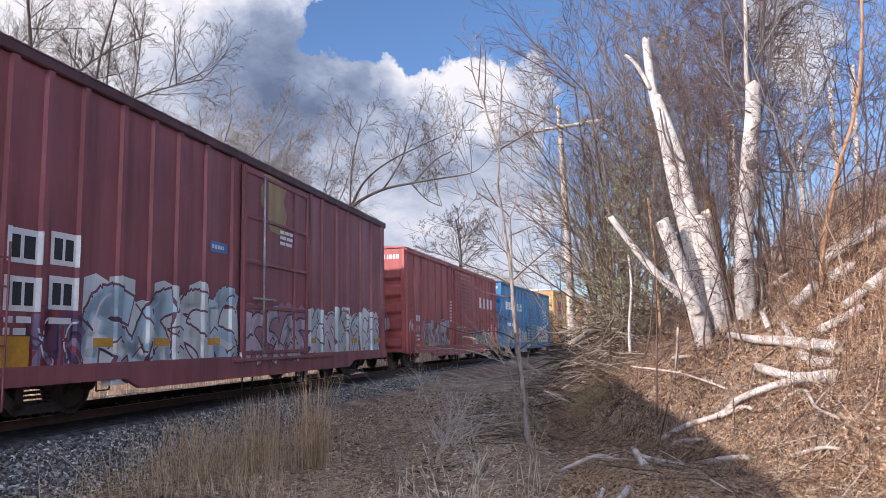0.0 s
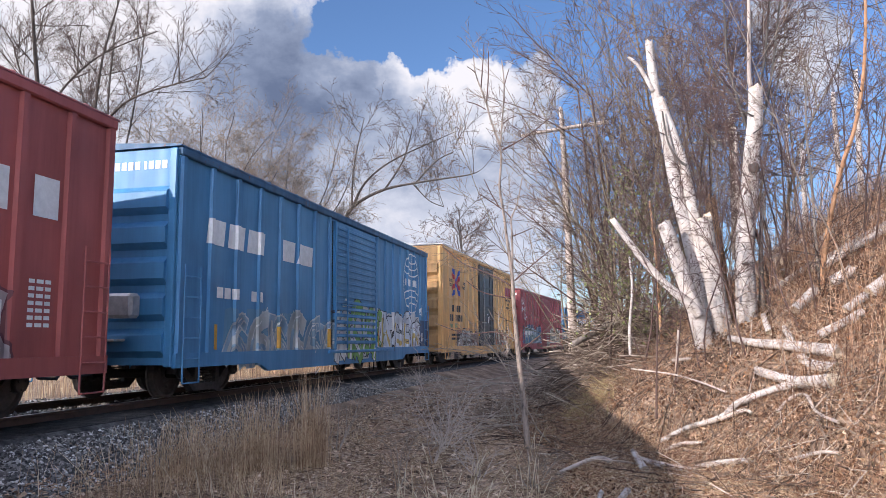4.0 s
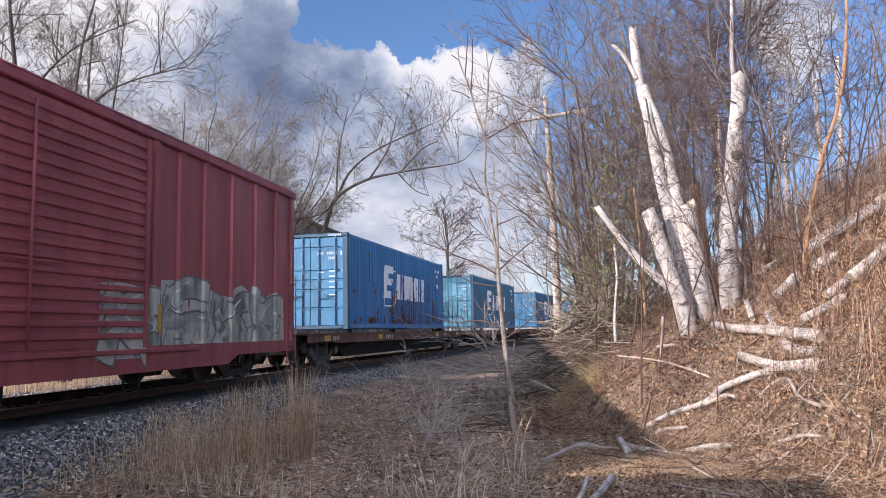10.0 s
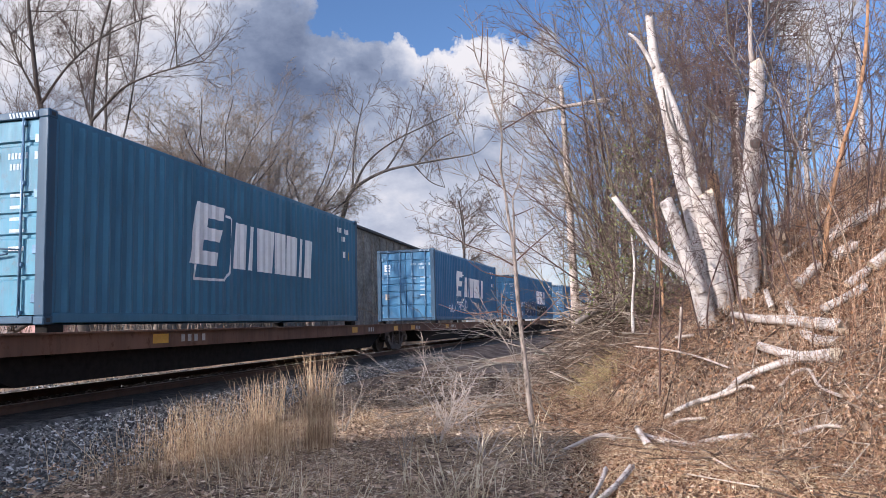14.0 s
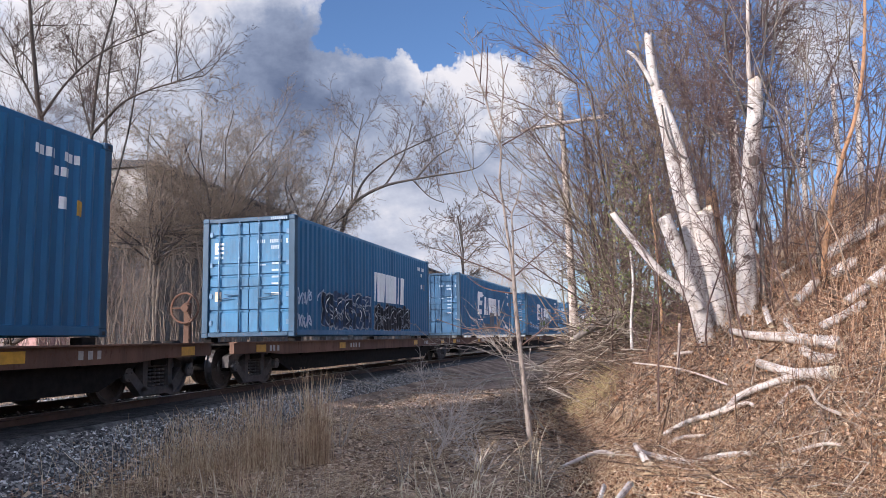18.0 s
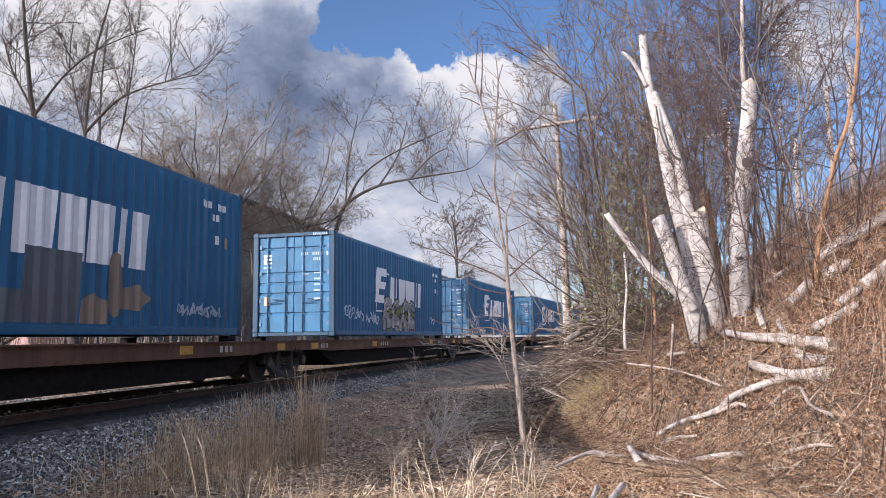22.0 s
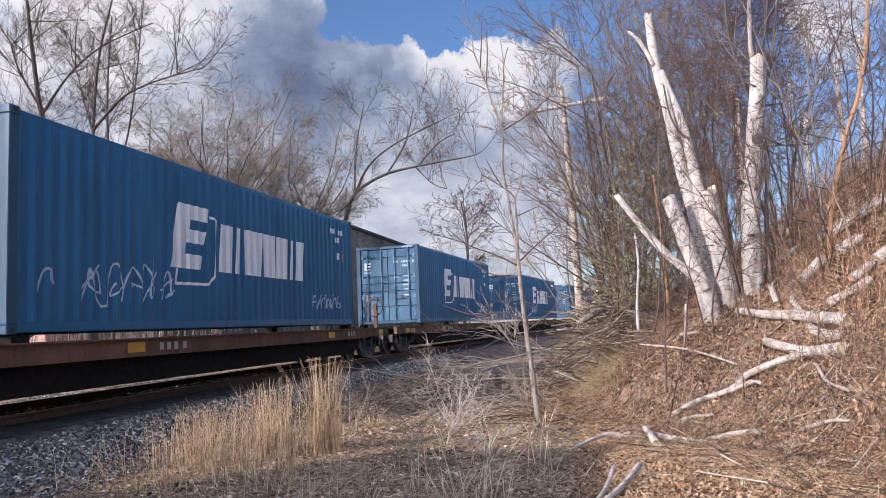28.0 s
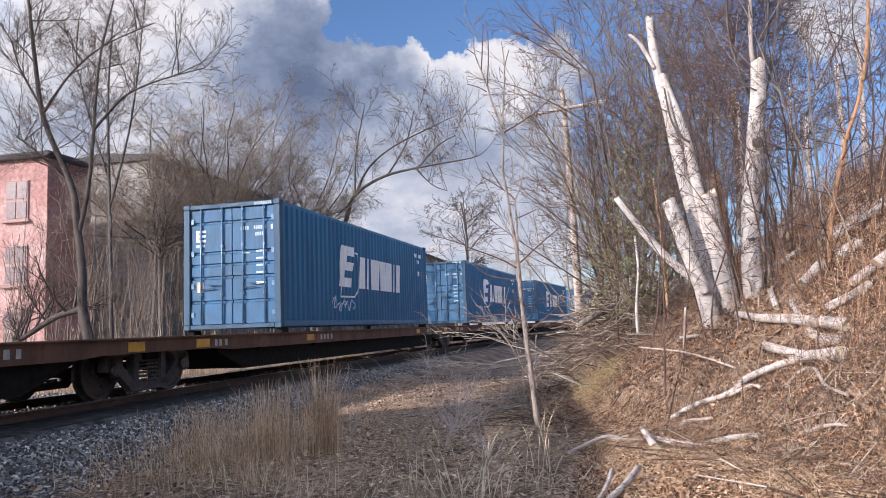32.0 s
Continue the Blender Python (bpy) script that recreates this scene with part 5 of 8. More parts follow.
def platform_car(a, b, s, near_truck, far_truck):
    """One platform of an articulated container car, from a to b beside its container at 0."""
    p = thing("platform_car", "rusty brown articulated platform car carrying one container", "flat car", "platform cars of the train")
    top = DECK_Z - 0.12
    for side in (-1, 1):
        y0, y1 = sorted((side * 1.30, side * 1.20))
        outline = [(a, top), (a, top - 0.22), (a + 1.6, top - 0.23), (a + 2.2, top - 0.27), (b - 2.2, top - 0.27), (b - 1.6, top - 0.23), (b, top - 0.22), (b, top)]
        sill = part("side_sill", prism(bmesh.new(), outline, 1, y0, y1), M_FRAMERUST, p, "rusty brown side sill with faded stencils")
        y0, y1 = sorted((side * 1.36, side * 1.18))
        part("sill_flange", box(a, b, y0, y1, top - 0.012, top + 0.015, 0.004), M_FRAMERUST, p)
        y = side * 1.304
        y0, y1 = sorted((y, y + side * 0.006))
        for x in (a + 0.9, a + 5.5, b - 5.0, b - 1.0):
            part("reflector", box(x, x + 0.42, y0, y1, top - 0.20, top - 0.05), M_YELLOW, p, "yellow reflective strip")
        for x, w in ((a + 1.5, 0.09), (a + 1.65, 0.09), (a + 1.85, 0.09), (a + 6.3, 0.1), (a + 6.5, 0.1), (a + 6.7, 0.1), (a + 6.95, 0.1), (b - 3.6, 0.1), (b - 3.4, 0.1), (b - 3.2, 0.08)):
            part("stencil_mark", box(x, x + w, y0, y1, top - 0.19, top - 0.07), M_GALV, p)
        for x in (0.1, CL - 0.5):
            y0, y1 = sorted((side * 0.4, side * 1.28))
            part("container_seat", box(x, x + 0.3, min(side * 1.0, side * 1.2), max(side * 1.0, side * 1.2), top, DECK_Z, 0.01), M_DARKSTEEL, p)
            part("pedestal", prism(bmesh.new(), [(y0, top - 0.02), (y1, top - 0.02), (y1, top - 0.16) if side > 0 else (y1, top - 0.45), (y0, top - 0.45) if side > 0 else (y0, top - 0.16)], 0, x, x + 0.34), M_GALV, p, "pale grey steel container pedestal")
        for x in (a + 3.4, a + 6.2, a + 9.0, b - 3.4, b - 6.2):
            y0, y1 = sorted((side * 0.35, side * 1.2))
            part("cross_bearer", prism(bmesh.new(), [(y0, top - 0.03), (y1, top - 0.03), (y1, top - 0.30 if side > 0 else top - 0.6), (y0, top - 0.6 if side > 0 else top - 0.30)], 0, x, x + 0.12), M_DARKSTEEL, p)
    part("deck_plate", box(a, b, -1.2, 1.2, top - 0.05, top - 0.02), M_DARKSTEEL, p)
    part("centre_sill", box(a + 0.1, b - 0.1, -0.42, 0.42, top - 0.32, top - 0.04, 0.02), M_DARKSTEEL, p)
    # black here carries the deep shade below the side sill
    part("well_body", prism(bmesh.new(), [(a + 1.9, top - 0.04), (a + 1.9, top - 0.30), (a + 2.9, 0.235), (b - 2.9, 0.235), (b - 1.9, top - 0.30), (b - 1.9, top - 0.04)], 1, -1.12, 1.12), M_DARKSTEEL, p, "deep body between the trucks, black with the shade under the car")
    for x in near_truck + far_truck:
        truck(p, x)
    if near_truck[0] > a + 0.9:
        coupler(p, a, -1)
    if far_truck:
        coupler(p, b, 1)
        part("brake_post", box(b - 0.36, b - 0.28, -1.06, -0.94, top, DECK_Z + 0.62, 0.012), M_FRAMERUST, p)
        bm = bmesh.new()
        for k in range(18):
            a0, a1 = 2 * math.pi * k / 18, 2 * math.pi * (k + 1) / 18
            rod(bm, (b - 0.42, -1.0 + 0.27 * math.cos(a0), DECK_Z + 0.52 + 0.27 * math.sin(a0)), (b - 0.42, -1.0 + 0.27 * math.cos(a1), DECK_Z + 0.52 + 0.27 * math.sin(a1)), 0.02, 6)
            if k % 6 == 0:
                rod(bm, (b - 0.40, -1.0, DECK_Z + 0.52), (b - 0.42, -1.0 + 0.27 * math.cos(a0), DECK_Z + 0.52 + 0.27 * math.sin(a0)), 0.018, 6)
        rod(bm, (b - 0.44, -1.0, DECK_Z + 0.52), (b - 0.34, -1.0, DECK_Z + 0.52), 0.07, 10)
        part("brake_wheel", bm, M_FRAMERUST, p, "rusty hand brake wheel")
    MOVING.append((p, rides(s, CL), s))
    return p


SPLITS = (2, 7)
for i, s in enumerate(AT):
    lo = -2.9 if i == 0 or i - 1 in SPLITS else -(s - AT[i - 1] - CL) / 2 + 0.05
    hi = CL + (2.9 if i in SPLITS or i == len(AT) - 1 else (AT[i + 1] - s - CL) / 2 - 0.05)
    platform_car(lo, hi, s, [lo + (1.3 if i == 0 or i - 1 in SPLITS else -0.05)], [hi - 1.3] if i in SPLITS else [])


# ---- branches, sticks and leaves ----
class Wood:
    """Collects tapered twig pieces and turns them into one mesh."""
    def __init__(self):
        self.seg = []

    def line(self, pts, r0, r1):
        n = len(pts) - 1
        for i in range(n):
            self.seg.append((pts[i], pts[i + 1], r0 + (r1 - r0) * i / n, r0 + (r1 - r0) * (i + 1) / n))

    def mesh(self, name, mat, sides=3):
        a = np.array([tuple(s[0]) for s in self.seg], float)
        b = np.array([tuple(s[1]) for s in self.seg], float)
        ra = np.array([s[2] for s in self.seg])[:, None, None]
        rb = np.array([s[3] for s in self.seg])[:, None, None]
        d = b - a
        d /= np.linalg.norm(d, axis=1, keepdims=True) + 1e-9
        ref = np.where(np.abs(d[:, 2:3]) < 0.9, np.array([[0, 0, 1.0]]), np.array([[1.0, 0, 0]]))
        u = np.cross(d, ref)
        u /= np.linalg.norm(u, axis=1, keepdims=True)
        w = np.cross(d, u)
        ang = 2 * np.pi * np.arange(sides) / sides
        ring = u[:, None, :] * np.cos(ang)[None, :, None] + w[:, None, :] * np.sin(ang)[None, :, None]
        co = np.concatenate([a[:, None, :] + ring * ra, b[:, None, :] + ring * rb], axis=1).reshape(-1, 3)
        n = len(a)
        i = np.arange(sides)
        quad = np.stack([i, (i + 1) % sides, (i + 1) % sides + sides, i + sides], 1)
        faces = (np.arange(n)[:, None, None] * 2 * sides + quad[None]).reshape(-1, 4)
        return poly_mesh(name, co, faces, mat, sides > 4)


def poly_mesh(name, co, faces, mat, soft=False):
    me = bpy.data.meshes.new(name)
    k = faces.shape[1]
    me.vertices.add(len(co))
    me.vertices.foreach_set("co", np.asarray(co, np.float32).ravel())
    me.loops.add(faces.size)
    me.loops.foreach_set("vertex_index", faces.astype(np.int32).ravel())
    me.polygons.add(len(faces))
    me.polygons.foreach_set("loop_start", np.arange(0, faces.size, k, dtype=np.int32))
    if soft:
        me.polygons.foreach_set("use_smooth", np.ones(len(faces), bool))
    me.update(calc_edges=True)
    me.materials.append(mat)
    return me


def tube(seg, mat, sides):
    """One closed skin round a chain of twig pieces."""
    pts = np.array([tuple(seg[0][0])] + [tuple(s[1]) for s in seg], float)
    rad = np.array([seg[0][2]] + [s[3] for s in seg])
    d = np.gradient(pts, axis=0)
    d /= np.linalg.norm(d, axis=1, keepdims=True) + 1e-9
    u = np.cross(d, np.array([[0.93, 0.31, 0.2]]))
    u /= np.linalg.norm(u, axis=1, keepdims=True) + 1e-9
    w = np.cross(d, u)
    ang = 2 * np.pi * np.arange(sides) / sides
    co = pts[:, None] + (u[:, None] * np.cos(ang)[None, :, None] + w[:, None] * np.sin(ang)[None, :, None]) * rad[:, None, None]
    i = np.arange(sides)
    quad = np.stack([i, (i + 1) % sides, (i + 1) % sides + sides, i + sides], 1)
    faces = (np.arange(len(pts) - 1)[:, None, None] * sides + quad[None]).reshape(-1, 4)
    return poly_mesh("trunk", co.reshape(-1, 3), faces, mat, True)


def limb(rng, p, d, length, r, level, wood, p_):
    """Grows one branch and its side branches into wood[level]."""
    n = max(2, int(length / p_["step"][min(level, len(p_["step"]) - 1)]))
    pts, dirs = [Vector(p)], []
    d = Vector(d).normalized()
    up = p_["up"][min(level, len(p_["up"]) - 1)]
    wob = p_["wobble"]
    for i in range(n):
        d = (d + Vector((rng.gauss(0, wob), rng.gauss(0, wob), rng.gauss(0, wob) + up))).normalized()
        pts.append(pts[-1] + d * (length / n))
        dirs.append(d.copy())
    tip = r * p_["taper"]
    wood[min(level, len(wood) - 1)].line(pts, r, max(tip, p_["thin"]))
    if level >= p_["levels"]:
        return pts
    kids = p_["kids"][min(level, len(p_["kids"]) - 1)]
    for k in range(kids):
        f = p_["from"][min(level, len(p_["from"]) - 1)]
        f = f + (1 - f) * (k + rng.random()) / kids
        i = min(n - 1, int(f * n))
        q = pts[i].lerp(pts[i + 1], f * n - i if f * n - i < 1 else 1)
        side = dirs[i].orthogonal().normalized()
        side.rotate(Matrix.Rotation(rng.uniform(0, 6.283), 3, dirs[i]))
        spread = p_["spread"][min(level, len(p_["spread"]) - 1)] * rng.uniform(0.7, 1.3)
        nd = dirs[i] * math.cos(spread) + side * math.sin(spread)
        rr = max(p_["thin"], r * (1 - (1 - p_["taper"]) * f) * rng.uniform(0.45, 0.7))
        limb(rng, q, nd, length * p_["ratio"][min(level, len(p_["ratio"]) - 1)] * rng.uniform(0.6, 1.15) * (1.15 - 0.5 * f), rr, level + 1, wood, p_)
    return pts


PLAN = dict(levels=4, step=(0.7, 0.5, 0.3, 0.22, 0.2), up=(0.02, 0.05, 0.04, 0.03), wobble=0.09, taper=0.35, thin=0.004, kids=(9, 7, 6, 5), spread=(0.75, 0.75, 0.7, 0.6), ratio=(0.6, 0.55, 0.5, 0.5))
PLAN["from"] = (0.25, 0.2, 0.2, 0.15)


def plan(**k):
    out = dict(PLAN)
    for key, v in k.items():
        out["from" if key == "start" else key] = v
    return out


def bare_tree(name, label, stems, p_, trunk_mat, twig_mat, seed, at=(0, 0, 0), sides=6, buds=0, category="tree", group=""):
    """A leafless tree: trunk, limbs and crown as three meshes. stems: (base, way, length, radius)."""
    rng = random.Random(seed)
    wood = [Wood(), Wood(), Wood()]
    t = thing(name, label, category, group)
    t.location = at
    for base, way, length, r in stems:
        stem = Wood()
        limb(rng, base, way, length, r, 0, [stem, wood[1], wood[2]], p_)
        part("trunk" if len(stems) < 3 else "stem", tube(stem.seg, trunk_mat, 8), None, t)
    if wood[1].seg:
        part("branchwork", wood[1].mesh("branchwork", trunk_mat, 5), None, t)
    if wood[2].seg:
        part("crown", wood[2].mesh("crown", twig_mat, 3), None, t, "crown of fine bare twigs")
        if buds:
            ends = [s[1] for s in wood[2].seg]
            pick = [ends[rng.randrange(len(ends))] for _ in range(buds)]
            part("bud_haze", chips(pick, 0.02, 0.045, M_BUD, seed, rng), None, t, "scattered yellowish spring buds")
    return t


def chips(points, lo, hi, mat, seed, rng=None, flatness=0.0):
    """Small bent leaves, two triangles folded along the rib, at the given points."""
    r = np.random.RandomState(seed)
    n = len(points)
    c = np.array([tuple(p) for p in points])
    s = r.uniform(lo, hi, (n, 1, 1))
    base = np.array([[-0.5, 0, 0.0], [0, -0.32, 0.12], [0.5, 0, 0.05], [0, 0.32, 0.12]])[None] * s
    a, b, g = r.uniform(0, 6.28, n), r.normal(0, 0.9 if not flatness else flatness, n), r.normal(0, 0.9 if not flatness else flatness, n)
    ca, sa, cb, sb, cg, sg = np.cos(a), np.sin(a), np.cos(b), np.sin(b), np.cos(g), np.sin(g)
    R = np.zeros((n, 3, 3))
    R[:, 0] = np.stack([ca * cb, ca * sb * sg - sa * cg, ca * sb * cg + sa * sg], 1)
    R[:, 1] = np.stack([sa * cb, sa * sb * sg + ca * cg, sa * sb * cg - ca * sg], 1)
    R[:, 2] = np.stack([-sb, cb * sg, cb * cg], 1)
    co = np.einsum("nij,nkj->nki", R, base) + c[:, None, :]
    idx = np.arange(n)[:, None] * 4
    faces = np.concatenate([idx + np.array([[0, 1, 2]]), idx + np.array([[0, 2, 3]])], 0)
    return poly_mesh("leaves", co.reshape(-1, 3), faces, mat)


def stems_along(pts, r0, r1, name, mat, parent, sides=10, label="", rough=0.0, seed=1, bend=1.0):
    """A trunk through the given places, rounded between them."""
    pts = [Vector(p) for p in pts]
    fine = []
    for i in range(len(pts) - 1):
        p0, p1, p2, p3 = pts[max(0, i - 1)], pts[i], pts[i + 1], pts[min(len(pts) - 1, i + 2)]
        for k in range(5):
            t = k / 5
            fine.append(0.5 * ((2 * p1) + (p2 - p0) * t + (2 * p0 - 5 * p1 + 4 * p2 - p3) * t * t + (3 * p1 - p0 - 3 * p2 + p3) * t ** 3))
    fine.append(pts[-1])
    rng = random.Random(seed)
    bm = bmesh.new()
    rings = []
    for i, p in enumerate(fine):
        d = (fine[min(i + 1, len(fine) - 1)] - fine[max(i - 1, 0)]).normalized()
        u = d.cross(Vector((1, 0.3, 0.1))).normalized()
        w = d.cross(u)
        r = (r0 + (r1 - r0) * (i / (len(fine) - 1)) ** bend) * (1 + 1.4 * rough * noise.noise((i * 0.3, seed * 7.1, 0)))
        rings.append([bm.verts.new(p + (u * math.cos(2 * math.pi * k / sides) + w * math.sin(2 * math.pi * k / sides)) * r * (1 + 1.3 * rough * noise.noise((i * 0.25, k * 0.9, seed * 3.7)))) for k in range(sides)])
    end = (fine[-1] - fine[-2]).normalized()
    for v in rings[-1]:
        v.co += end * r1 * rng.uniform(-0.7, 0.7)
    for a, b in zip(rings, rings[1:]):
        for k in range(sides):
            f = bm.faces.new((a[k], a[(k + 1) % sides], b[(k + 1) % sides], b[k]))
            f.smooth = True
    for ring_, mi in ((rings[0][::-1], 1), (rings[-1], 1)):
        f = bm.faces.new(ring_)
        f.material_index = mi
    bmesh.ops.recalc_face_normals(bm, faces=bm.faces[:])
    return part(name, bm, [mat, M_CUTWOOD], parent, label), fine


def at_depth(x, ky, kz):
    """A place x metres ahead, on the line of sight with side slope ky and rise kz."""
    return (x, ky * x, EYE[2] + kz * x)


# ---- the birch clump on the bank ----
def through_points(x, pairs):
    return [at_depth(x + (p[2] if len(p) > 2 else 0), p[0], p[1]) for p in pairs]


clump = thing("birch_clump", "clump of leaning white birch trunks, cut and broken", "tree")
W = 0.00753 / 2
def trunk_of(parent, x, places, w0, w1, name="trunk", mat=M_BIRCH, label="", seed=1, sides=12, rough=0.05, bend=1.0):
    """A stem from its top place down to its foot, with its widths in sight units at both ends."""
    return stems_along(through_points(x, places[::-1]), w1 * W * x / 10, w0 * W * x / 10, name, mat, parent, sides, label, rough, seed, bend)[1]


trunk_of(clump, 11, [(-0.0775, 0.3977), (-0.0801, 0.352), (-0.0851, 0.3128), (-0.0938, 0.2661), (-0.0997, 0.2203), (-0.1058, 0.1825), (-0.1143, 0.1377), (-0.1242, 0.0863), (-0.1326, 0.0358), (-0.1377, 0.0002), (-0.14, -0.03)], 14, 29, label="leaning white birch trunk broken at the top", seed=2)
trunk_of(clump, 10.95, [(-0.0890, 0.318), (-0.0970, 0.290), (-0.1068, 0.2574), (-0.115, 0.2192), (-0.1204, 0.1816), (-0.1276, 0.1297), (-0.1339, 0.0787), (-0.1391, 0.0214), (-0.142, -0.03)], 11, 26, label="slim white stem beside the leaning one", seed=3)
trunk_of(clump, 10.8, [(-0.1348, 0.1571), (-0.1399, 0.1073), (-0.1452, 0.0638), (-0.1505, 0.021), (-0.154, -0.0072), (-0.156, -0.04)], 28, 36, label="thick white trunk sawn off", seed=4)
trunk_of(clump, 10.7, [(-0.0869, 0.1467), (-0.0987, 0.1093), (-0.1112, 0.0652), (-0.1236, 0.0218), (-0.1285, -0.0066), (-0.132, -0.04)], 24, 34, label="white stub sawn off", seed=5)
trunk_of(clump, 10.6, [(-0.0213, 0.1579), (-0.0512, 0.1131), (-0.084, 0.0721), (-0.1154, 0.0435), (-0.125, 0.03)], 10, 18, "limb", label="slender leaning white limb", seed=6)
trunk_of(clump, 11.4, [(-0.1448, 0.1837), (-0.147, 0.1432), (-0.1503, 0.0995), (-0.153, 0.03)], 19, 26, "stub", M_BROWNWOOD, "torn brown stub without bark", 7)
trunk_of(clump, 10.95, [(-0.0501, 0.3771), (-0.0632, 0.3631), (-0.0801, 0.3272)], 5, 8, "limb", seed=8)
trunk_of(clump, 10.85, [(-0.0905, 0.30), (-0.0955, 0.26), (-0.106, 0.235), (-0.118, 0.225)], 3, 5, "vine", M_GREYLIMB, "dark vine on the trunk", 9, 6)

straight = thing("birch_tree", "upright white birch with dark knots and twiggy crown", "tree")
trunk_of(straight, 10.7, [(-0.2075, 0.3215), (-0.2045, 0.2791), (-0.198, 0.2351), (-0.1913, 0.1769), (-0.1856, 0.1338), (-0.182, 0.0909), (-0.1814, 0.0341), (-0.1824, -0.0079), (-0.183, -0.04)], 23, 37, label="white trunk with dark marks", seed=9, sides=14)
rng = random.Random(77)
wood = [Wood(), Wood()]
CROWN = plan(levels=3, kids=(8, 7, 4), thin=0.0030, wobble=0.075, spread=(0.6, 0.6, 0.55), up=(0.02, 0.03, 0.0), step=(0.3, 0.25, 0.2, 0.2), start=(0.15, 0.15, 0.15), ratio=(0.5, 0.5, 0.5))
for i, (places, w0, w1, mat) in enumerate((([(-0.203, 0.3167), (-0.2005, 0.3396), (-0.203, 0.385), (-0.2058, 0.4464), (-0.2069, 0.4931)], 9, 4, M_PALEBARK), ([(-0.2015, 0.2363), (-0.189, 0.2917), (-0.1759, 0.3536), (-0.1748, 0.4114), (-0.1752, 0.4817)], 5, 3, M_GREYLIMB), ([(-0.2028, 0.2555), (-0.1928, 0.2876), (-0.1732, 0.3234), (-0.1454, 0.3699), (-0.1221, 0.4177)], 4, 2, M_GREYLIMB),
                                     ([(-0.2018, 0.2407), (-0.2139, 0.2783), (-0.2264, 0.3294), (-0.2374, 0.3964), (-0.2478, 0.4642)], 5, 3, M_GREYLIMB), ([(-0.21, 0.319), (-0.2202, 0.3565), (-0.2276, 0.4128), (-0.2353, 0.4814)], 4, 3, M_GREYLIMB), ([(-0.2022, 0.2274), (-0.1772, 0.2383), (-0.151, 0.2598), (-0.1315, 0.2818)], 3, 2, M_GREYLIMB), ([(-0.2059, 0.2604), (-0.2328, 0.2603), (-0.2668, 0.2699), (-0.2949, 0.293)], 3, 2, M_GREYLIMB), ([(-0.203, 0.22), (-0.2332, 0.205), (-0.262, 0.205)], 3, 2, M_GREYLIMB))):
    f = trunk_of(straight, 10.72 + 0.03 * i, places[::-1], w1, w0, "limb", mat, "", 30 + i, 7)
    for k in range(19 if i < 5 else 9):
        q = f[rng.randrange(3, len(f))]
        limb(rng, q, (abs(rng.gauss(0, 0.6)), rng.gauss(0, 0.8), rng.uniform(0.0, 1.2)), rng.uniform(0.6, 1.7), 0.007, 1, wood, CROWN)
part("branchwork", wood[1].mesh("branchwork", M_BIRCHTWIG, 3), None, straight, "thin red-brown branches")
for kx, ky, kz, s in ((10.58, -0.2002, 0.2173, 0.7), (10.55, -0.1836, 0.0944, 0.45)):
    knot = bmesh.new()
    bmesh.ops.create_icosphere(knot, subdivisions=2, radius=0.1)
    for v in knot.verts:
        c = v.co.copy()
        v.co = Vector(at_depth(kx, ky, kz)) + Vector((c.x * 0.6, c.y, c.z * (1.0 if s > 0.5 else 0.5))) * (1 + 0.6 * noise.noise(c * 11)) * s
    part("knot", knot, M_GREYLIMB, straight, "dark knot in the bark")
for kx, ky, kz, way, ln, rr in ((10.6, -0.196, 0.205, (0.0, 0.9, 0.5), 0.16, 0.012), (10.6, -0.188, 0.150, (-0.3, -0.9, 0.4), 0.12, 0.010), (10.6, -0.1835, 0.115, (-0.6, 0.5, 0.4), 0.10, 0.010), (10.6, -0.203, 0.285, (-0.2, 0.9, 0.5), 0.22, 0.012), (10.6, -0.201, 0.262, (-0.2, -0.9, 0.6), 0.18, 0.010)):
    p = Vector(at_depth(kx, ky, kz))
    stems_along([p, p + Vector(way) * ln * 0.5, p + Vector(way) * ln + Vector((0, 0, 0.02))], rr, rr * 0.6, "branch_stub", M_GREYLIMB, straight, 6, "", 0.15, 70)
for kx, ky, kz, way, ln, rr in ((10.9, -0.0935, 0.267, (-0.2, 0.9, 0.5), 0.2, 0.010), (10.9, -0.1062, 0.182, (-0.3, 0.9, 0.3), 0.12, 0.010), (10.7, -0.1455, 0.118, (-0.6, 0.6, 0.5), 0.08, 0.012)):
    p = Vector(at_depth(kx, ky, kz))
    stems_along([p, p + Vector(way) * ln * 0.5, p + Vector(way) * ln + Vector((0, 0, 0.02))], rr, rr * 0.6, "branch_stub", M_GREYLIMB, clump, 6, "", 0.15, 71)
dark = thing("dead_sapling", "slim dark stem beside the upright birch", "tree")
trunk_of(dark, 10.75, [(-0.2085, 0.1831), (-0.2026, 0.1185), (-0.2005, 0.0617), (-0.198, -0.0013), (-0.1975, -0.03)], 6, 12, mat=M_GREYBARK, seed=33, sides=8)

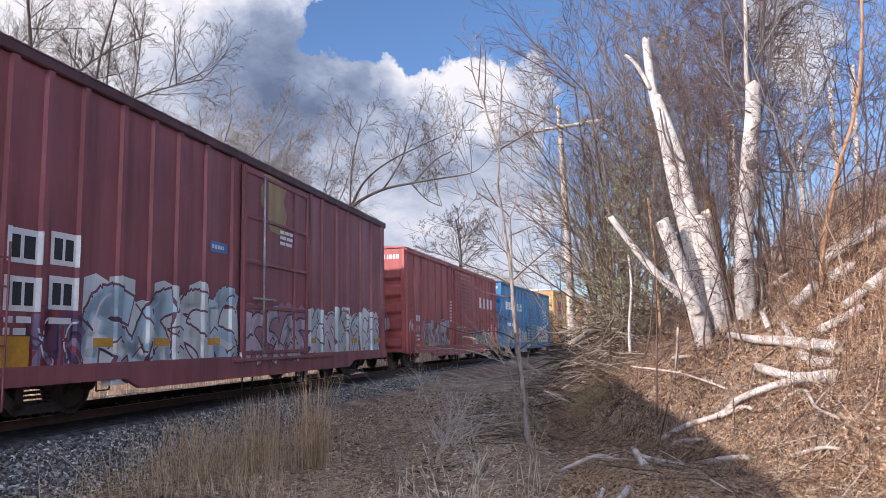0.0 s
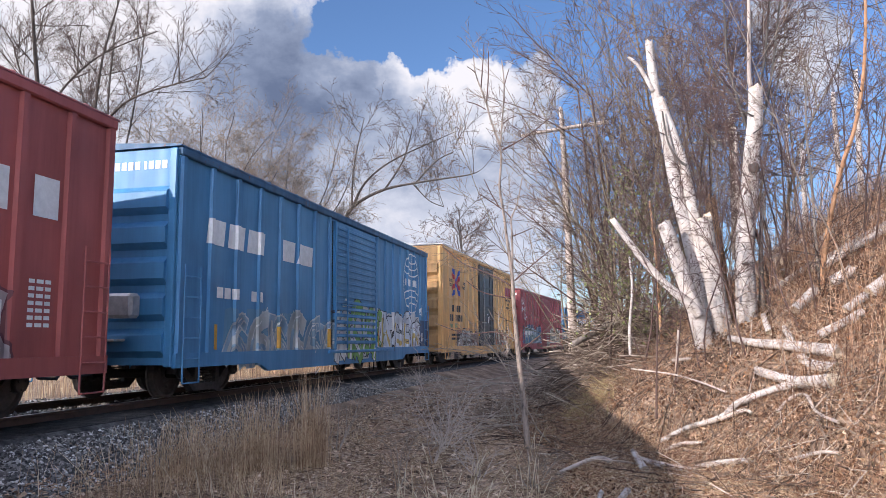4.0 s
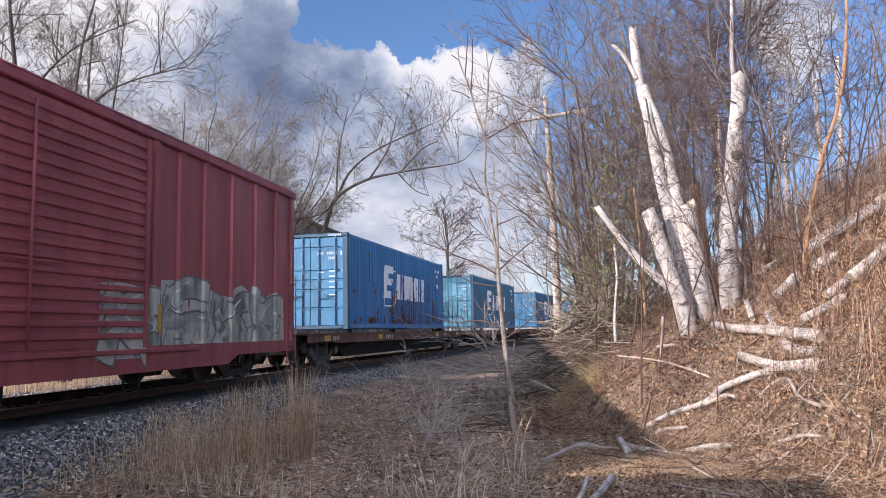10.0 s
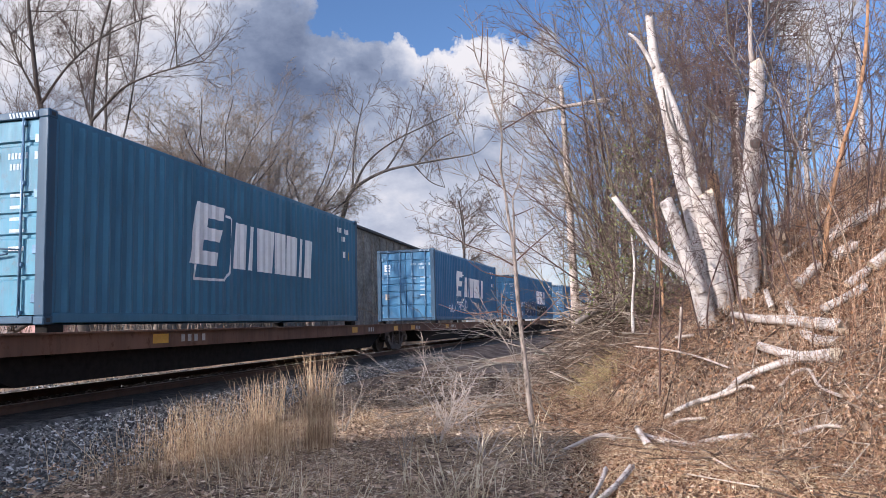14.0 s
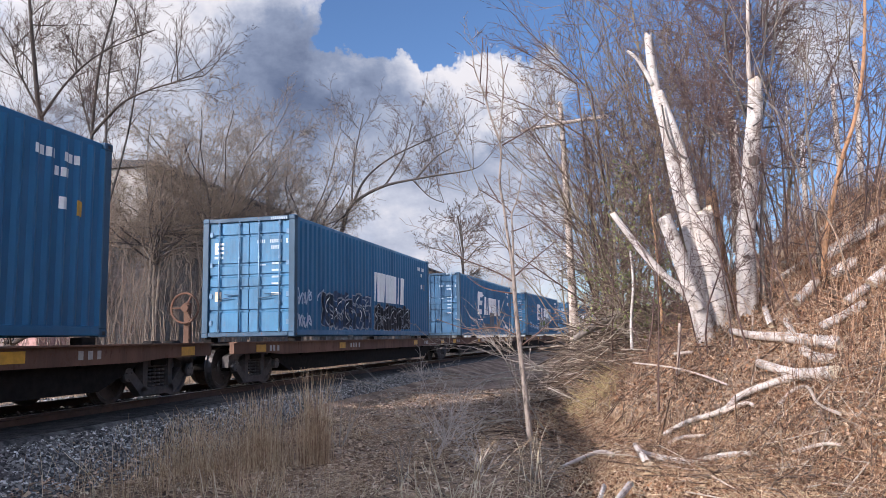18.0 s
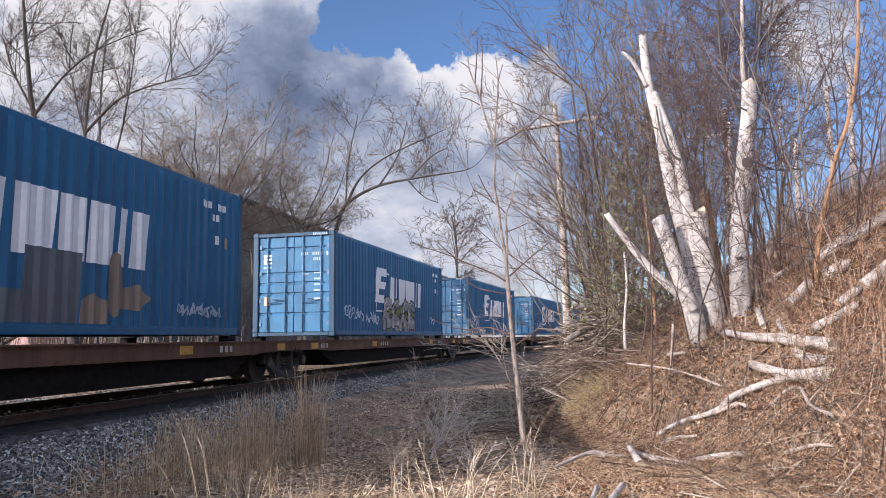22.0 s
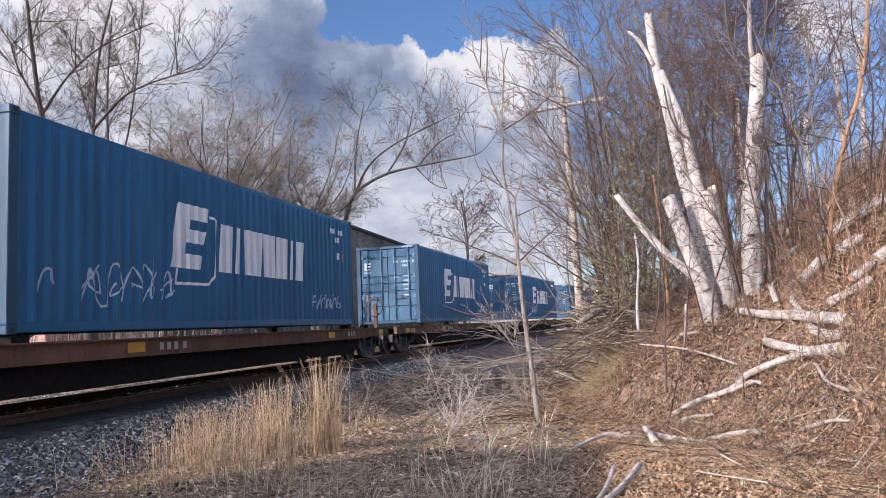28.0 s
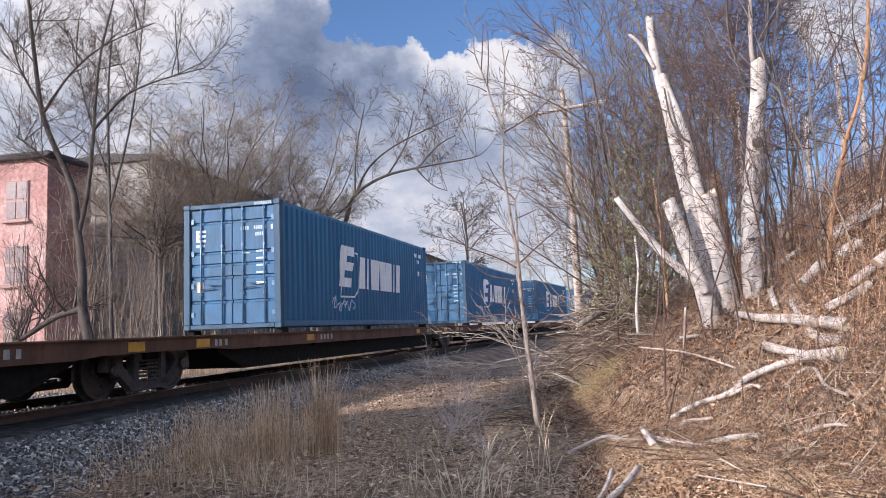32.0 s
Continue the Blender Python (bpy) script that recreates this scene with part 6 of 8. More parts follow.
orange = thing("pine_sapling", "thin crooked tree with orange-brown bark", "tree")
_, f = stems_along(through_points(10.2, [(-0.2703, -0.02), (-0.2703, 0.0174), (-0.2704, 0.0589), (-0.275, 0.1006), (-0.2823, 0.1354), (-0.2927, 0.1774), (-0.3052, 0.2195), (-0.3209, 0.2615), (-0.334, 0.3185), (-0.3421, 0.3841), (-0.3464, 0.4587)]), 0.040, 0.017, "trunk", M_ORANGEBARK, orange, 9, "flaking orange-brown trunk", 0.06, 11)
wood = [Wood(), Wood()]
for k in range(16):
    q = f[rng.randrange(8, len(f))]
    a = rng.uniform(0, 6.28)
    limb(rng, q, (math.cos(a), math.sin(a), 0.4), rng.uniform(0.6, 1.5), 0.008, 1, wood, plan(levels=3, kids=(7, 6, 3), thin=0.0028, step=(0.25, 0.2, 0.2)))
part("branchwork", wood[1].mesh("branchwork", M_TWIG_DARK, 4), None, orange)

snag = thing("dead_snag", "pale dead trunk broken off, with a hanging broken limb", "tree")
stems_along(through_points(17, [(0.034, -0.05), (0.0347, 0.0286), (0.0375, 0.17), (0.0400, 0.26), (0.0418, 0.3146)]), 0.12, 0.045, "trunk", M_PALEBARK, snag, 9, "pale trunk", 0.08, 12)
stems_along(through_points(16.8, [(0.0965, 0.2785), (0.04, 0.285), (-0.0205, 0.2896)]), 0.035, 0.05, "limb", M_PALEBARK, snag, 7, "broken limb lodged across", 0.06, 13)

snag = thing("dead_snag", "pale dead trunk behind the birches with a crosswise limb", "tree")
stems_along(through_points(19, [(-0.172, 0.10), (-0.1729, 0.1659), (-0.1758, 0.2844)]), 0.10, 0.075, "trunk", M_PALEBARK, snag, 8, "", 0.06, 21)
stems_along(through_points(18.85, [(-0.1255, 0.2542), (-0.155, 0.2552), (-0.1899, 0.2557)]), 0.03, 0.045, "limb", M_PALEBARK, snag, 7, "crosswise pale limb", 0.06, 22)
for x, ks, r, mat in ((12.2, [(-0.0375, -0.02), (-0.0382, 0.0192), (-0.043, 0.065), (-0.041, 0.107)], 0.028, M_BIRCH), (13.0, [(-0.077, -0.01), (-0.0761, 0.0325), (-0.0745, 0.10), (-0.0695, 0.1798)], 0.03, M_BROWNWOOD)):
    t = thing("dead_sapling", "slim dead stem standing before the thicket", "tree")
    stems_along(through_points(x, ks), r, r * 0.6, "trunk", mat, t, 8, "", 0.07, 23)
for i, (x, k0, k1, r) in enumerate(((15.5, (-0.256, 0.10), (-0.2582, 0.2435), 0.075), (17, (-0.2990, 0.16), (-0.2988, 0.3092), 0.08), (16.2, (-0.322, 0.16), (-0.3267, 0.3357), 0.085), (14.5, (-0.176, 0.05), (-0.180, 0.27), 0.06), (18, (-0.238, 0.14), (-0.243, 0.30), 0.045))):
    t = thing("birch_snag", "slim pale birch stem without a crown on the bank", "tree", "slim birches on the bank")
    a, b = at_depth(x, *k0), at_depth(x, *k1)
    foot = (a[0], a[1], ground_z(a[0], a[1]) - 0.2)
    stems_along([foot, a, b], r, r * 0.55, "trunk", M_PALEBARK if i % 2 else M_BIRCH, t, 8, "", 0.06, 20 + i)

# ---- the young tree beside the path ----
sap = thing("young_tree", "slender mottled grey leafless young tree beside the path", "tree")
rng = random.Random(31)
wood = [Wood(), Wood()]
TWIGS = plan(levels=1, kids=(2, 2), thin=0.0024, step=(0.1, 0.1, 0.1), wobble=0.07, up=(0.03, 0.04), start=(0.2, 0.2), spread=(0.6, 0.6), ratio=(0.45, 0.5))


def young_stem(kind, places, w0, w1, twigs):
    """A stem of the young tree from its foot to its tip, with a few short side twigs."""
    f = trunk_of(sap, 7.6, places[::-1], w1, w0, kind, M_SAPBARK if w0 > 4 else M_BIRCHTWIG, "", 14 + len(sap.children), 9, 0.06, 0.5 if kind == "trunk" else 0.9)
    for k in range(twigs):
        j = rng.randrange(len(f) // 2, len(f) - 1)
        limb(rng, f[j], (rng.gauss(0, 0.4), rng.choice((-1, 1)) * rng.uniform(0.4, 1), rng.uniform(0.4, 1.2)), rng.uniform(0.10, 0.32), 0.004, 0, wood, TWIGS)


young_stem('trunk', [(0.0962, -0.1379), (0.1000, -0.0875), (0.1052, -0.0289), (0.1103, 0.0396), (0.1117, 0.0750), (0.1140, 0.1047), (0.1185, 0.1379), (0.1223, 0.1744), (0.1270, 0.2082), (0.1241, 0.2474), (0.1249, 0.2664), (0.1207, 0.3124), (0.1182, 0.3533), (0.1210, 0.3885)], 13, 2.0, 0)
young_stem('limb', [(0.1242, 0.2632), (0.1318, 0.2852), (0.1389, 0.3082), (0.1432, 0.3271), (0.1507, 0.3496), (0.1583, 0.3731), (0.1606, 0.3988)], 5, 1.8, 2)
young_stem('limb', [(0.1432, 0.3271), (0.1400, 0.3682), (0.1393, 0.4034)], 2.6, 1.5, 1)
young_stem('limb', [(0.1507, 0.3496), (0.1476, 0.3853), (0.1454, 0.4163)], 2.6, 1.5, 1)
young_stem('limb', [(0.1583, 0.3731), (0.1638, 0.3785), (0.1701, 0.3832)], 2, 1.3, 1)
young_stem('limb', [(0.1442, 0.3191), (0.1575, 0.3274), (0.1710, 0.3325)], 2.2, 1.3, 1)
young_stem('limb', [(0.1211, 0.2972), (0.1123, 0.3038), (0.1014, 0.3069)], 2, 1.2, 1)
young_stem('limb', [(0.1227, 0.2599), (0.0866, 0.2788), (0.0562, 0.3019)], 3, 1.4, 2)
young_stem('limb', [(0.1183, 0.3501), (0.1140, 0.3659), (0.1107, 0.3754)], 2, 1.2, 1)
young_stem('limb', [(0.1130, 0.0804), (0.1115, 0.1138), (0.1115, 0.1437), (0.1118, 0.1646), (0.1036, 0.1851), (0.0958, 0.2213)], 5, 1.6, 2)
young_stem('limb', [(0.1118, 0.1646), (0.1223, 0.1767), (0.1567, 0.2019)], 2.6, 1.4, 1)
young_stem('limb', [(0.1108, 0.1406), (0.0970, 0.1454), (0.0840, 0.1510)], 2.4, 1.4, 1)
young_stem('limb', [(0.1283, 0.1817), (0.1388, 0.2002), (0.1485, 0.2212)], 2.4, 1.4, 1)
young_stem('limb', [(0.1140, 0.0736), (0.1305, 0.0839), (0.1510, 0.0937), (0.1810, 0.1070), (0.2082, 0.1314)], 3.6, 1.4, 2)
young_stem('limb', [(0.1144, 0.0570), (0.1515, 0.0655), (0.1752, 0.0822)], 2.6, 1.3, 1)
young_stem('limb', [(0.1093, 0.0803), (0.0854, 0.1007), (0.0525, 0.1261)], 3, 1.4, 1)
young_stem('limb', [(0.1090, 0.0007), (0.1366, 0.0123), (0.1749, 0.0106), (0.2174, 0.0250)], 3, 1.3, 1)
young_stem('limb', [(0.1071, -0.0141), (0.0768, 0.0077), (0.0540, 0.0295)], 2.6, 1.3, 1)
part("branchwork", wood[1].mesh("branchwork", M_BIRCHTWIG, 4), None, sap)

# ---- thicket of tall bare shrubs behind the birches ----
THICK = plan(levels=3, kids=(11, 6, 4), start=(0.12, 0.12, 0.1), thin=0.0045, wobble=0.08, step=(0.6, 0.34, 0.24, 0.2), ratio=(0.36, 0.5, 0.52), spread=(0.75, 0.68, 0.62), up=(0.015, 0.035, 0.02, 0.0), taper=0.16)
spots = ((14.6, -0.030, 7.0), (15.4, -0.085, 8.0), (16.4, -0.012, 7.6), (17.5, -0.125, 9.0), (18.5, -0.055, 9.5), (20.5, -0.09, 10.0), (21.5, 0.012, 8.0), (17.2, -0.215, 6.6), (14.0, -0.058, 6.0), (19.5, -0.035, 9.0), (16.0, -0.105, 8.6))
for i, (x, k, h) in enumerate(spots):
    rng = random.Random(100 + i)
    stems = [((rng.uniform(-0.6, 0.6), rng.uniform(-0.6, 0.6), -0.2), (rng.uniform(-0.12, 0.12), rng.uniform(-0.2, 0.26), 1), h * rng.uniform(0.6, 1.08), rng.uniform(0.018, 0.042)) for _ in range(4)]
    bare_tree("thicket_shrub", "tall leafless olive-brown multi-stemmed shrub", stems, THICK, M_THICKET, M_THICKTWIG if i % 4 else M_TWIG_DARK, 200 + i, (x, k * x, ground_z(x, k * x)), category="shrub", group="thicket behind the birches")
# long lateral branches reaching over the path
for i, (x, k, z, ky) in enumerate(((15.0, 0.0, 2.2, 0.55), (15.5, -0.01, 3.4, 0.7), (14.5, 0.0, 1.3, 0.6), (16.0, -0.015, 4.6, 0.6), (15.0, -0.02, 5.4, 0.5), (16.5, 0.0, 6.2, 0.6))):
    t = thing("arching_branch", "long dark branch arching out of the thicket", "branch", "arching branches of the thicket")
    r = random.Random(640 + i)
    w = [Wood()]
    limb(r, (x, k * x, ground_z(x, k * x)), (r.uniform(-0.1, 0.1), 0.04, 1), z, 0.022, 9, [Wood()], THICK)
    w[0].line([Vector((x, k * x, ground_z(x, k * x))), Vector((x, k * x + 0.1, ground_z(x, k * x) + z * 0.6)), Vector((x - 0.1, k * x + 0.3, ground_z(x, k * x) + z))], 0.026, 0.018)
    limb(r, (x - 0.1, k * x + 0.3, ground_z(x, k * x) + z), (r.uniform(-0.3, 0.1), ky, 0.55), r.uniform(2.0, 2.8), 0.017, 0, w, plan(levels=2, kids=(10, 6), start=(0.15, 0.15), thin=0.0032, step=(0.25, 0.2, 0.16), wobble=0.06, up=(-0.03, 0.04, 0.02), ratio=(0.42, 0.5), spread=(0.6, 0.6), taper=0.25))
    part("branch", w[0].mesh("branch", M_BIRCHTWIG, 4), None, t)
# slender dark shrubs standing among the birches
FRONT = plan(levels=3, kids=(8, 6, 4), start=(0.25, 0.15, 0.1), thin=0.0026, wobble=0.08, step=(0.4, 0.3, 0.2, 0.16), ratio=(0.4, 0.55, 0.55), spread=(0.7, 0.75, 0.7), up=(0.03, 0.03, 0.01), taper=0.2)
for i, (x, k, h) in enumerate(((12.6, -0.145, 4.0), (12.2, -0.215, 4.4), (11.8, -0.235, 4.6), (9.8, -0.255, 2.6), (12.2, -0.175, 5.2), (12.0, -0.06, 4.2), (12.8, -0.02, 4.0), (11.2, -0.30, 4.0), (10.6, -0.335, 3.6), (10.2, -0.128, 3.0), (10.0, -0.172, 2.8), (10.3, -0.214, 3.2), (9.9, -0.078, 2.4))):
    rng = random.Random(150 + i)
    stems = [((rng.uniform(-0.15, 0.15), rng.uniform(-0.15, 0.15), -0.1), (rng.uniform(-0.15, 0.15), rng.uniform(-0.2, 0.2), 1), h * rng.uniform(0.75, 1.05), rng.uniform(0.010, 0.018)) for _ in range(2)]
    bare_tree("slender_shrub", "slender leafless shrub with dark red-brown twigs", stems, FRONT, M_BIRCHTWIG, M_BIRCHTWIG, 250 + i, (x, k * x, ground_z(x, k * x)), category="shrub", group="shrubs among the birches")

# thin saplings on the bank
THIN = plan(levels=2, kids=(7, 5), start=(0.35, 0.2), thin=0.003, wobble=0.09, step=(0.4, 0.3, 0.25), ratio=(0.35, 0.5), spread=(0.7, 0.7), up=(0.02, 0.07, 0.04), taper=0.25)
rng = random.Random(5)
for i in range(38):
    x = rng.uniform(9.5, 21)
    k = -rng.uniform(0.17, 0.46) if i % 4 else -rng.uniform(0.02, 0.17)
    if x < 12 and k > -0.23:
        x += 4
    y = k * x
    h = rng.uniform(1.8, 5.0)
    bare_tree("bank_sapling", "thin leafless sapling on the bank", [((0, 0, -0.15), (rng.uniform(-0.12, 0.12), rng.uniform(-0.12, 0.12), 1), h, rng.uniform(0.010, 0.024))], THIN, M_TWIG if i % 2 else M_GREYBARK, M_TWIG if i % 3 else M_TWIG_DARK, 300 + i,
              (x, y, ground_z(x, y)), category="sapling", group="saplings on the bank")

# evergreen shrub low in the thicket
rng = random.Random(8)
green = thing("evergreen_shrub", "small dull green evergreen shrub among the bare stems", "shrub")
green.location = (13.4, -0.66, ground_z(13.4, -0.66))
wood = [Wood()]
for k in range(75):
    a, z = rng.uniform(0, 6.28), rng.uniform(0.2, 3.4)
    limb(rng, (0, 0, z), (math.cos(a), math.sin(a), 0.35), (3.7 - z) * 0.3 + 0.15, 0.01, 0, wood, plan(levels=1, kids=(6,), step=(0.12, 0.1)))
part("stem", wood[0].mesh("stem", M_TWIG, 3), None, green)
part("foliage", chips([s[1] + Vector((rng.gauss(0, .05), rng.gauss(0, .05), rng.gauss(0, .05))) for s in wood[0].seg for _ in range(1)], 0.03, 0.08, M_EVERGREEN, 4), None, green, "dull green needles")

# ---- trees beyond the track ----
rng = random.Random(12)
FAR = plan(levels=4, kids=(7, 6, 4, 3), start=(0.2, 0.15, 0.2, 0.2), thin=0.0040, step=(0.8, 0.45, 0.3, 0.25), wobble=0.095, ratio=(0.6, 0.62, 0.62, 0.6), spread=(0.62, 0.6, 0.62, 0.62), up=(0.02, 0.04, 0.03, 0.01))


def tree_along(name, label, x, stems, group, twig, seed, p_, n, reach, buds=0, start=4, bark_=None, sky_up=(0.15, 1.1), side=0.8):
    """A tree whose main limbs run through given places, with branches and twigs grown from them. stems: (places, radii)."""
    t = thing(name, label, "tree", group)
    r = random.Random(seed)
    wood = [Wood(), Wood(), Wood()]
    for k, (places, r0, r1) in enumerate(stems):
        _, f = stems_along(through_points(x, places), r0, r1, "trunk" if k == 0 else "limb", bark_ or M_GREYLIMB, t, 9, "", 0.05, seed + k, 0.75)
        for j in range(n):
            i = r.randrange(start if k == 0 else 2, len(f))
            limb(r, f[i], (r.uniform(-side, side), r.uniform(-side, side), r.uniform(*sky_up)), r.uniform(*reach), max(r1, 0.03) * r.uniform(0.4, 0.75), 1, wood, p_)
    part("branchwork", wood[1].mesh("branchwork", bark_ or M_GREYLIMB, 4), None, t)
    part("crown", wood[2].mesh("crown", twig, 3), None, t, "crown of fine bare twigs")
    if buds:
        ends = [s[1] for s in wood[2].seg]
        part("bud_haze", chips([ends[r.randrange(len(ends))] for _ in range(buds)], 0.018, 0.04, M_BUD, seed, r), None, t, "haze of yellowish spring buds")
    return t


tree_along("roadside_tree", "large dark leafless tree with spreading limbs", 20, [([(0.758, -0.065), (0.7636, -0.0093), (0.7766, 0.0459), (0.7783, 0.1059), (0.7879, 0.1723), (0.7997, 0.2381), (0.8506, 0.3472), (0.8713, 0.46), (0.8806, 0.5269), (0.8918, 0.6143)], 0.20, 0.035),
           ([(0.7856, 0.1582), (0.7698, 0.2272), (0.7614, 0.3121), (0.7577, 0.3746), (0.7491, 0.4464), (0.7304, 0.5177), (0.7163, 0.5715)], 0.075, 0.02), ([(0.7616, 0.3211), (0.7133, 0.3658), (0.6747, 0.3825), (0.6269, 0.3927), (0.5705, 0.4001)], 0.05, 0.015), ([(0.7766, 0.0459), (0.8231, 0.0348), (0.8619, 0.0146), (0.9011, -0.0057)], 0.12, 0.07),
           ([(0.7997, 0.2381), (0.8515, 0.2867), (0.9043, 0.3274)], 0.05, 0.02), ([(0.8529, 0.3565), (0.8036, 0.4157), (0.7442, 0.455), (0.6563, 0.4812)], 0.05, 0.015), ([(0.8552, 0.3659), (0.8966, 0.4347), (0.9139, 0.4836)], 0.045, 0.02)], "roadside trees", M_TWIG_DARK, 41, FAR, 14, (0.9, 2.4), start=22, bark_=M_DARKBARK)
tree_along("roadside_tree", "slim leafless tree with upswept limbs", 24, [([(0.725, -0.055), (0.73, 0.15), (0.735, 0.30), (0.735, 0.40), (0.728, 0.50)], 0.08, 0.025), ([(0.731, 0.20), (0.70, 0.31), (0.685, 0.40), (0.678, 0.47)], 0.05, 0.018), ([(0.733, 0.24), (0.765, 0.33), (0.79, 0.42)], 0.05, 0.018)], "roadside trees", M_TWIG_DARK, 42, FAR, 13, (0.9, 2.2), 500, start=9, sky_up=(0.3, 1.3), side=0.6)
VASE = plan(levels=4, kids=(9, 9, 6, 4), start=(0.25, 0.25, 0.15, 0.1), thin=0.0085, step=(0.8, 0.55, 0.35, 0.3), wobble=0.105, ratio=(0.42, 0.45, 0.58, 0.6), spread=(0.6, 0.68, 0.78, 0.8), up=(0.03, 0.012, 0.0, -0.02))


def vase_tree(label, x, ky, fork, top, half, seed, n=13):
    """A tree whose limbs fan out from one fork into a rounded crown."""
    y = ky * x
    t = thing("budding_tree", label, "tree", "trees beyond the track")
    t.location = (x, y, 0.3)
    r = random.Random(seed)
    wood = [Wood(), Wood(), Wood()]
    for k in range(3):
        limb(r, (r.uniform(-0.3, 0.3), r.uniform(-0.3, 0.3), -0.3), (r.gauss(0, 0.05), r.gauss(0, 0.05), 1), fork, 0.13, 0, wood[:1], plan(levels=0, wobble=0.03, step=(0.8,)))
    for k in range(n):
        a, lie = 2.4 * k, math.radians(8 + 78 * ((k + 0.5) / n) ** 0.7)
        way = Vector((math.cos(a) * math.sin(lie), math.sin(a) * math.sin(lie), math.cos(lie)))
        reach = 1 / math.sqrt((math.sin(lie) / half) ** 2 + (math.cos(lie) / (top - fork)) ** 2)
        limb(r, (r.uniform(-0.2, 0.2), r.uniform(-0.2, 0.2), fork - 1.5 * r.random()), way, reach * r.uniform(0.85, 1.0), 0.048, 1, wood, VASE)
    part("trunk", wood[0].mesh("trunk", M_GREYBARK, 8), None, t)
    part("branchwork", wood[1].mesh("branchwork", M_GREYLIMB, 5), None, t)
    part("crown", wood[2].mesh("crown", M_TWIG_GREY, 3), None, t, "rounded crown of fine grey-brown twigs")
    ends = [s[1] for s in wood[2].seg]
    part("bud_haze", chips([ends[r.randrange(len(ends))] for _ in range(8000)], 0.018, 0.04, M_BUD, seed, r), None, t, "haze of yellowish spring buds")


vase_tree("wide rounded tree with a haze of spring buds", 34, 0.552, 6.6, 15.2, 5.2, 71, 28)
vase_tree("rounded tree with a haze of spring buds", 40, 0.404, 7.6, 16.6, 3.8, 72, 17)
vase_tree("tall rounded tree with a haze of spring buds", 42, 0.47, 8.0, 18.4, 4.2, 73, 17)
vase_tree("broad rounded budding tree before the warehouse", 32, 0.645, 6.3, 13.2, 4.4, 74, 24)
tree_along("leaning_tree", "dark tree leaning over the line with long bare limbs", 42, [([(0.385, -0.03), (0.372, 0.08), (0.3518, 0.1563), (0.3371, 0.1894), (0.2935, 0.2126), (0.2361, 0.2216), (0.1697, 0.2281), (0.150, 0.236)], 0.22, 0.015),
           ([(0.3371, 0.1894), (0.318, 0.225), (0.2812, 0.253), (0.2235, 0.2768), (0.1846, 0.2913)], 0.10, 0.015), ([(0.338, 0.188), (0.335, 0.25), (0.3202, 0.3192)], 0.07, 0.025), ([(0.29, 0.213), (0.262, 0.255), (0.248, 0.305)], 0.07, 0.025), ([(0.245, 0.22), (0.215, 0.25), (0.19, 0.262)], 0.06, 0.025), ([(0.25, 0.221), (0.226, 0.195), (0.205, 0.185)], 0.05, 0.02)],
           "trees beyond the track", M_TWIG_DARK, 44, plan(levels=3, kids=(7, 6, 5), thin=0.0080, step=(0.6, 0.5, 0.4, 0.35), wobble=0.12, up=(0.03, 0.04, 0.02, 0.0), start=(0.15, 0.15, 0.1), ratio=(0.5, 0.5, 0.5)), 9, (1.5, 3.6), start=18, sky_up=(0.2, 1.3), side=0.7)
bare_tree("small_tree", "small dark leafless tree far down the line", [((0, 0, -0.3), (0, 0.0, 1), 11.6, 0.17)], plan(levels=4, kids=(14, 8, 6, 3), start=(0.42, 0.15, 0.1, 0.1), thin=0.0115, step=(0.9, 0.6, 0.5, 0.4), wobble=0.09, ratio=(0.40, 0.5, 0.5, 0.5), spread=(1.0, 0.75, 0.75, 0.7), up=(0.01, 0.015, 0.0, 0.0)), M_GREYLIMB, M_TWIG_DARK, 43, (60, 0.190 * 60, 0.2))
# far woods closing the line
far_wood = Wood()
rng = random.Random(21)
for k in range(115):
    x = rng.uniform(60, 110)
    ky = rng.uniform(-0.07, 0.30)
    if track_y(x) - 4 < ky * x < track_y(x) + 5:
        continue
    limb(rng, (x, ky * x, 0), (rng.uniform(-.1, .1), rng.uniform(-.15, .15), 1), rng.uniform(4, 8.5) * x / 80, 0.07, 0, [far_wood], plan(levels=2, kids=(9, 7), thin=0.014, step=(1.2, 0.8, 0.6), start=(0.2, 0.1), ratio=(0.5, 0.5)))
tagged(new("far_woods", far_wood.mesh("far_woods", M_TWIG, 3)), "distant bare grey woods", "woods", kind="stuff")
# saplings behind the track in front of the buildings
scrub = Wood()
for k in range(300):
    x = rng.uniform(22, 52)
    y = rng.uniform(17, 23.5)
    limb(rng, (x, y, 0.1), (rng.uniform(-.15, .15), rng.uniform(-.15, .15), 1), rng.uniform(2.0, 7.5), rng.uniform(0.012, 0.03), 0, [scrub], plan(levels=2, kids=(3, 3), thin=0.006, step=(0.7, 0.5, 0.4), start=(0.3, 0.2), ratio=(0.35, 0.5), spread=(0.45, 0.6), wobble=0.07))
tagged(new("scrub", scrub.mesh("scrub", M_TWIG, 3)), "dense bare grey scrub beyond the track", "scrub", kind="stuff")

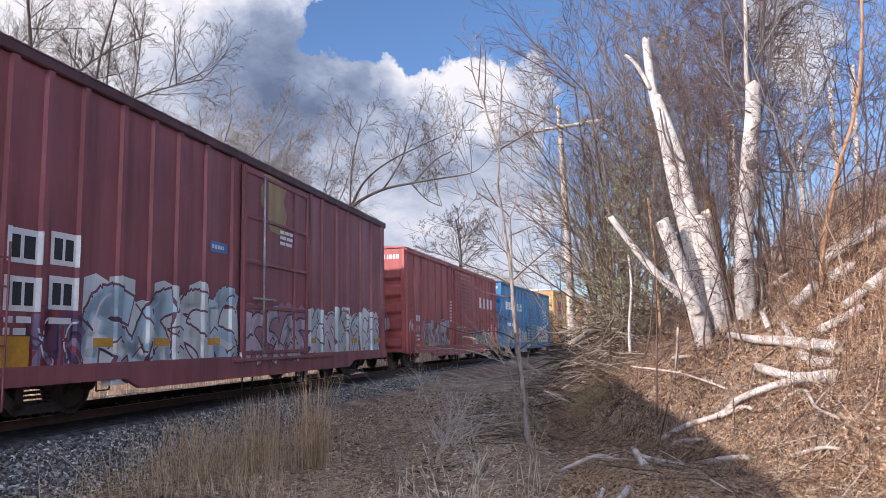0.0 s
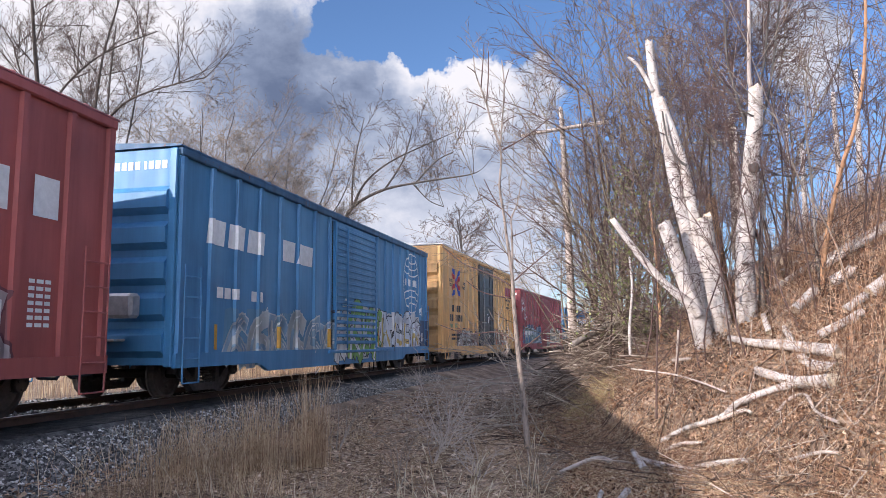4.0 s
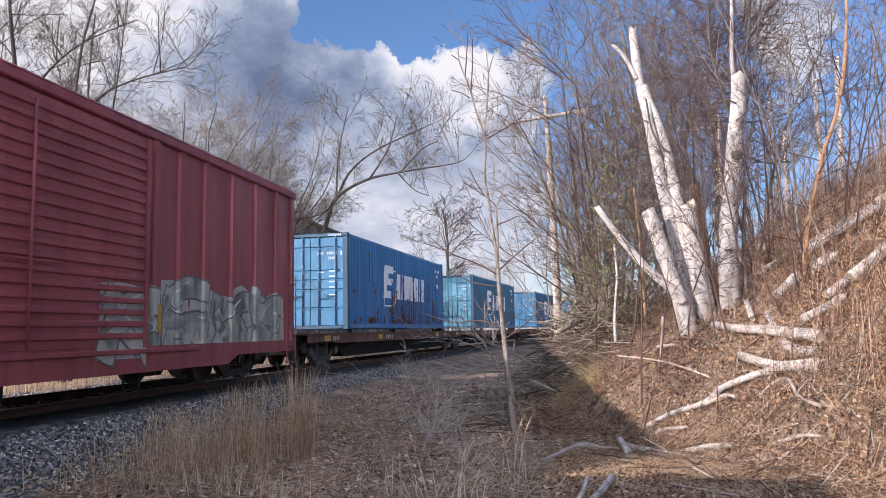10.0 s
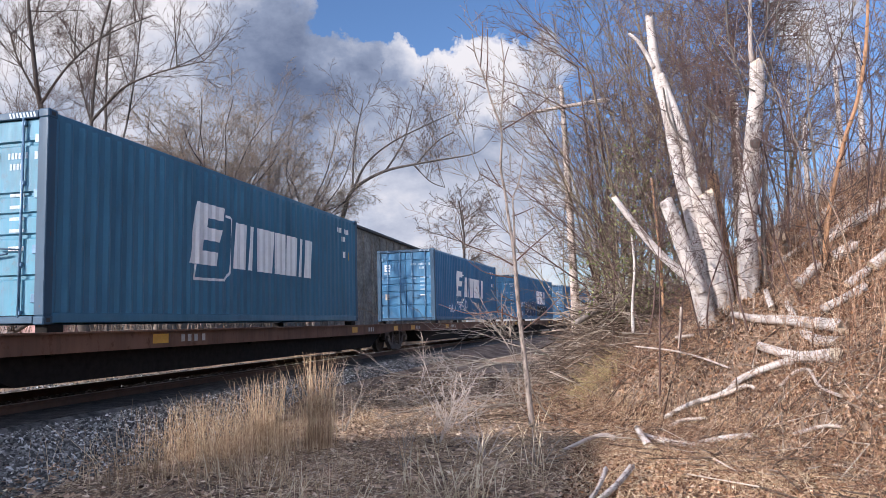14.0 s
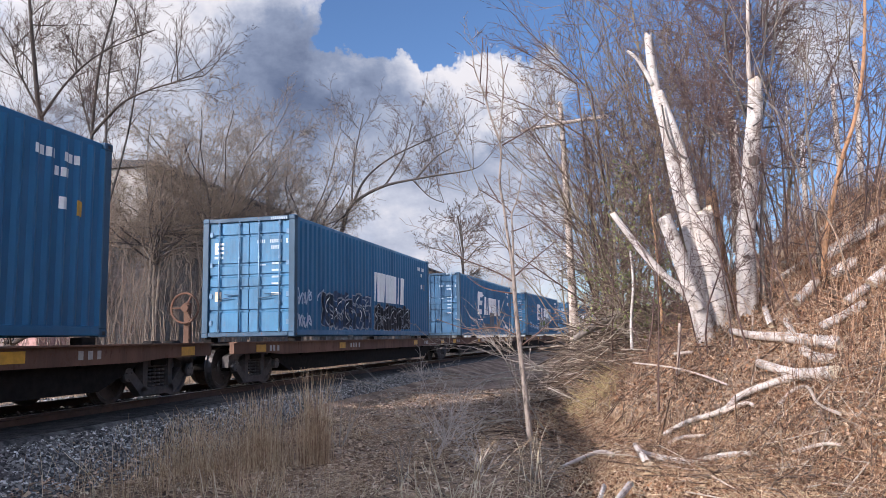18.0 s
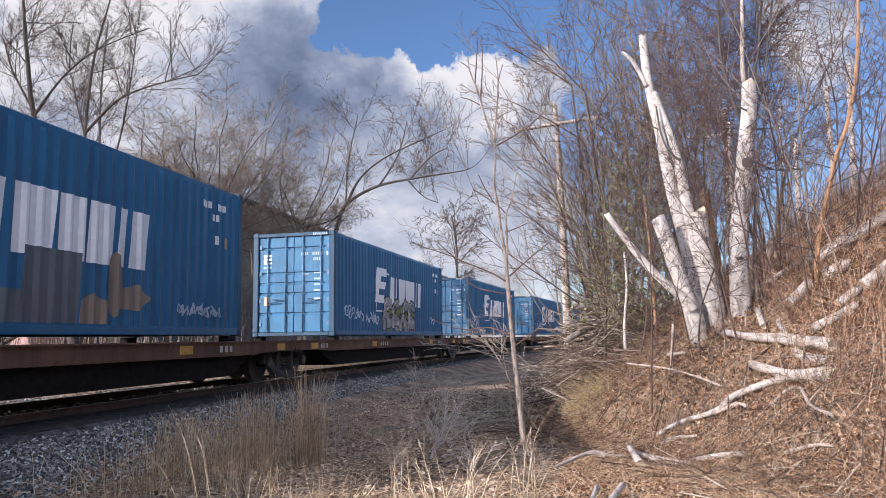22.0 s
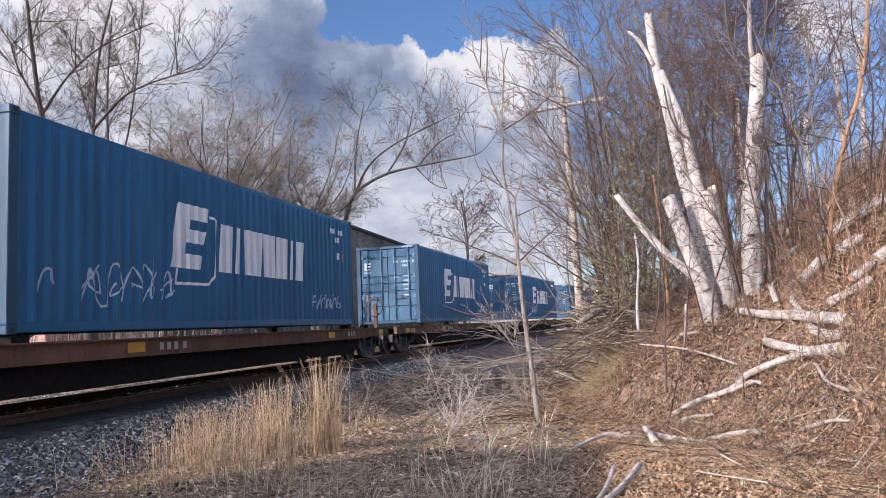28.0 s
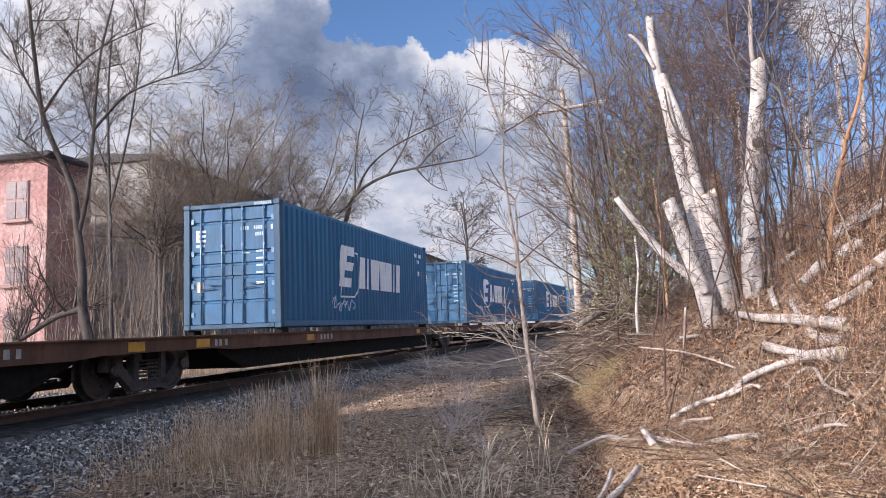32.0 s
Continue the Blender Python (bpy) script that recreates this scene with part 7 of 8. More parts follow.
weeds = Wood()
rw = random.Random(55)
for k in range(4600):
    x = rw.uniform(3, 60)
    y = track_y(x) + rw.uniform(6.2, 9.0)
    g, h, a = ground_z(x, y), rw.uniform(0.3, 1.0), rw.uniform(0, 6.28)
    l = abs(rw.gauss(0, 0.35)) * h
    weeds.line([Vector((x, y, g)), Vector((x, y, g + h * 0.55)), Vector((x + math.cos(a) * l, y + math.sin(a) * l, g + h))], 0.006, 0.003)
tagged(new("trackside_weeds", weeds.mesh("trackside_weeds", M_DRYBROWN, 3)), "dry brown weeds beyond the track", "weeds", kind="stuff")

# ---- buildings beyond the track ----
M_WALL = earthy("weathered_grey_wall", (0.13, 0.115, 0.10), (0.20, 0.18, 0.16), (0.27, 0.25, 0.225), 0.5, fine=3.0, relief=0.2)
M_ROOF = flat("dark_roof", (0.06, 0.055, 0.055), 0.85)
M_BRICKW = earthy("pink_painted_brick", (0.25, 0.125, 0.108), (0.35, 0.20, 0.178), (0.46, 0.315, 0.285), 0.35, fine=5.0, relief=0.2)
M_PANE = flat("dusty_window_glass", (0.16, 0.11, 0.105), 0.35, 0.0, 0.35)
M_TRIMW = flat("faded_window_frame", (0.34, 0.21, 0.185), 0.75)
mill = thing("warehouse", "long weathered grey warehouse with a dark low roof", "building")
part("wall", box(37.4, 125, 24.6, 31, 0, 11.4), M_WALL, mill)
bm = bmesh.new()
prism(bm, [(24.2, 11.4), (31.4, 11.4), (31.4, 11.6), (27.8, 12.0), (24.2, 11.65)], 0, 37.2, 125.3)
part("roof", bm, M_ROOF, mill, "dark low-pitched roof")
for i in range(28):
    x = 40 + i * 3
    part("pilaster", box(x - 0.2, x + 0.2, 24.45, 24.6, 0, 11.2), M_WALL, mill)
house = thing("brick_mill", "faded pink-red brick building with tall windows", "building")
part("wall", box(30.4, 33.5, 25.6, 44, 0, 10.1), M_BRICKW, house)
part("roof", box(30.1, 33.38, 25.3, 44.3, 10.1, 10.4, 0.05), M_ROOF, house)
for fl in range(3):
    for i in range(6):
        y, z = 27.2 + i * 2.8, 1.0 + fl * 3.1
        w = part("window", box(30.32, 30.42, y - 0.62, y + 0.62, z, z + 1.9, 0.02), M_TRIMW, house)
        for dy in (-0.3, 0.3):
            for dz in (0.45, 1.4):
                part("pane", box(30.29, 30.325, y + dy - 0.25, y + dy + 0.25, z + dz - 0.38, z + dz + 0.42), M_PANE, w)
        part("sill", box(30.2, 30.4, y - 0.75, y + 0.75, z - 0.14, z, 0.02), M_TRIMW, w)

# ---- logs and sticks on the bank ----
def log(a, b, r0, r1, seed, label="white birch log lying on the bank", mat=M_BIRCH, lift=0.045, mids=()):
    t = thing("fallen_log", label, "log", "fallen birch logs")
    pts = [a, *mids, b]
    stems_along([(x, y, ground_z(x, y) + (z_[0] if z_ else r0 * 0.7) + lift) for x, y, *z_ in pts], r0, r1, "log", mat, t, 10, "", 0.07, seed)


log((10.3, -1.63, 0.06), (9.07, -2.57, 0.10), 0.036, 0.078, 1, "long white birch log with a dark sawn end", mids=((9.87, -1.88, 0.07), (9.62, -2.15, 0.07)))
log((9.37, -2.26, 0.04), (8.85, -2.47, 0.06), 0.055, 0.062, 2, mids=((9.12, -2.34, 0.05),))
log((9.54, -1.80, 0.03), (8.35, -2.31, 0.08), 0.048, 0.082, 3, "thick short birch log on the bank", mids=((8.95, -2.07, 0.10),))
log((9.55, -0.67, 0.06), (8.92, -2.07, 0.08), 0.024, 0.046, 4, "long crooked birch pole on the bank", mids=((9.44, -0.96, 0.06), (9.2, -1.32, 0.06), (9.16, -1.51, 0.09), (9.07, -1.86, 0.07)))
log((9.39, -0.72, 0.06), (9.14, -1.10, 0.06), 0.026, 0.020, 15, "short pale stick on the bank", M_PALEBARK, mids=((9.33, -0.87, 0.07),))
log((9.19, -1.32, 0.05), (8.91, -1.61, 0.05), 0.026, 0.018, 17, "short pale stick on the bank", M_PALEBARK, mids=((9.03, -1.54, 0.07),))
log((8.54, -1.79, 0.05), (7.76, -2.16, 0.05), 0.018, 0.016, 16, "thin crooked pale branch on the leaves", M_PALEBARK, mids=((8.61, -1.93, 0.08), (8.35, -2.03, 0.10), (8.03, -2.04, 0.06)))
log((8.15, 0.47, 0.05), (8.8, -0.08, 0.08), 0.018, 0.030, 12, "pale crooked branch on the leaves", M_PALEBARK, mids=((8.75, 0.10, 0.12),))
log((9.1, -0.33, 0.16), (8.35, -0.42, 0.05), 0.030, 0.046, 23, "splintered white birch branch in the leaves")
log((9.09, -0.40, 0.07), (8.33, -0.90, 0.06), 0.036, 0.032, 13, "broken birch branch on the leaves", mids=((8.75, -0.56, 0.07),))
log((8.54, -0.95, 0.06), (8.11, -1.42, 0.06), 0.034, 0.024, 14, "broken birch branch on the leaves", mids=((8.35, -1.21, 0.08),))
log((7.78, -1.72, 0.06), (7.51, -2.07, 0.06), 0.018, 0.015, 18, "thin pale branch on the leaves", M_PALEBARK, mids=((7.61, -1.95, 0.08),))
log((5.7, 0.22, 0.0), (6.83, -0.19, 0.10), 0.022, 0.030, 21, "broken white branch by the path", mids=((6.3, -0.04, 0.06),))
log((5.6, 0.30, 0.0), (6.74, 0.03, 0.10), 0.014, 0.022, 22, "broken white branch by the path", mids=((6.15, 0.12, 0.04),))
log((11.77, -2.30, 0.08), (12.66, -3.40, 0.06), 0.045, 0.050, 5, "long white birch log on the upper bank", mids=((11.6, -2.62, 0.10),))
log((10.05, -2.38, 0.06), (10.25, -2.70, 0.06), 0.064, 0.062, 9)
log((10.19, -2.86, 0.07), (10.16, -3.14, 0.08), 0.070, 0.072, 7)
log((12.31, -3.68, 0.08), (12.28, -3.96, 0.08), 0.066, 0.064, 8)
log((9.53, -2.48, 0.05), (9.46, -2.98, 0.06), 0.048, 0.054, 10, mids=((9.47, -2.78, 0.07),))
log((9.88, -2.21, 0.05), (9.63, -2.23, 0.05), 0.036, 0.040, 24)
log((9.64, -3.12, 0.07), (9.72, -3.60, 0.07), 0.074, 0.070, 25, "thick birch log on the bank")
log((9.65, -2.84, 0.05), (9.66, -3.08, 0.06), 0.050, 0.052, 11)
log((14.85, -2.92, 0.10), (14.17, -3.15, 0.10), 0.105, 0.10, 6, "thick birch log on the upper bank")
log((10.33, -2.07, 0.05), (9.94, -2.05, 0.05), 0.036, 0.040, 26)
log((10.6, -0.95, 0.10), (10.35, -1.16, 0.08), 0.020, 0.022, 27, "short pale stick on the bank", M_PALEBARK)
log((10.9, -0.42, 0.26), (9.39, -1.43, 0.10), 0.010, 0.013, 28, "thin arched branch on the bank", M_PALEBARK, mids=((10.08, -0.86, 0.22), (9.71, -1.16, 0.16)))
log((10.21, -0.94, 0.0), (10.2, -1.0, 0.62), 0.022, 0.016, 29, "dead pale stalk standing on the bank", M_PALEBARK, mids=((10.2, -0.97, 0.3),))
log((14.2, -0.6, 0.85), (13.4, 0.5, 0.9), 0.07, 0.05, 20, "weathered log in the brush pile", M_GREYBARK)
rng = random.Random(17)
for k in range(12):
    x = rng.uniform(10.5, 17)
    y = -x * rng.uniform(0.25, 0.40)
    a = rng.uniform(1.0, 2.4)
    ln = rng.uniform(0.4, 1.5)
    log((x, y, 0.08), (x + math.cos(a) * ln, y + math.sin(a) * ln, 0.10), rng.uniform(0.03, 0.08), rng.uniform(0.03, 0.06), 40 + k, "fallen pale trunk on the upper bank", M_PALEBARK if k % 3 == 0 else M_BIRCH)

pile = Wood()
for k in range(2300):
    x = rng.gauss(14.6, 1.6)
    y = rng.gauss(0.15, 0.85)
    if y > 2.6:
        continue
    mound = 1.35 * math.exp(-((y - 0.0) / 1.3) ** 2 - ((x - 14.4) / 2.4) ** 2)
    z = ground_z(x, y) + rng.uniform(0.0, 1.0) * max(0.1, mound)
    a, ln = rng.uniform(0, 6.28), rng.uniform(0.3, 1.5)
    d = Vector((math.cos(a), math.sin(a), rng.gauss(0.0, 0.25))) * ln / 2
    c = Vector((x, y, max(z, ground_z(x, y) + 0.06)))
    bend = Vector((rng.gauss(0, .09), rng.gauss(0, .09), rng.gauss(0.03, .10)))
    r = rng.choice((0.0025, 0.003, 0.004, 0.006, 0.010))
    pile.line([c - d, c + bend, c + d], r, r * 0.6)
tagged(new("brush_pile", pile.mesh("brush_pile", M_STICK, 4)), "heap of cut branches and sticks at the bank's foot", "brush pile", kind="stuff")

for i, (a, b, n) in enumerate((((13.2, 1.0, 0.95), (12.4, 2.9, 1.12), 5), ((12.6, 1.2, 0.75), (11.6, 2.3, 0.95), 5), ((13.6, 1.3, 0.7), (13.2, 3.0, 0.78), 4), ((12.2, 0.9, 0.9), (11.5, 1.5, 1.5), 5), ((12.0, 0.9, 0.3), (10.6, 2.6, 0.55), 6), ((12.6, 1.1, 0.5), (12.0, 3.4, 0.75), 6), ((11.2, 0.8, 0.3), (10.2, 1.9, 0.3), 6), ((11.6, 0.9, 0.2), (11.0, 2.6, 0.25), 6), ((13.0, 0.9, 0.8), (12.0, 1.6, 1.6), 5), ((13.8, 1.0, 0.9), (14.2, 2.9, 1.0), 5), ((10.4, 0.7, 0.1), (9.2, 1.3, 0.8), 5), ((13.4, 0.6, 1.0), (13.0, -0.5, 1.9), 5))):
    t = thing("dead_branch", "pale bare dead branch sticking out of the brush pile", "branch", "dead branches at the brush pile")
    r = random.Random(600 + i)
    w = [Wood()]
    v = Vector(b) - Vector(a)
    limb(r, a, v, v.length * 1.2, 0.013, 0, w, plan(levels=2, kids=(n + 3, 4), start=(0.3, 0.2), thin=0.003, step=(0.2, 0.15, 0.12), wobble=0.09, ratio=(0.45, 0.5), spread=(0.6, 0.6), up=(0.0, 0.02)))
    part("branch", w[0].mesh("branch", M_TANBARK, 5), None, t)
brush = Wood()
for k in range(13500):
    x = 6.0 + 13 * rng.random() ** 1.25
    y = toe_y(x) - abs(rng.gauss(0, 3.0)) + 0.35
    if y < -0.62 * x or (x < 8 and y > toe_y(x)):
        continue
    g = ground_z(x, y)
    h = rng.uniform(0.08, 0.48) * (1 + 0.6 * smooth(1.5, 4.0, toe_y(x) - y))
    a = rng.uniform(0, 6.28)
    lean_ = rng.uniform(0.0, 1.5)
    tip = Vector((x + math.cos(a) * h * lean_, y + math.sin(a) * h * lean_, g + h * max(0.12, 1 - 0.6 * lean_)))
    mid = Vector((x, y, g)).lerp(tip, 0.5) + Vector((rng.gauss(0, .05), rng.gauss(0, .05), rng.gauss(0.03, .04)))
    brush.line([Vector((x, y, g - 0.03)), mid, tip], rng.uniform(0.0016, 0.0036), 0.0012)
    for j in range(rng.randrange(3)):
        q = mid.lerp(tip, rng.random())
        brush.line([q, q + Vector((rng.gauss(0, .16), rng.gauss(0, .16), rng.uniform(0, 0.2)))], 0.002, 0.0012)
tagged(new("underbrush", brush.mesh("underbrush", M_BRUSH, 3)), "tangle of thin red-brown dead stems over the bank", "underbrush", kind="stuff")
# long canes that arch over and back down to the leaves
canes = Wood()
for k in range(520):
    x = rng.uniform(7.0, 14)
    y = toe_y(x) - abs(rng.gauss(0, 2.2)) + 0.2
    g, a, ln, h = ground_z(x, y), rng.uniform(0, 6.28), rng.uniform(0.5, 1.6), rng.uniform(0.06, 0.4)
    pts = []
    for j in range(6):
        u = j / 5
        qx, qy = x + math.cos(a + 0.3 * u) * ln * u, y + math.sin(a + 0.3 * u) * ln * u
        pts.append(Vector((qx, qy, ground_z(qx, qy) + 4 * h * u * (1.12 - u) * 0.9)))
    canes.line(pts, rng.uniform(0.002, 0.0045), 0.0013)
tagged(new("bramble_canes", canes.mesh("bramble_canes", M_STICK, 3)), "thin arching bramble canes over the bank", "brambles", kind="stuff")
# upright dead stalks higher on the bank
stalks = Wood()
for k in range(1300):
    x = rng.uniform(7.6, 18)
    y = -x * (0.5 - 0.3 * rng.random() ** 1.7)
    if toe_y(x) - y < 0.8:
        continue
    g, h = ground_z(x, y), rng.uniform(0.4, 1.5)
    p = Vector((x, y, g - 0.03))
    q = p + Vector((rng.gauss(0, .05), rng.gauss(0, .07), h * 0.5))
    e = q + Vector((rng.gauss(0, .08), rng.gauss(0, .12), h * 0.5))
    stalks.line([p, q, e], rng.uniform(0.0022, 0.0045), 0.0016)
    for j in range(2):
        c = q.lerp(e, rng.random())
        stalks.line([c, c + Vector((rng.gauss(0, .1), rng.gauss(0, .12), rng.uniform(0.05, 0.25)))], 0.002, 0.0012)
tagged(new("dead_stalks", stalks.mesh("dead_stalks", M_BRUSH, 3)), "upright thin dead stalks on the upper bank", "dead stalks", kind="stuff")
fallen = Wood()
for k in range(1500):
    x = rng.uniform(5.5, 17)
    y = toe_y(x) - rng.uniform(-0.2, 1.0) * rng.uniform(0.3, 5)
    a, ln = rng.uniform(0, 6.28), rng.uniform(0.2, 1.3)
    bx_, by_ = x + math.cos(a) * ln, y + math.sin(a) * ln
    m_ = Vector(((x + bx_) / 2, (y + by_) / 2, max(ground_z((x + bx_) / 2, (y + by_) / 2), 0) + rng.uniform(0.03, 0.14)))
    r = rng.choice((0.003, 0.004, 0.006, 0.010))
    fallen.line([Vector((x, y, ground_z(x, y) + 0.03)), m_, Vector((bx_, by_, ground_z(bx_, by_) + rng.uniform(0.02, 0.2)))], r, r * 0.5)
tagged(new("fallen_sticks", fallen.mesh("fallen_sticks", M_STICK, 4)), "pale dead sticks strewn over the leaves", "sticks", kind="stuff")


def strew(n, seed, where, lo, hi, mat, name, label, category, flatness=0.35, lift=0.015):
    r = random.Random(seed)
    pts = []
    while len(pts) < n:
        x, y = where(r)
        pts.append((x, y, ground_z(x, y) + lift + r.uniform(0, 0.03)))
    return tagged(new(name, chips(pts, lo, hi, mat, seed, flatness=flatness)), label, category, kind="stuff")


def on_bank(r):
    x = 5.0 + 13 * r.random() ** 1.5
    return x, toe_y(x) + 0.3 - abs(r.gauss(0, 2.4))


def on_path(r):
    x = 5.0 + 16 * r.random() ** 1.6
    return x, r.uniform(max(toe_y(x), 0.3), track_y(x) - 2.9)


def below_bank(r):
    x = 5.0 + 6.5 * r.random()
    top = 0.42 + 0.12 * noise.noise((x * 1.3, 0, 0)) - abs(r.gauss(0, 0.08))
    return x, top - r.random() ** 0.9 * (top - toe_y(x) + 0.6)


strew(62000, 1, on_bank, 0.022, 0.066, M_LITTER, "leaf_litter", "brown and tan dead leaves over the bank", "dead leaves", 0.75, 0.03)
def on_upper_bank(r):
    x = r.uniform(9, 19)
    return x, -x * r.uniform(0.24, 0.50)


strew(9000, 6, on_upper_bank, 0.03, 0.085, M_LITTER, "leaf_litter", "brown dead leaves over the upper bank", "dead leaves", 0.8, 0.03)
strew(34000, 5, below_bank, 0.018, 0.055, M_LITTER, "leaf_litter", "brown and tan dead leaves at the bank's foot", "dead leaves", 0.8, 0.03)
tangle = Wood()
rt = random.Random(93)
for k in range(6000):
    x, y = below_bank(rt) if k % 3 else on_bank(rt)
    a, ln, g = rt.uniform(0, 6.28), rt.uniform(0.08, 0.34), ground_z(x, y) + 0.03
    e = Vector((x + math.cos(a) * ln, y + math.sin(a) * ln, ground_z(x + math.cos(a) * ln, y + math.sin(a) * ln) + rt.uniform(0.02, 0.10)))
    tangle.line([Vector((x, y, g)), Vector((x, y, g)).lerp(e, 0.5) + Vector((rt.gauss(0, .02), rt.gauss(0, .02), rt.uniform(0.0, 0.07))), e], rt.uniform(0.002, 0.0042), 0.0015)
tagged(new("straw_tangle", tangle.mesh("straw_tangle", M_DRYBROWN, 3)), "tangled pale straw and weed stems over the leaves", "straw", kind="stuff")
crest = Wood()
for k in range(3600):
    x, y = on_upper_bank(rt)
    g, h, a, l = ground_z(x, y), rt.uniform(0.2, 0.8), rt.uniform(0, 6.28), rt.uniform(0, 1.3)
    tip = Vector((x + math.cos(a) * h * l, y + math.sin(a) * h * l, g + h * max(0.15, 1 - 0.6 * l)))
    crest.line([Vector((x, y, g - 0.03)), Vector((x, y, g)).lerp(tip, 0.5) + Vector((rt.gauss(0, .05), rt.gauss(0, .05), rt.uniform(0, .06))), tip], rt.uniform(0.003, 0.006), 0.002)
tagged(new("crest_brush", crest.mesh("crest_brush", M_BRUSH, 3)), "dead brown brush over the upper bank", "underbrush", kind="stuff")
low = Wood()
r5 = random.Random(91)
for k in range(2400):
    x, y = below_bank(r5)
    g = ground_z(x, y)
    h, a, l = r5.uniform(0.12, 0.45), r5.uniform(0, 6.28), r5.uniform(0.3, 1.8)
    tip = Vector((x + math.cos(a) * h * l, y + math.sin(a) * h * l, g + h * max(0.1, 1 - 0.55 * l)))
    low.line([Vector((x, y, g - 0.02)), Vector((x, y, g)).lerp(tip, 0.5) + Vector((r5.gauss(0, .03), r5.gauss(0, .03), r5.gauss(0.02, .03))), tip], r5.uniform(0.0015, 0.0032), 0.0012)
tagged(new("low_brush", low.mesh("low_brush", M_BRUSH, 3)), "low tangle of thin dead stems at the bank's foot", "underbrush", kind="stuff")
patch = Wood()
for k in range(380):
    x, y = r5.gauss(11.5, 0.45), r5.gauss(0.22, 0.22)
    g = ground_z(x, y)
    h, a = r5.uniform(0.2, 0.5), r5.uniform(0, 6.28)
    patch.line([Vector((x, y, g)), Vector((x, y, g + h * 0.6)), Vector((x + math.cos(a) * h * 0.5, y + math.sin(a) * h * 0.5, g + h * 0.9))], 0.0035, 0.0015)
tagged(new("green_grass", patch.mesh("green_grass", M_GREENISH, 3)), "patch of yellow-green grass low on the bank", "grass", kind="stuff")
strew(16000, 2, on_path, 0.03, 0.09, M_PATHLITTER, "path_litter", "dull brown leaf scraps and chips on the path", "dead leaves", 0.3, 0.01)
tw = Wood()
for k in range(1800):
    x, y = on_path(rng)
    a, ln = rng.uniform(0, 6.28), rng.uniform(0.05, 0.4)
    g = ground_z(x, y) + 0.015
    tw.line([Vector((x, y, g)), Vector((x + math.cos(a) * ln, y + math.sin(a) * ln, g + rng.uniform(0, 0.04)))], 0.004, 0.002)
tagged(new("path_twigs", tw.mesh("path_twigs", M_STICK, 3)), "small twigs scattered on the path", "twigs", kind="stuff")


straw = Wood()
rs = random.Random(66)
for k in range(11000):
    x = 5.2 + 8.5 * rs.random() ** 1.2
    y = rs.uniform(0.4, min(track_y(x) - 3.3, 4.9))
    if noise.noise((x * 0.7, y * 0.9, 2)) < -0.15 and rs.random() < 0.7:
        continue
    a, ln, g = rs.uniform(0, 6.28), rs.uniform(0.06, 0.28), ground_z(x, y) + 0.012
    m = Vector((x + math.cos(a) * ln / 2, y + math.sin(a) * ln / 2, g + rs.uniform(0.0, 0.05)))
    straw.line([Vector((x, y, g)), m, Vector((x + math.cos(a + 0.3) * ln, y + math.sin(a + 0.3) * ln, g + rs.uniform(0, 0.03)))], 0.0035, 0.002)
tagged(new("flattened_grass", straw.mesh("flattened_grass", M_MAT, 3)), "flattened tan dead grass on the path", "grass", kind="stuff")


# ballast stones
def stones(n, seed, where, lo, hi):
    r = np.random.RandomState(seed)
    pr = random.Random(seed)
    base = np.array([[1, 0, 0], [-1, 0, 0], [0, 1, 0], [0, -1, 0], [0, 0, 1], [0, 0, -1]], float)
    tri = np.array([[0, 2, 4], [2, 1, 4], [1, 3, 4], [3, 0, 4], [2, 0, 5], [1, 2, 5], [3, 1, 5], [0, 3, 5]])
    pos = []
    for _ in range(n):
        x, y = where(pr)
        c = abs(y - track_y(x))
        z = max(ground_z(x, y), 0.385 if c < 1.75 else 0.385 - 0.285 * (c - 1.75) / 0.55 if c < 2.3 else -1)
        pos.append((x, y, z))
    pos = np.array(pos)
    s = r.uniform(lo, hi, (n, 1, 1)) * r.uniform(0.6, 1.3, (n, 6, 1))
    q = np.linalg.qr(r.normal(size=(n, 3, 3)))[0]
    co = np.einsum("nij,nkj->nki", q, base[None] * s) + pos[:, None, :]
    faces = (np.arange(n)[:, None, None] * 6 + tri[None]).reshape(-1, 3)
    return poly_mesh("ballast_stones", co.reshape(-1, 3), faces, M_STONE)


def on_shoulder(r):
    x = 4.5 + 22 * r.random() ** 1.7
    return x, track_y(x) - 1.85 - 1.55 * r.random() ** 1.05 * (1 - 0.5 * smooth(9, 15, x))


def beyond_rails(r):
    x = 4 + 34 * r.random() ** 1.2
    return x, track_y(x) + (r.uniform(-0.6, 0.6) if r.random() < 0.25 else r.uniform(1.2, 6.2))


tagged(new("ballast_stones", stones(36000, 3, on_shoulder, 0.016, 0.037)), "loose grey crushed ballast stones", "ballast", kind="stuff")
tagged(new("far_ballast_stones", stones(15000, 4, beyond_rails, 0.03, 0.06)), "grey crushed stones between and beyond the rails", "ballast", kind="stuff")


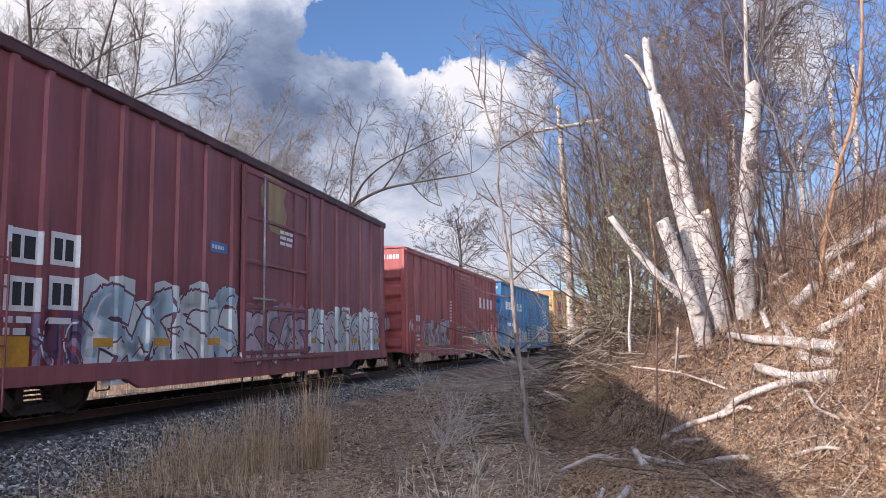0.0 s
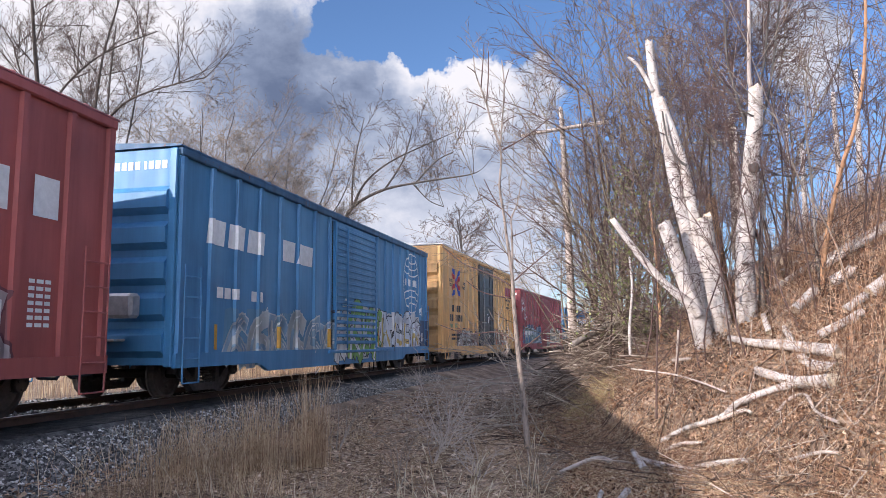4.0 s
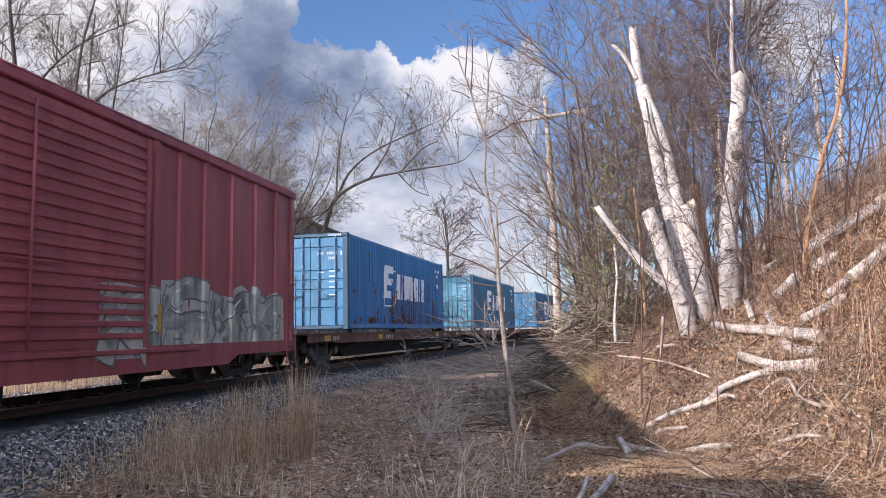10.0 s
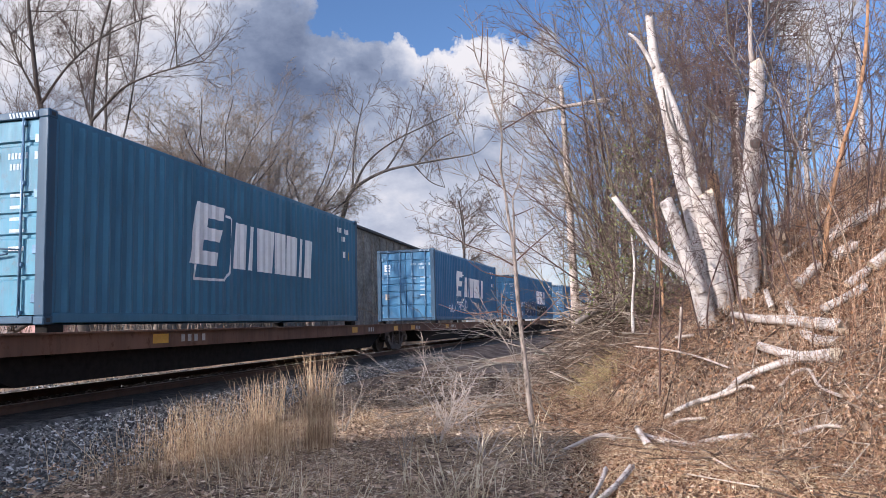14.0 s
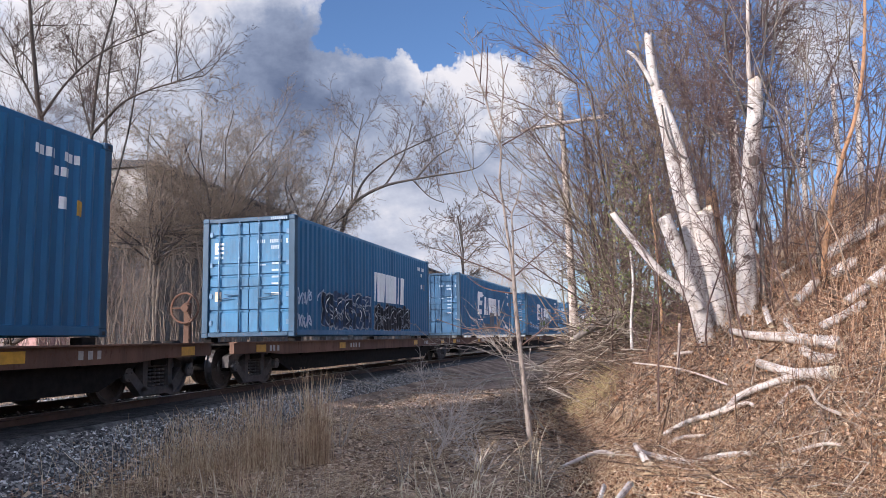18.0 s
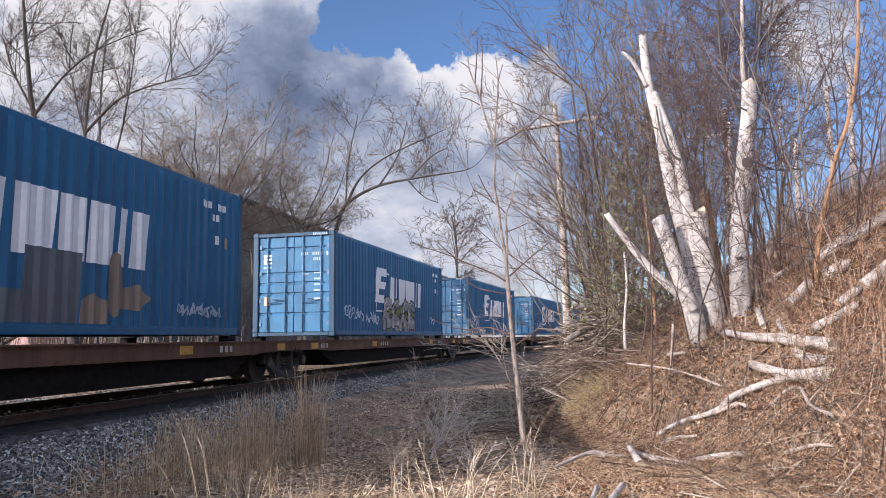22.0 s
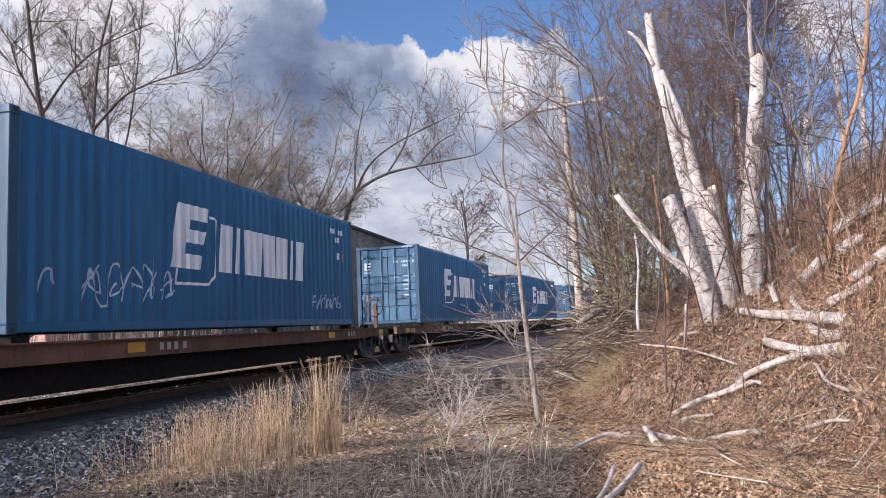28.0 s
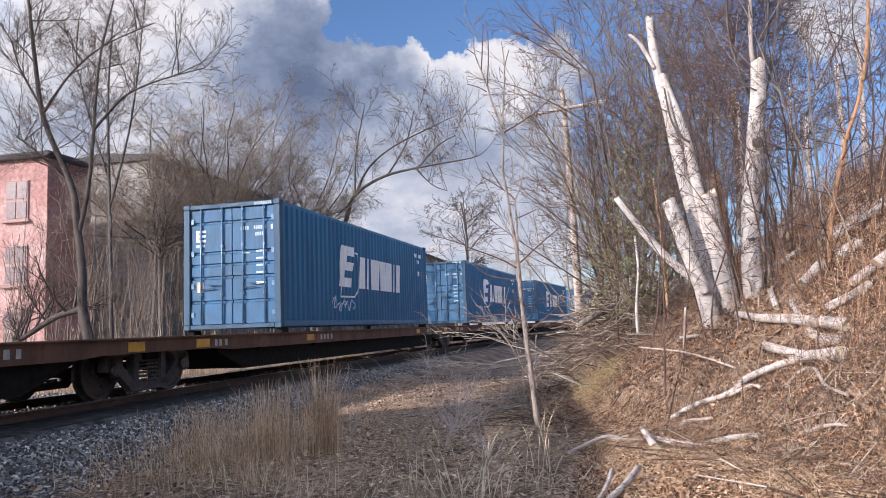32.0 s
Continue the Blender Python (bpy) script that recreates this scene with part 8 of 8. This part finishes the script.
# ---- dry grass ----
blades = Wood()
rg = random.Random(400)
for x, y, n, h, s, lean_ in ((8.35, 3.28, 190, 1.12, 0.085, 0.16), (8.45, 3.36, 60, 0.6, 0.16, 0.4), (8.15, 3.80, 150, 0.92, 0.15, 0.2), (8.3, 4.05, 120, 0.85, 0.16, 0.22), (7.95, 3.95, 90, 0.6, 0.2, 0.5), (7.75, 4.45, 130, 0.72, 0.17, 0.22), (7.6, 4.7, 90, 0.62, 0.2, 0.25), (7.9, 4.25, 90, 0.7, 0.2, 0.3),
                             (7.2, 4.2, 50, 0.5, 0.3, 0.4), (7.2, 3.7, 50, 0.45, 0.35, 0.4), (6.8, 3.5, 40, 0.45, 0.4, 0.4), (10.9, 3.5, 50, 0.36, 0.14, 0.5), (13.5, 4.2, 40, 0.45, 0.4, 0.4), (6.7, 4.0, 40, 0.4, 0.35, 0.4), (6.6, 2.6, 36, 0.35, 0.5, 0.4), (7.4, 1.9, 40, 0.3, 0.6, 0.4), (6.6, 3.2, 40, 0.7, 0.2, 0.3), (6.4, 4.1, 40, 0.6, 0.25, 0.3), (6.3, 4.7, 30, 0.5, 0.25, 0.35), (5.6, 2.2, 24, 0.5, 0.3, 0.4), (9.0, 5.0, 40, 0.5, 0.3, 0.4)):
    for k in range(n):
        p = Vector((x + rg.gauss(0, s), y + rg.gauss(0, s), 0))
        p.z = ground_z(p.x, p.y) - 0.02
        hh, b = 1.08 * h * (1 - 0.7 * rg.random() ** 1.6), rg.uniform(0, 6.28)
        l = abs(rg.gauss(0, lean_)) * hh
        e = p + Vector((math.cos(b) * l, math.sin(b) * l, hh * 0.95))
        blades.line([p, p.lerp(e, 0.55) + Vector((-math.cos(b) * l * 0.2, -math.sin(b) * l * 0.2, 0)), e], 0.0030, 0.0013)
        if rg.random() < 0.3:
            q = p.lerp(e, rg.uniform(0.4, 0.8))
            blades.line([q, q + Vector((rg.gauss(0, .08), rg.gauss(0, .08), rg.uniform(0.02, 0.12)))], 0.002, 0.001)
tagged(new("dry_grass", blades.mesh("dry_grass", M_DRYBROWN, 3)), "sparse tall dull brown dry grass beside the ballast", "grass", kind="stuff")


def stalk(pts, w):
    line = Wood()
    pts = [Vector(p) for p in pts]
    fine = []
    for a, b, c in zip(pts, pts[1:], pts[2:]):
        m0, m1 = (a.lerp(b, 0.5) if a is not pts[0] else a), (b.lerp(c, 0.5) if c is not pts[-1] else c)
        fine += [m0.lerp(b, k / 5).lerp(b.lerp(m1, k / 5), k / 5) for k in range(5)]
    line.line([*fine, pts[-1]], w, w * 0.4)
    return line.mesh("stalk", M_STRAW, 4)


# arching pale stalks near the camera: side slope and rise of each stalk's places
for depth, runs in ((5.6, [[(0.180, -0.262), (0.172, -0.19), (0.150, -0.138), (0.128, -0.120)], [(0.176, -0.262), (0.172, -0.20), (0.163, -0.150), (0.146, -0.128)], [(0.174, -0.262), (0.171, -0.21), (0.160, -0.17), (0.135, -0.155)], [(0.148, -0.262), (0.138, -0.20), (0.120, -0.165), (0.098, -0.158)], [(0.155, -0.262), (0.142, -0.22), (0.12, -0.195), (0.10, -0.20)]]),
                    (6.0, [[(0.205, -0.245), (0.220, -0.19), (0.238, -0.13), (0.254, -0.09)], [(0.225, -0.245), (0.243, -0.205), (0.265, -0.175), (0.285, -0.165)], [(0.228, -0.245), (0.226, -0.20), (0.240, -0.16), (0.262, -0.145)]]),
                    (5.4, [[(0.335, -0.272), (0.318, -0.235), (0.29, -0.222), (0.25, -0.222)], [(0.342, -0.272), (0.325, -0.225), (0.305, -0.185), (0.295, -0.17)], [(0.36, -0.272), (0.33, -0.232), (0.295, -0.226), (0.27, -0.238)], [(0.318, -0.272), (0.322, -0.24), (0.335, -0.222), (0.35, -0.216)]]),
                    (5.7, [[(0.418, -0.262), (0.418, -0.21), (0.417, -0.17)], [(0.475, -0.262), (0.462, -0.21), (0.445, -0.17)], [(0.55, -0.262), (0.56, -0.2), (0.585, -0.12), (0.607, -0.09)], [(0.44, -0.262), (0.435, -0.22), (0.42, -0.19)]]),
                    (6.6, [[(0.095, -0.222), (0.09, -0.16), (0.075, -0.11), (0.055, -0.09)], [(0.10, -0.222), (0.105, -0.17), (0.115, -0.13), (0.13, -0.115)], [(0.085, -0.222), (0.075, -0.18), (0.06, -0.165)]]),
                    (6.1, [[(0.262, -0.243), (0.262, -0.19), (0.259, -0.15)], [(0.268, -0.243), (0.272, -0.20), (0.27, -0.165)], [(0.21, -0.243), (0.19, -0.20), (0.165, -0.185), (0.15, -0.19)]])):
    t = thing("grass_tuft", "few arching pale straw stalks beside the path", "grass", "grass tufts beside the path")
    rs = random.Random(int(depth * 100))
    for run in runs:
        part("stalk", stalk([at_depth(depth, *k) for k in run], 0.0045), None, t)
        for n in range(3):
            sy, sz, st = rs.gauss(0, 0.10), rs.uniform(0.6, 1.05), rs.gauss(0, 0.16)
            base = Vector(at_depth(depth + rs.gauss(0, 0.12), *run[0])) + Vector((0, sy, 0))
            pts = [base + Vector((rs.gauss(0, 0.03), (Vector(at_depth(depth, *k)).y - at_depth(depth, *run[0])[1]) * rs.uniform(0.6, 1.1) + st * j * 0.3, (at_depth(depth, *k)[2] - at_depth(depth, *run[0])[2]) * sz)) for j, k in enumerate(run)]
            part("stalk", stalk(pts, rs.uniform(0.0025, 0.0045)), None, t)

# small bare bushes by the path
BUSH = plan(levels=2, kids=(5, 4), start=(0.2, 0.2), thin=0.0028, step=(0.15, 0.12, 0.1), wobble=0.08, ratio=(0.5, 0.5), up=(0.02, 0.02))
for i, (x, y, h, n) in enumerate(((10.2, 2.1, 1.1, 6), (9.0, 2.0, 0.9, 4), (12.5, 1.6, 0.9, 5), (8.2, 1.3, 0.7, 5), (11.0, 1.2, 1.0, 6), (9.8, 3.5, 0.9, 4), (7.6, 0.7, 0.6, 5), (7.4, 2.0, 0.6, 3))):
    r = random.Random(500 + i)
    bare_tree("bare_bush", "small leafless bush of thin pale twigs", [((0, 0, -0.03), (r.gauss(0, .45), r.gauss(0, .45), 1), h * r.uniform(0.6, 1), 0.008) for _ in range(n)], BUSH, M_PALEBARK if i in (0, 1, 3) else M_TANBARK, M_PALEBARK if i in (0, 1, 3) else M_TWIG, 510 + i, (x, y, ground_z(x, y)), category="bush", group="bushes beside the path")


# ---- clouds ----
def cloud_dome():
    m, nt, bs = nodes_of("cloud_layer")
    nt.nodes.remove(bs)
    geo = nt.nodes.new("ShaderNodeTexCoord")
    nrm = nt.nodes.new("ShaderNodeVectorMath")
    nrm.operation = "NORMALIZE"
    nt.links.new(geo.outputs["Object"], nrm.inputs[0])
    way = nrm.outputs[0]

    wob = add(nt, "TexNoise", Scale=7.0, Detail=6, Roughness=0.62)
    nt.links.new(way, wob.inputs["Vector"])
    cen = nt.nodes.new("ShaderNodeVectorMath")
    cen.operation = "SUBTRACT"
    nt.links.new(wob.outputs["Color"], cen.inputs[0])
    cen.inputs[1].default_value = (0.5, 0.5, 0.5)
    scl = nt.nodes.new("ShaderNodeVectorMath")
    scl.operation = "SCALE"
    nt.links.new(cen.outputs[0], scl.inputs[0])
    scl.inputs["Scale"].default_value = 0.20
    bent = nt.nodes.new("ShaderNodeVectorMath")
    nt.links.new(way, bent.inputs[0])
    nt.links.new(scl.outputs[0], bent.inputs[1])

    def blob(ky, kz, inner, outer, weight):
        v = Vector((1, ky, kz)).normalized()
        dist = nt.nodes.new("ShaderNodeVectorMath")
        dist.operation = "DISTANCE"
        nt.links.new(bent.outputs[0], dist.inputs[0])
        dist.inputs[1].default_value = v
        mr = nt.nodes.new("ShaderNodeMapRange")
        mr.interpolation_type = "SMOOTHSTEP"
        for k, val in enumerate((inner, outer, weight, 0.0)):
            mr.inputs[k + 1].default_value = val
        nt.links.new(dist.outputs["Value"], mr.inputs[0])
        return mr.outputs[0]

    def plus(a, b, op="ADD"):
        n = nt.nodes.new("ShaderNodeMath")
        n.operation = op
        for s, v in zip(n.inputs, (a, b)):
            if isinstance(v, (int, float)):
                s.default_value = v
            else:
                nt.links.new(v, s)
        return n.outputs[0]

    def fbm(scale, detail, rough, shift=(0, 0, 0), squash=(1, 1, 1.7)):
        mp = add(nt, "Mapping")
        mp.inputs["Location"].default_value = shift
        mp.inputs["Scale"].default_value = squash
        nt.links.new(way, mp.inputs[0])
        n = add(nt, "TexNoise", Scale=scale, Detail=detail, Roughness=rough)
        nt.links.new(mp.outputs[0], n.inputs["Vector"])
        return n.outputs["Fac"]

    body = fbm(5.0, 10, 0.58)
    d = plus(body, 0.95, "MULTIPLY")
    for b in CLOUDS:
        d = plus(d, blob(*b))
    gap = nt.nodes.new("ShaderNodeVectorMath")
    gap.operation = "DISTANCE"
    nt.links.new(way, gap.inputs[0])
    gap.inputs[1].default_value = sun_way
    clear = nt.nodes.new("ShaderNodeMapRange")
    for k, val in enumerate((0.1, 0.3, -1.0, 0.0)):
        clear.inputs[k + 1].default_value = val
    nt.links.new(gap.outputs["Value"], clear.inputs[0])
    d = plus(d, clear.outputs[0])
    alpha = ramp(nt, d, [(0.525, grey(0)), (0.60, grey(0.7)), (0.72, grey(1))])
    light = plus(plus(fbm(7, 8, 0.62, (0.1, 0.2, 0.08)), 1.05, "MULTIPLY"), -0.06)
    for b in GREYS:
        light = plus(light, blob(*b))
    col = ramp(nt, light, [(0.28, (1.0, 0.99, 0.98)), (0.46, (0.68, 0.73, 0.81)), (0.72, (0.33, 0.40, 0.53)), (1.0, (0.16, 0.21, 0.32))])
    # added fill: unseen clouds toward the sun glow up to 8.5 to lift shade
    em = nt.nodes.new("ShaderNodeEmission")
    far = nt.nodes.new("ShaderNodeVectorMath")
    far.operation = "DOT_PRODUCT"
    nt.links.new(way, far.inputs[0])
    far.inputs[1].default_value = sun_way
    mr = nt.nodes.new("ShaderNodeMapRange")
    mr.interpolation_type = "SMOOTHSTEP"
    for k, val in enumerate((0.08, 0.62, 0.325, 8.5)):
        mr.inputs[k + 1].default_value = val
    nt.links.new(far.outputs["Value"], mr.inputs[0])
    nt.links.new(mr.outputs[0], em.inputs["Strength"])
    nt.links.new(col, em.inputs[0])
    tr = nt.nodes.new("ShaderNodeBsdfTransparent")
    mx = nt.nodes.new("ShaderNodeMixShader")
    nt.links.new(alpha, mx.inputs[0])
    nt.links.new(tr.outputs[0], mx.inputs[1])
    nt.links.new(em.outputs[0], mx.inputs[2])
    nt.links.new(mx.outputs[0], nt.nodes["Material Output"].inputs[0])
    bm = bmesh.new()
    bmesh.ops.create_uvsphere(bm, u_segments=48, v_segments=24, radius=2400)
    bmesh.ops.delete(bm, geom=[v for v in bm.verts if v.co.z < -300], context="VERTS")
    me = mesh_of("cloud_layer", bm, m)
    return tagged(new("backdrop_clouds", me), "drifting white and grey spring clouds, with added fill glow sunward", "clouds", kind="structure")


# side slope, rise, inner and outer reach, weight
CLOUDS = ((0.537, 0.416, 0.12, 0.28, 0.28), (0.632, 0.489, 0.12, 0.30, 0.22), (0.49, 0.334, 0.10, 0.25, 0.22), (0.43, 0.371, 0.06, 0.14, 0.2), (0.384, 0.405, 0.02, 0.05, 0.2), (0.88, 0.44, 0.1, 0.4, 0.2),
          (0.225, 0.352, 0.05, 0.13, 0.28), (0.168, 0.379, 0.04, 0.09, 0.25), (0.29, 0.325, 0.04, 0.10, 0.2), (0.16, 0.33, 0.06, 0.16, 0.16),
          (0.34, 0.46, 0.03, 0.09, -0.4), (0.27, 0.48, 0.05, 0.12, -0.4), (0.19, 0.47, 0.05, 0.11, -0.4), (0.127, 0.455, 0.04, 0.09, -0.3), (0.445, 0.49, 0.03, 0.09, -0.5), (0.36, 0.23, 0.02, 0.06, -0.25),
          (0.28, 0.154, 0.05, 0.2, 0.2), (0.18, 0.118, 0.1, 0.3, 0.15), (0.092, 0.307, 0.03, 0.08, 0.15), (-0.04, 0.35, 0.1, 0.25, -0.15), (-0.24, 0.22, 0.1, 0.3, -0.2), (-0.277, 0.378, 0.03, 0.09, 0.3), (-0.248, 0.343, 0.05, 0.13, 0.3))
GREYS = ((0.2, 0.24, 0.06, 0.2, 0.16), (0.43, 0.365, 0.03, 0.15, 0.22), (0.49, 0.334, 0.05, 0.2, 0.2), (0.29, 0.30, 0.03, 0.10, 0.05), (0.225, 0.29, 0.03, 0.10, 0.06), (0.456, 0.417, 0.03, 0.13, 0.16), (0.271, 0.282, 0.03, 0.11, -0.05), (0.63, 0.49, 0.05, 0.25, -0.25), (0.168, 0.38, 0.02, 0.1, -0.22), (0.225, 0.385, 0.02, 0.09, -0.2),
         (0.154, 0.297, 0.01, 0.05, -0.3), (0.28, 0.154, 0.05, 0.2, -0.12), (0.384, 0.415, 0.01, 0.05, -0.2), (0.345, 0.35, 0.008, 0.03, -0.15))
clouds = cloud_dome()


def motions():
    walk(clouds, [(0, pose(0, 0, 0, 0, 0, 0.75)), (32, pose(0, 0, 0, 0, 0, -1.1))])
    for ob, rows, s in MOVING:
        walk(ob, rows)
    # each wheel rolls on the rail
    for wheel, ax, side in WHEELS:
        rows = []
        for i in range(0, 481):
            t = i / 15
            turn = -math.degrees(V0 * t + ACC * (t - 16) ** 2 / 2) / 0.425
            rows.append((t, pose(ax, side * 0.755, 0.42, 0, turn, 0) @ pose(0, 0, 0, 0, 0, 180 if side > 0 else 0)))
        walk(wheel, rows)


motions()
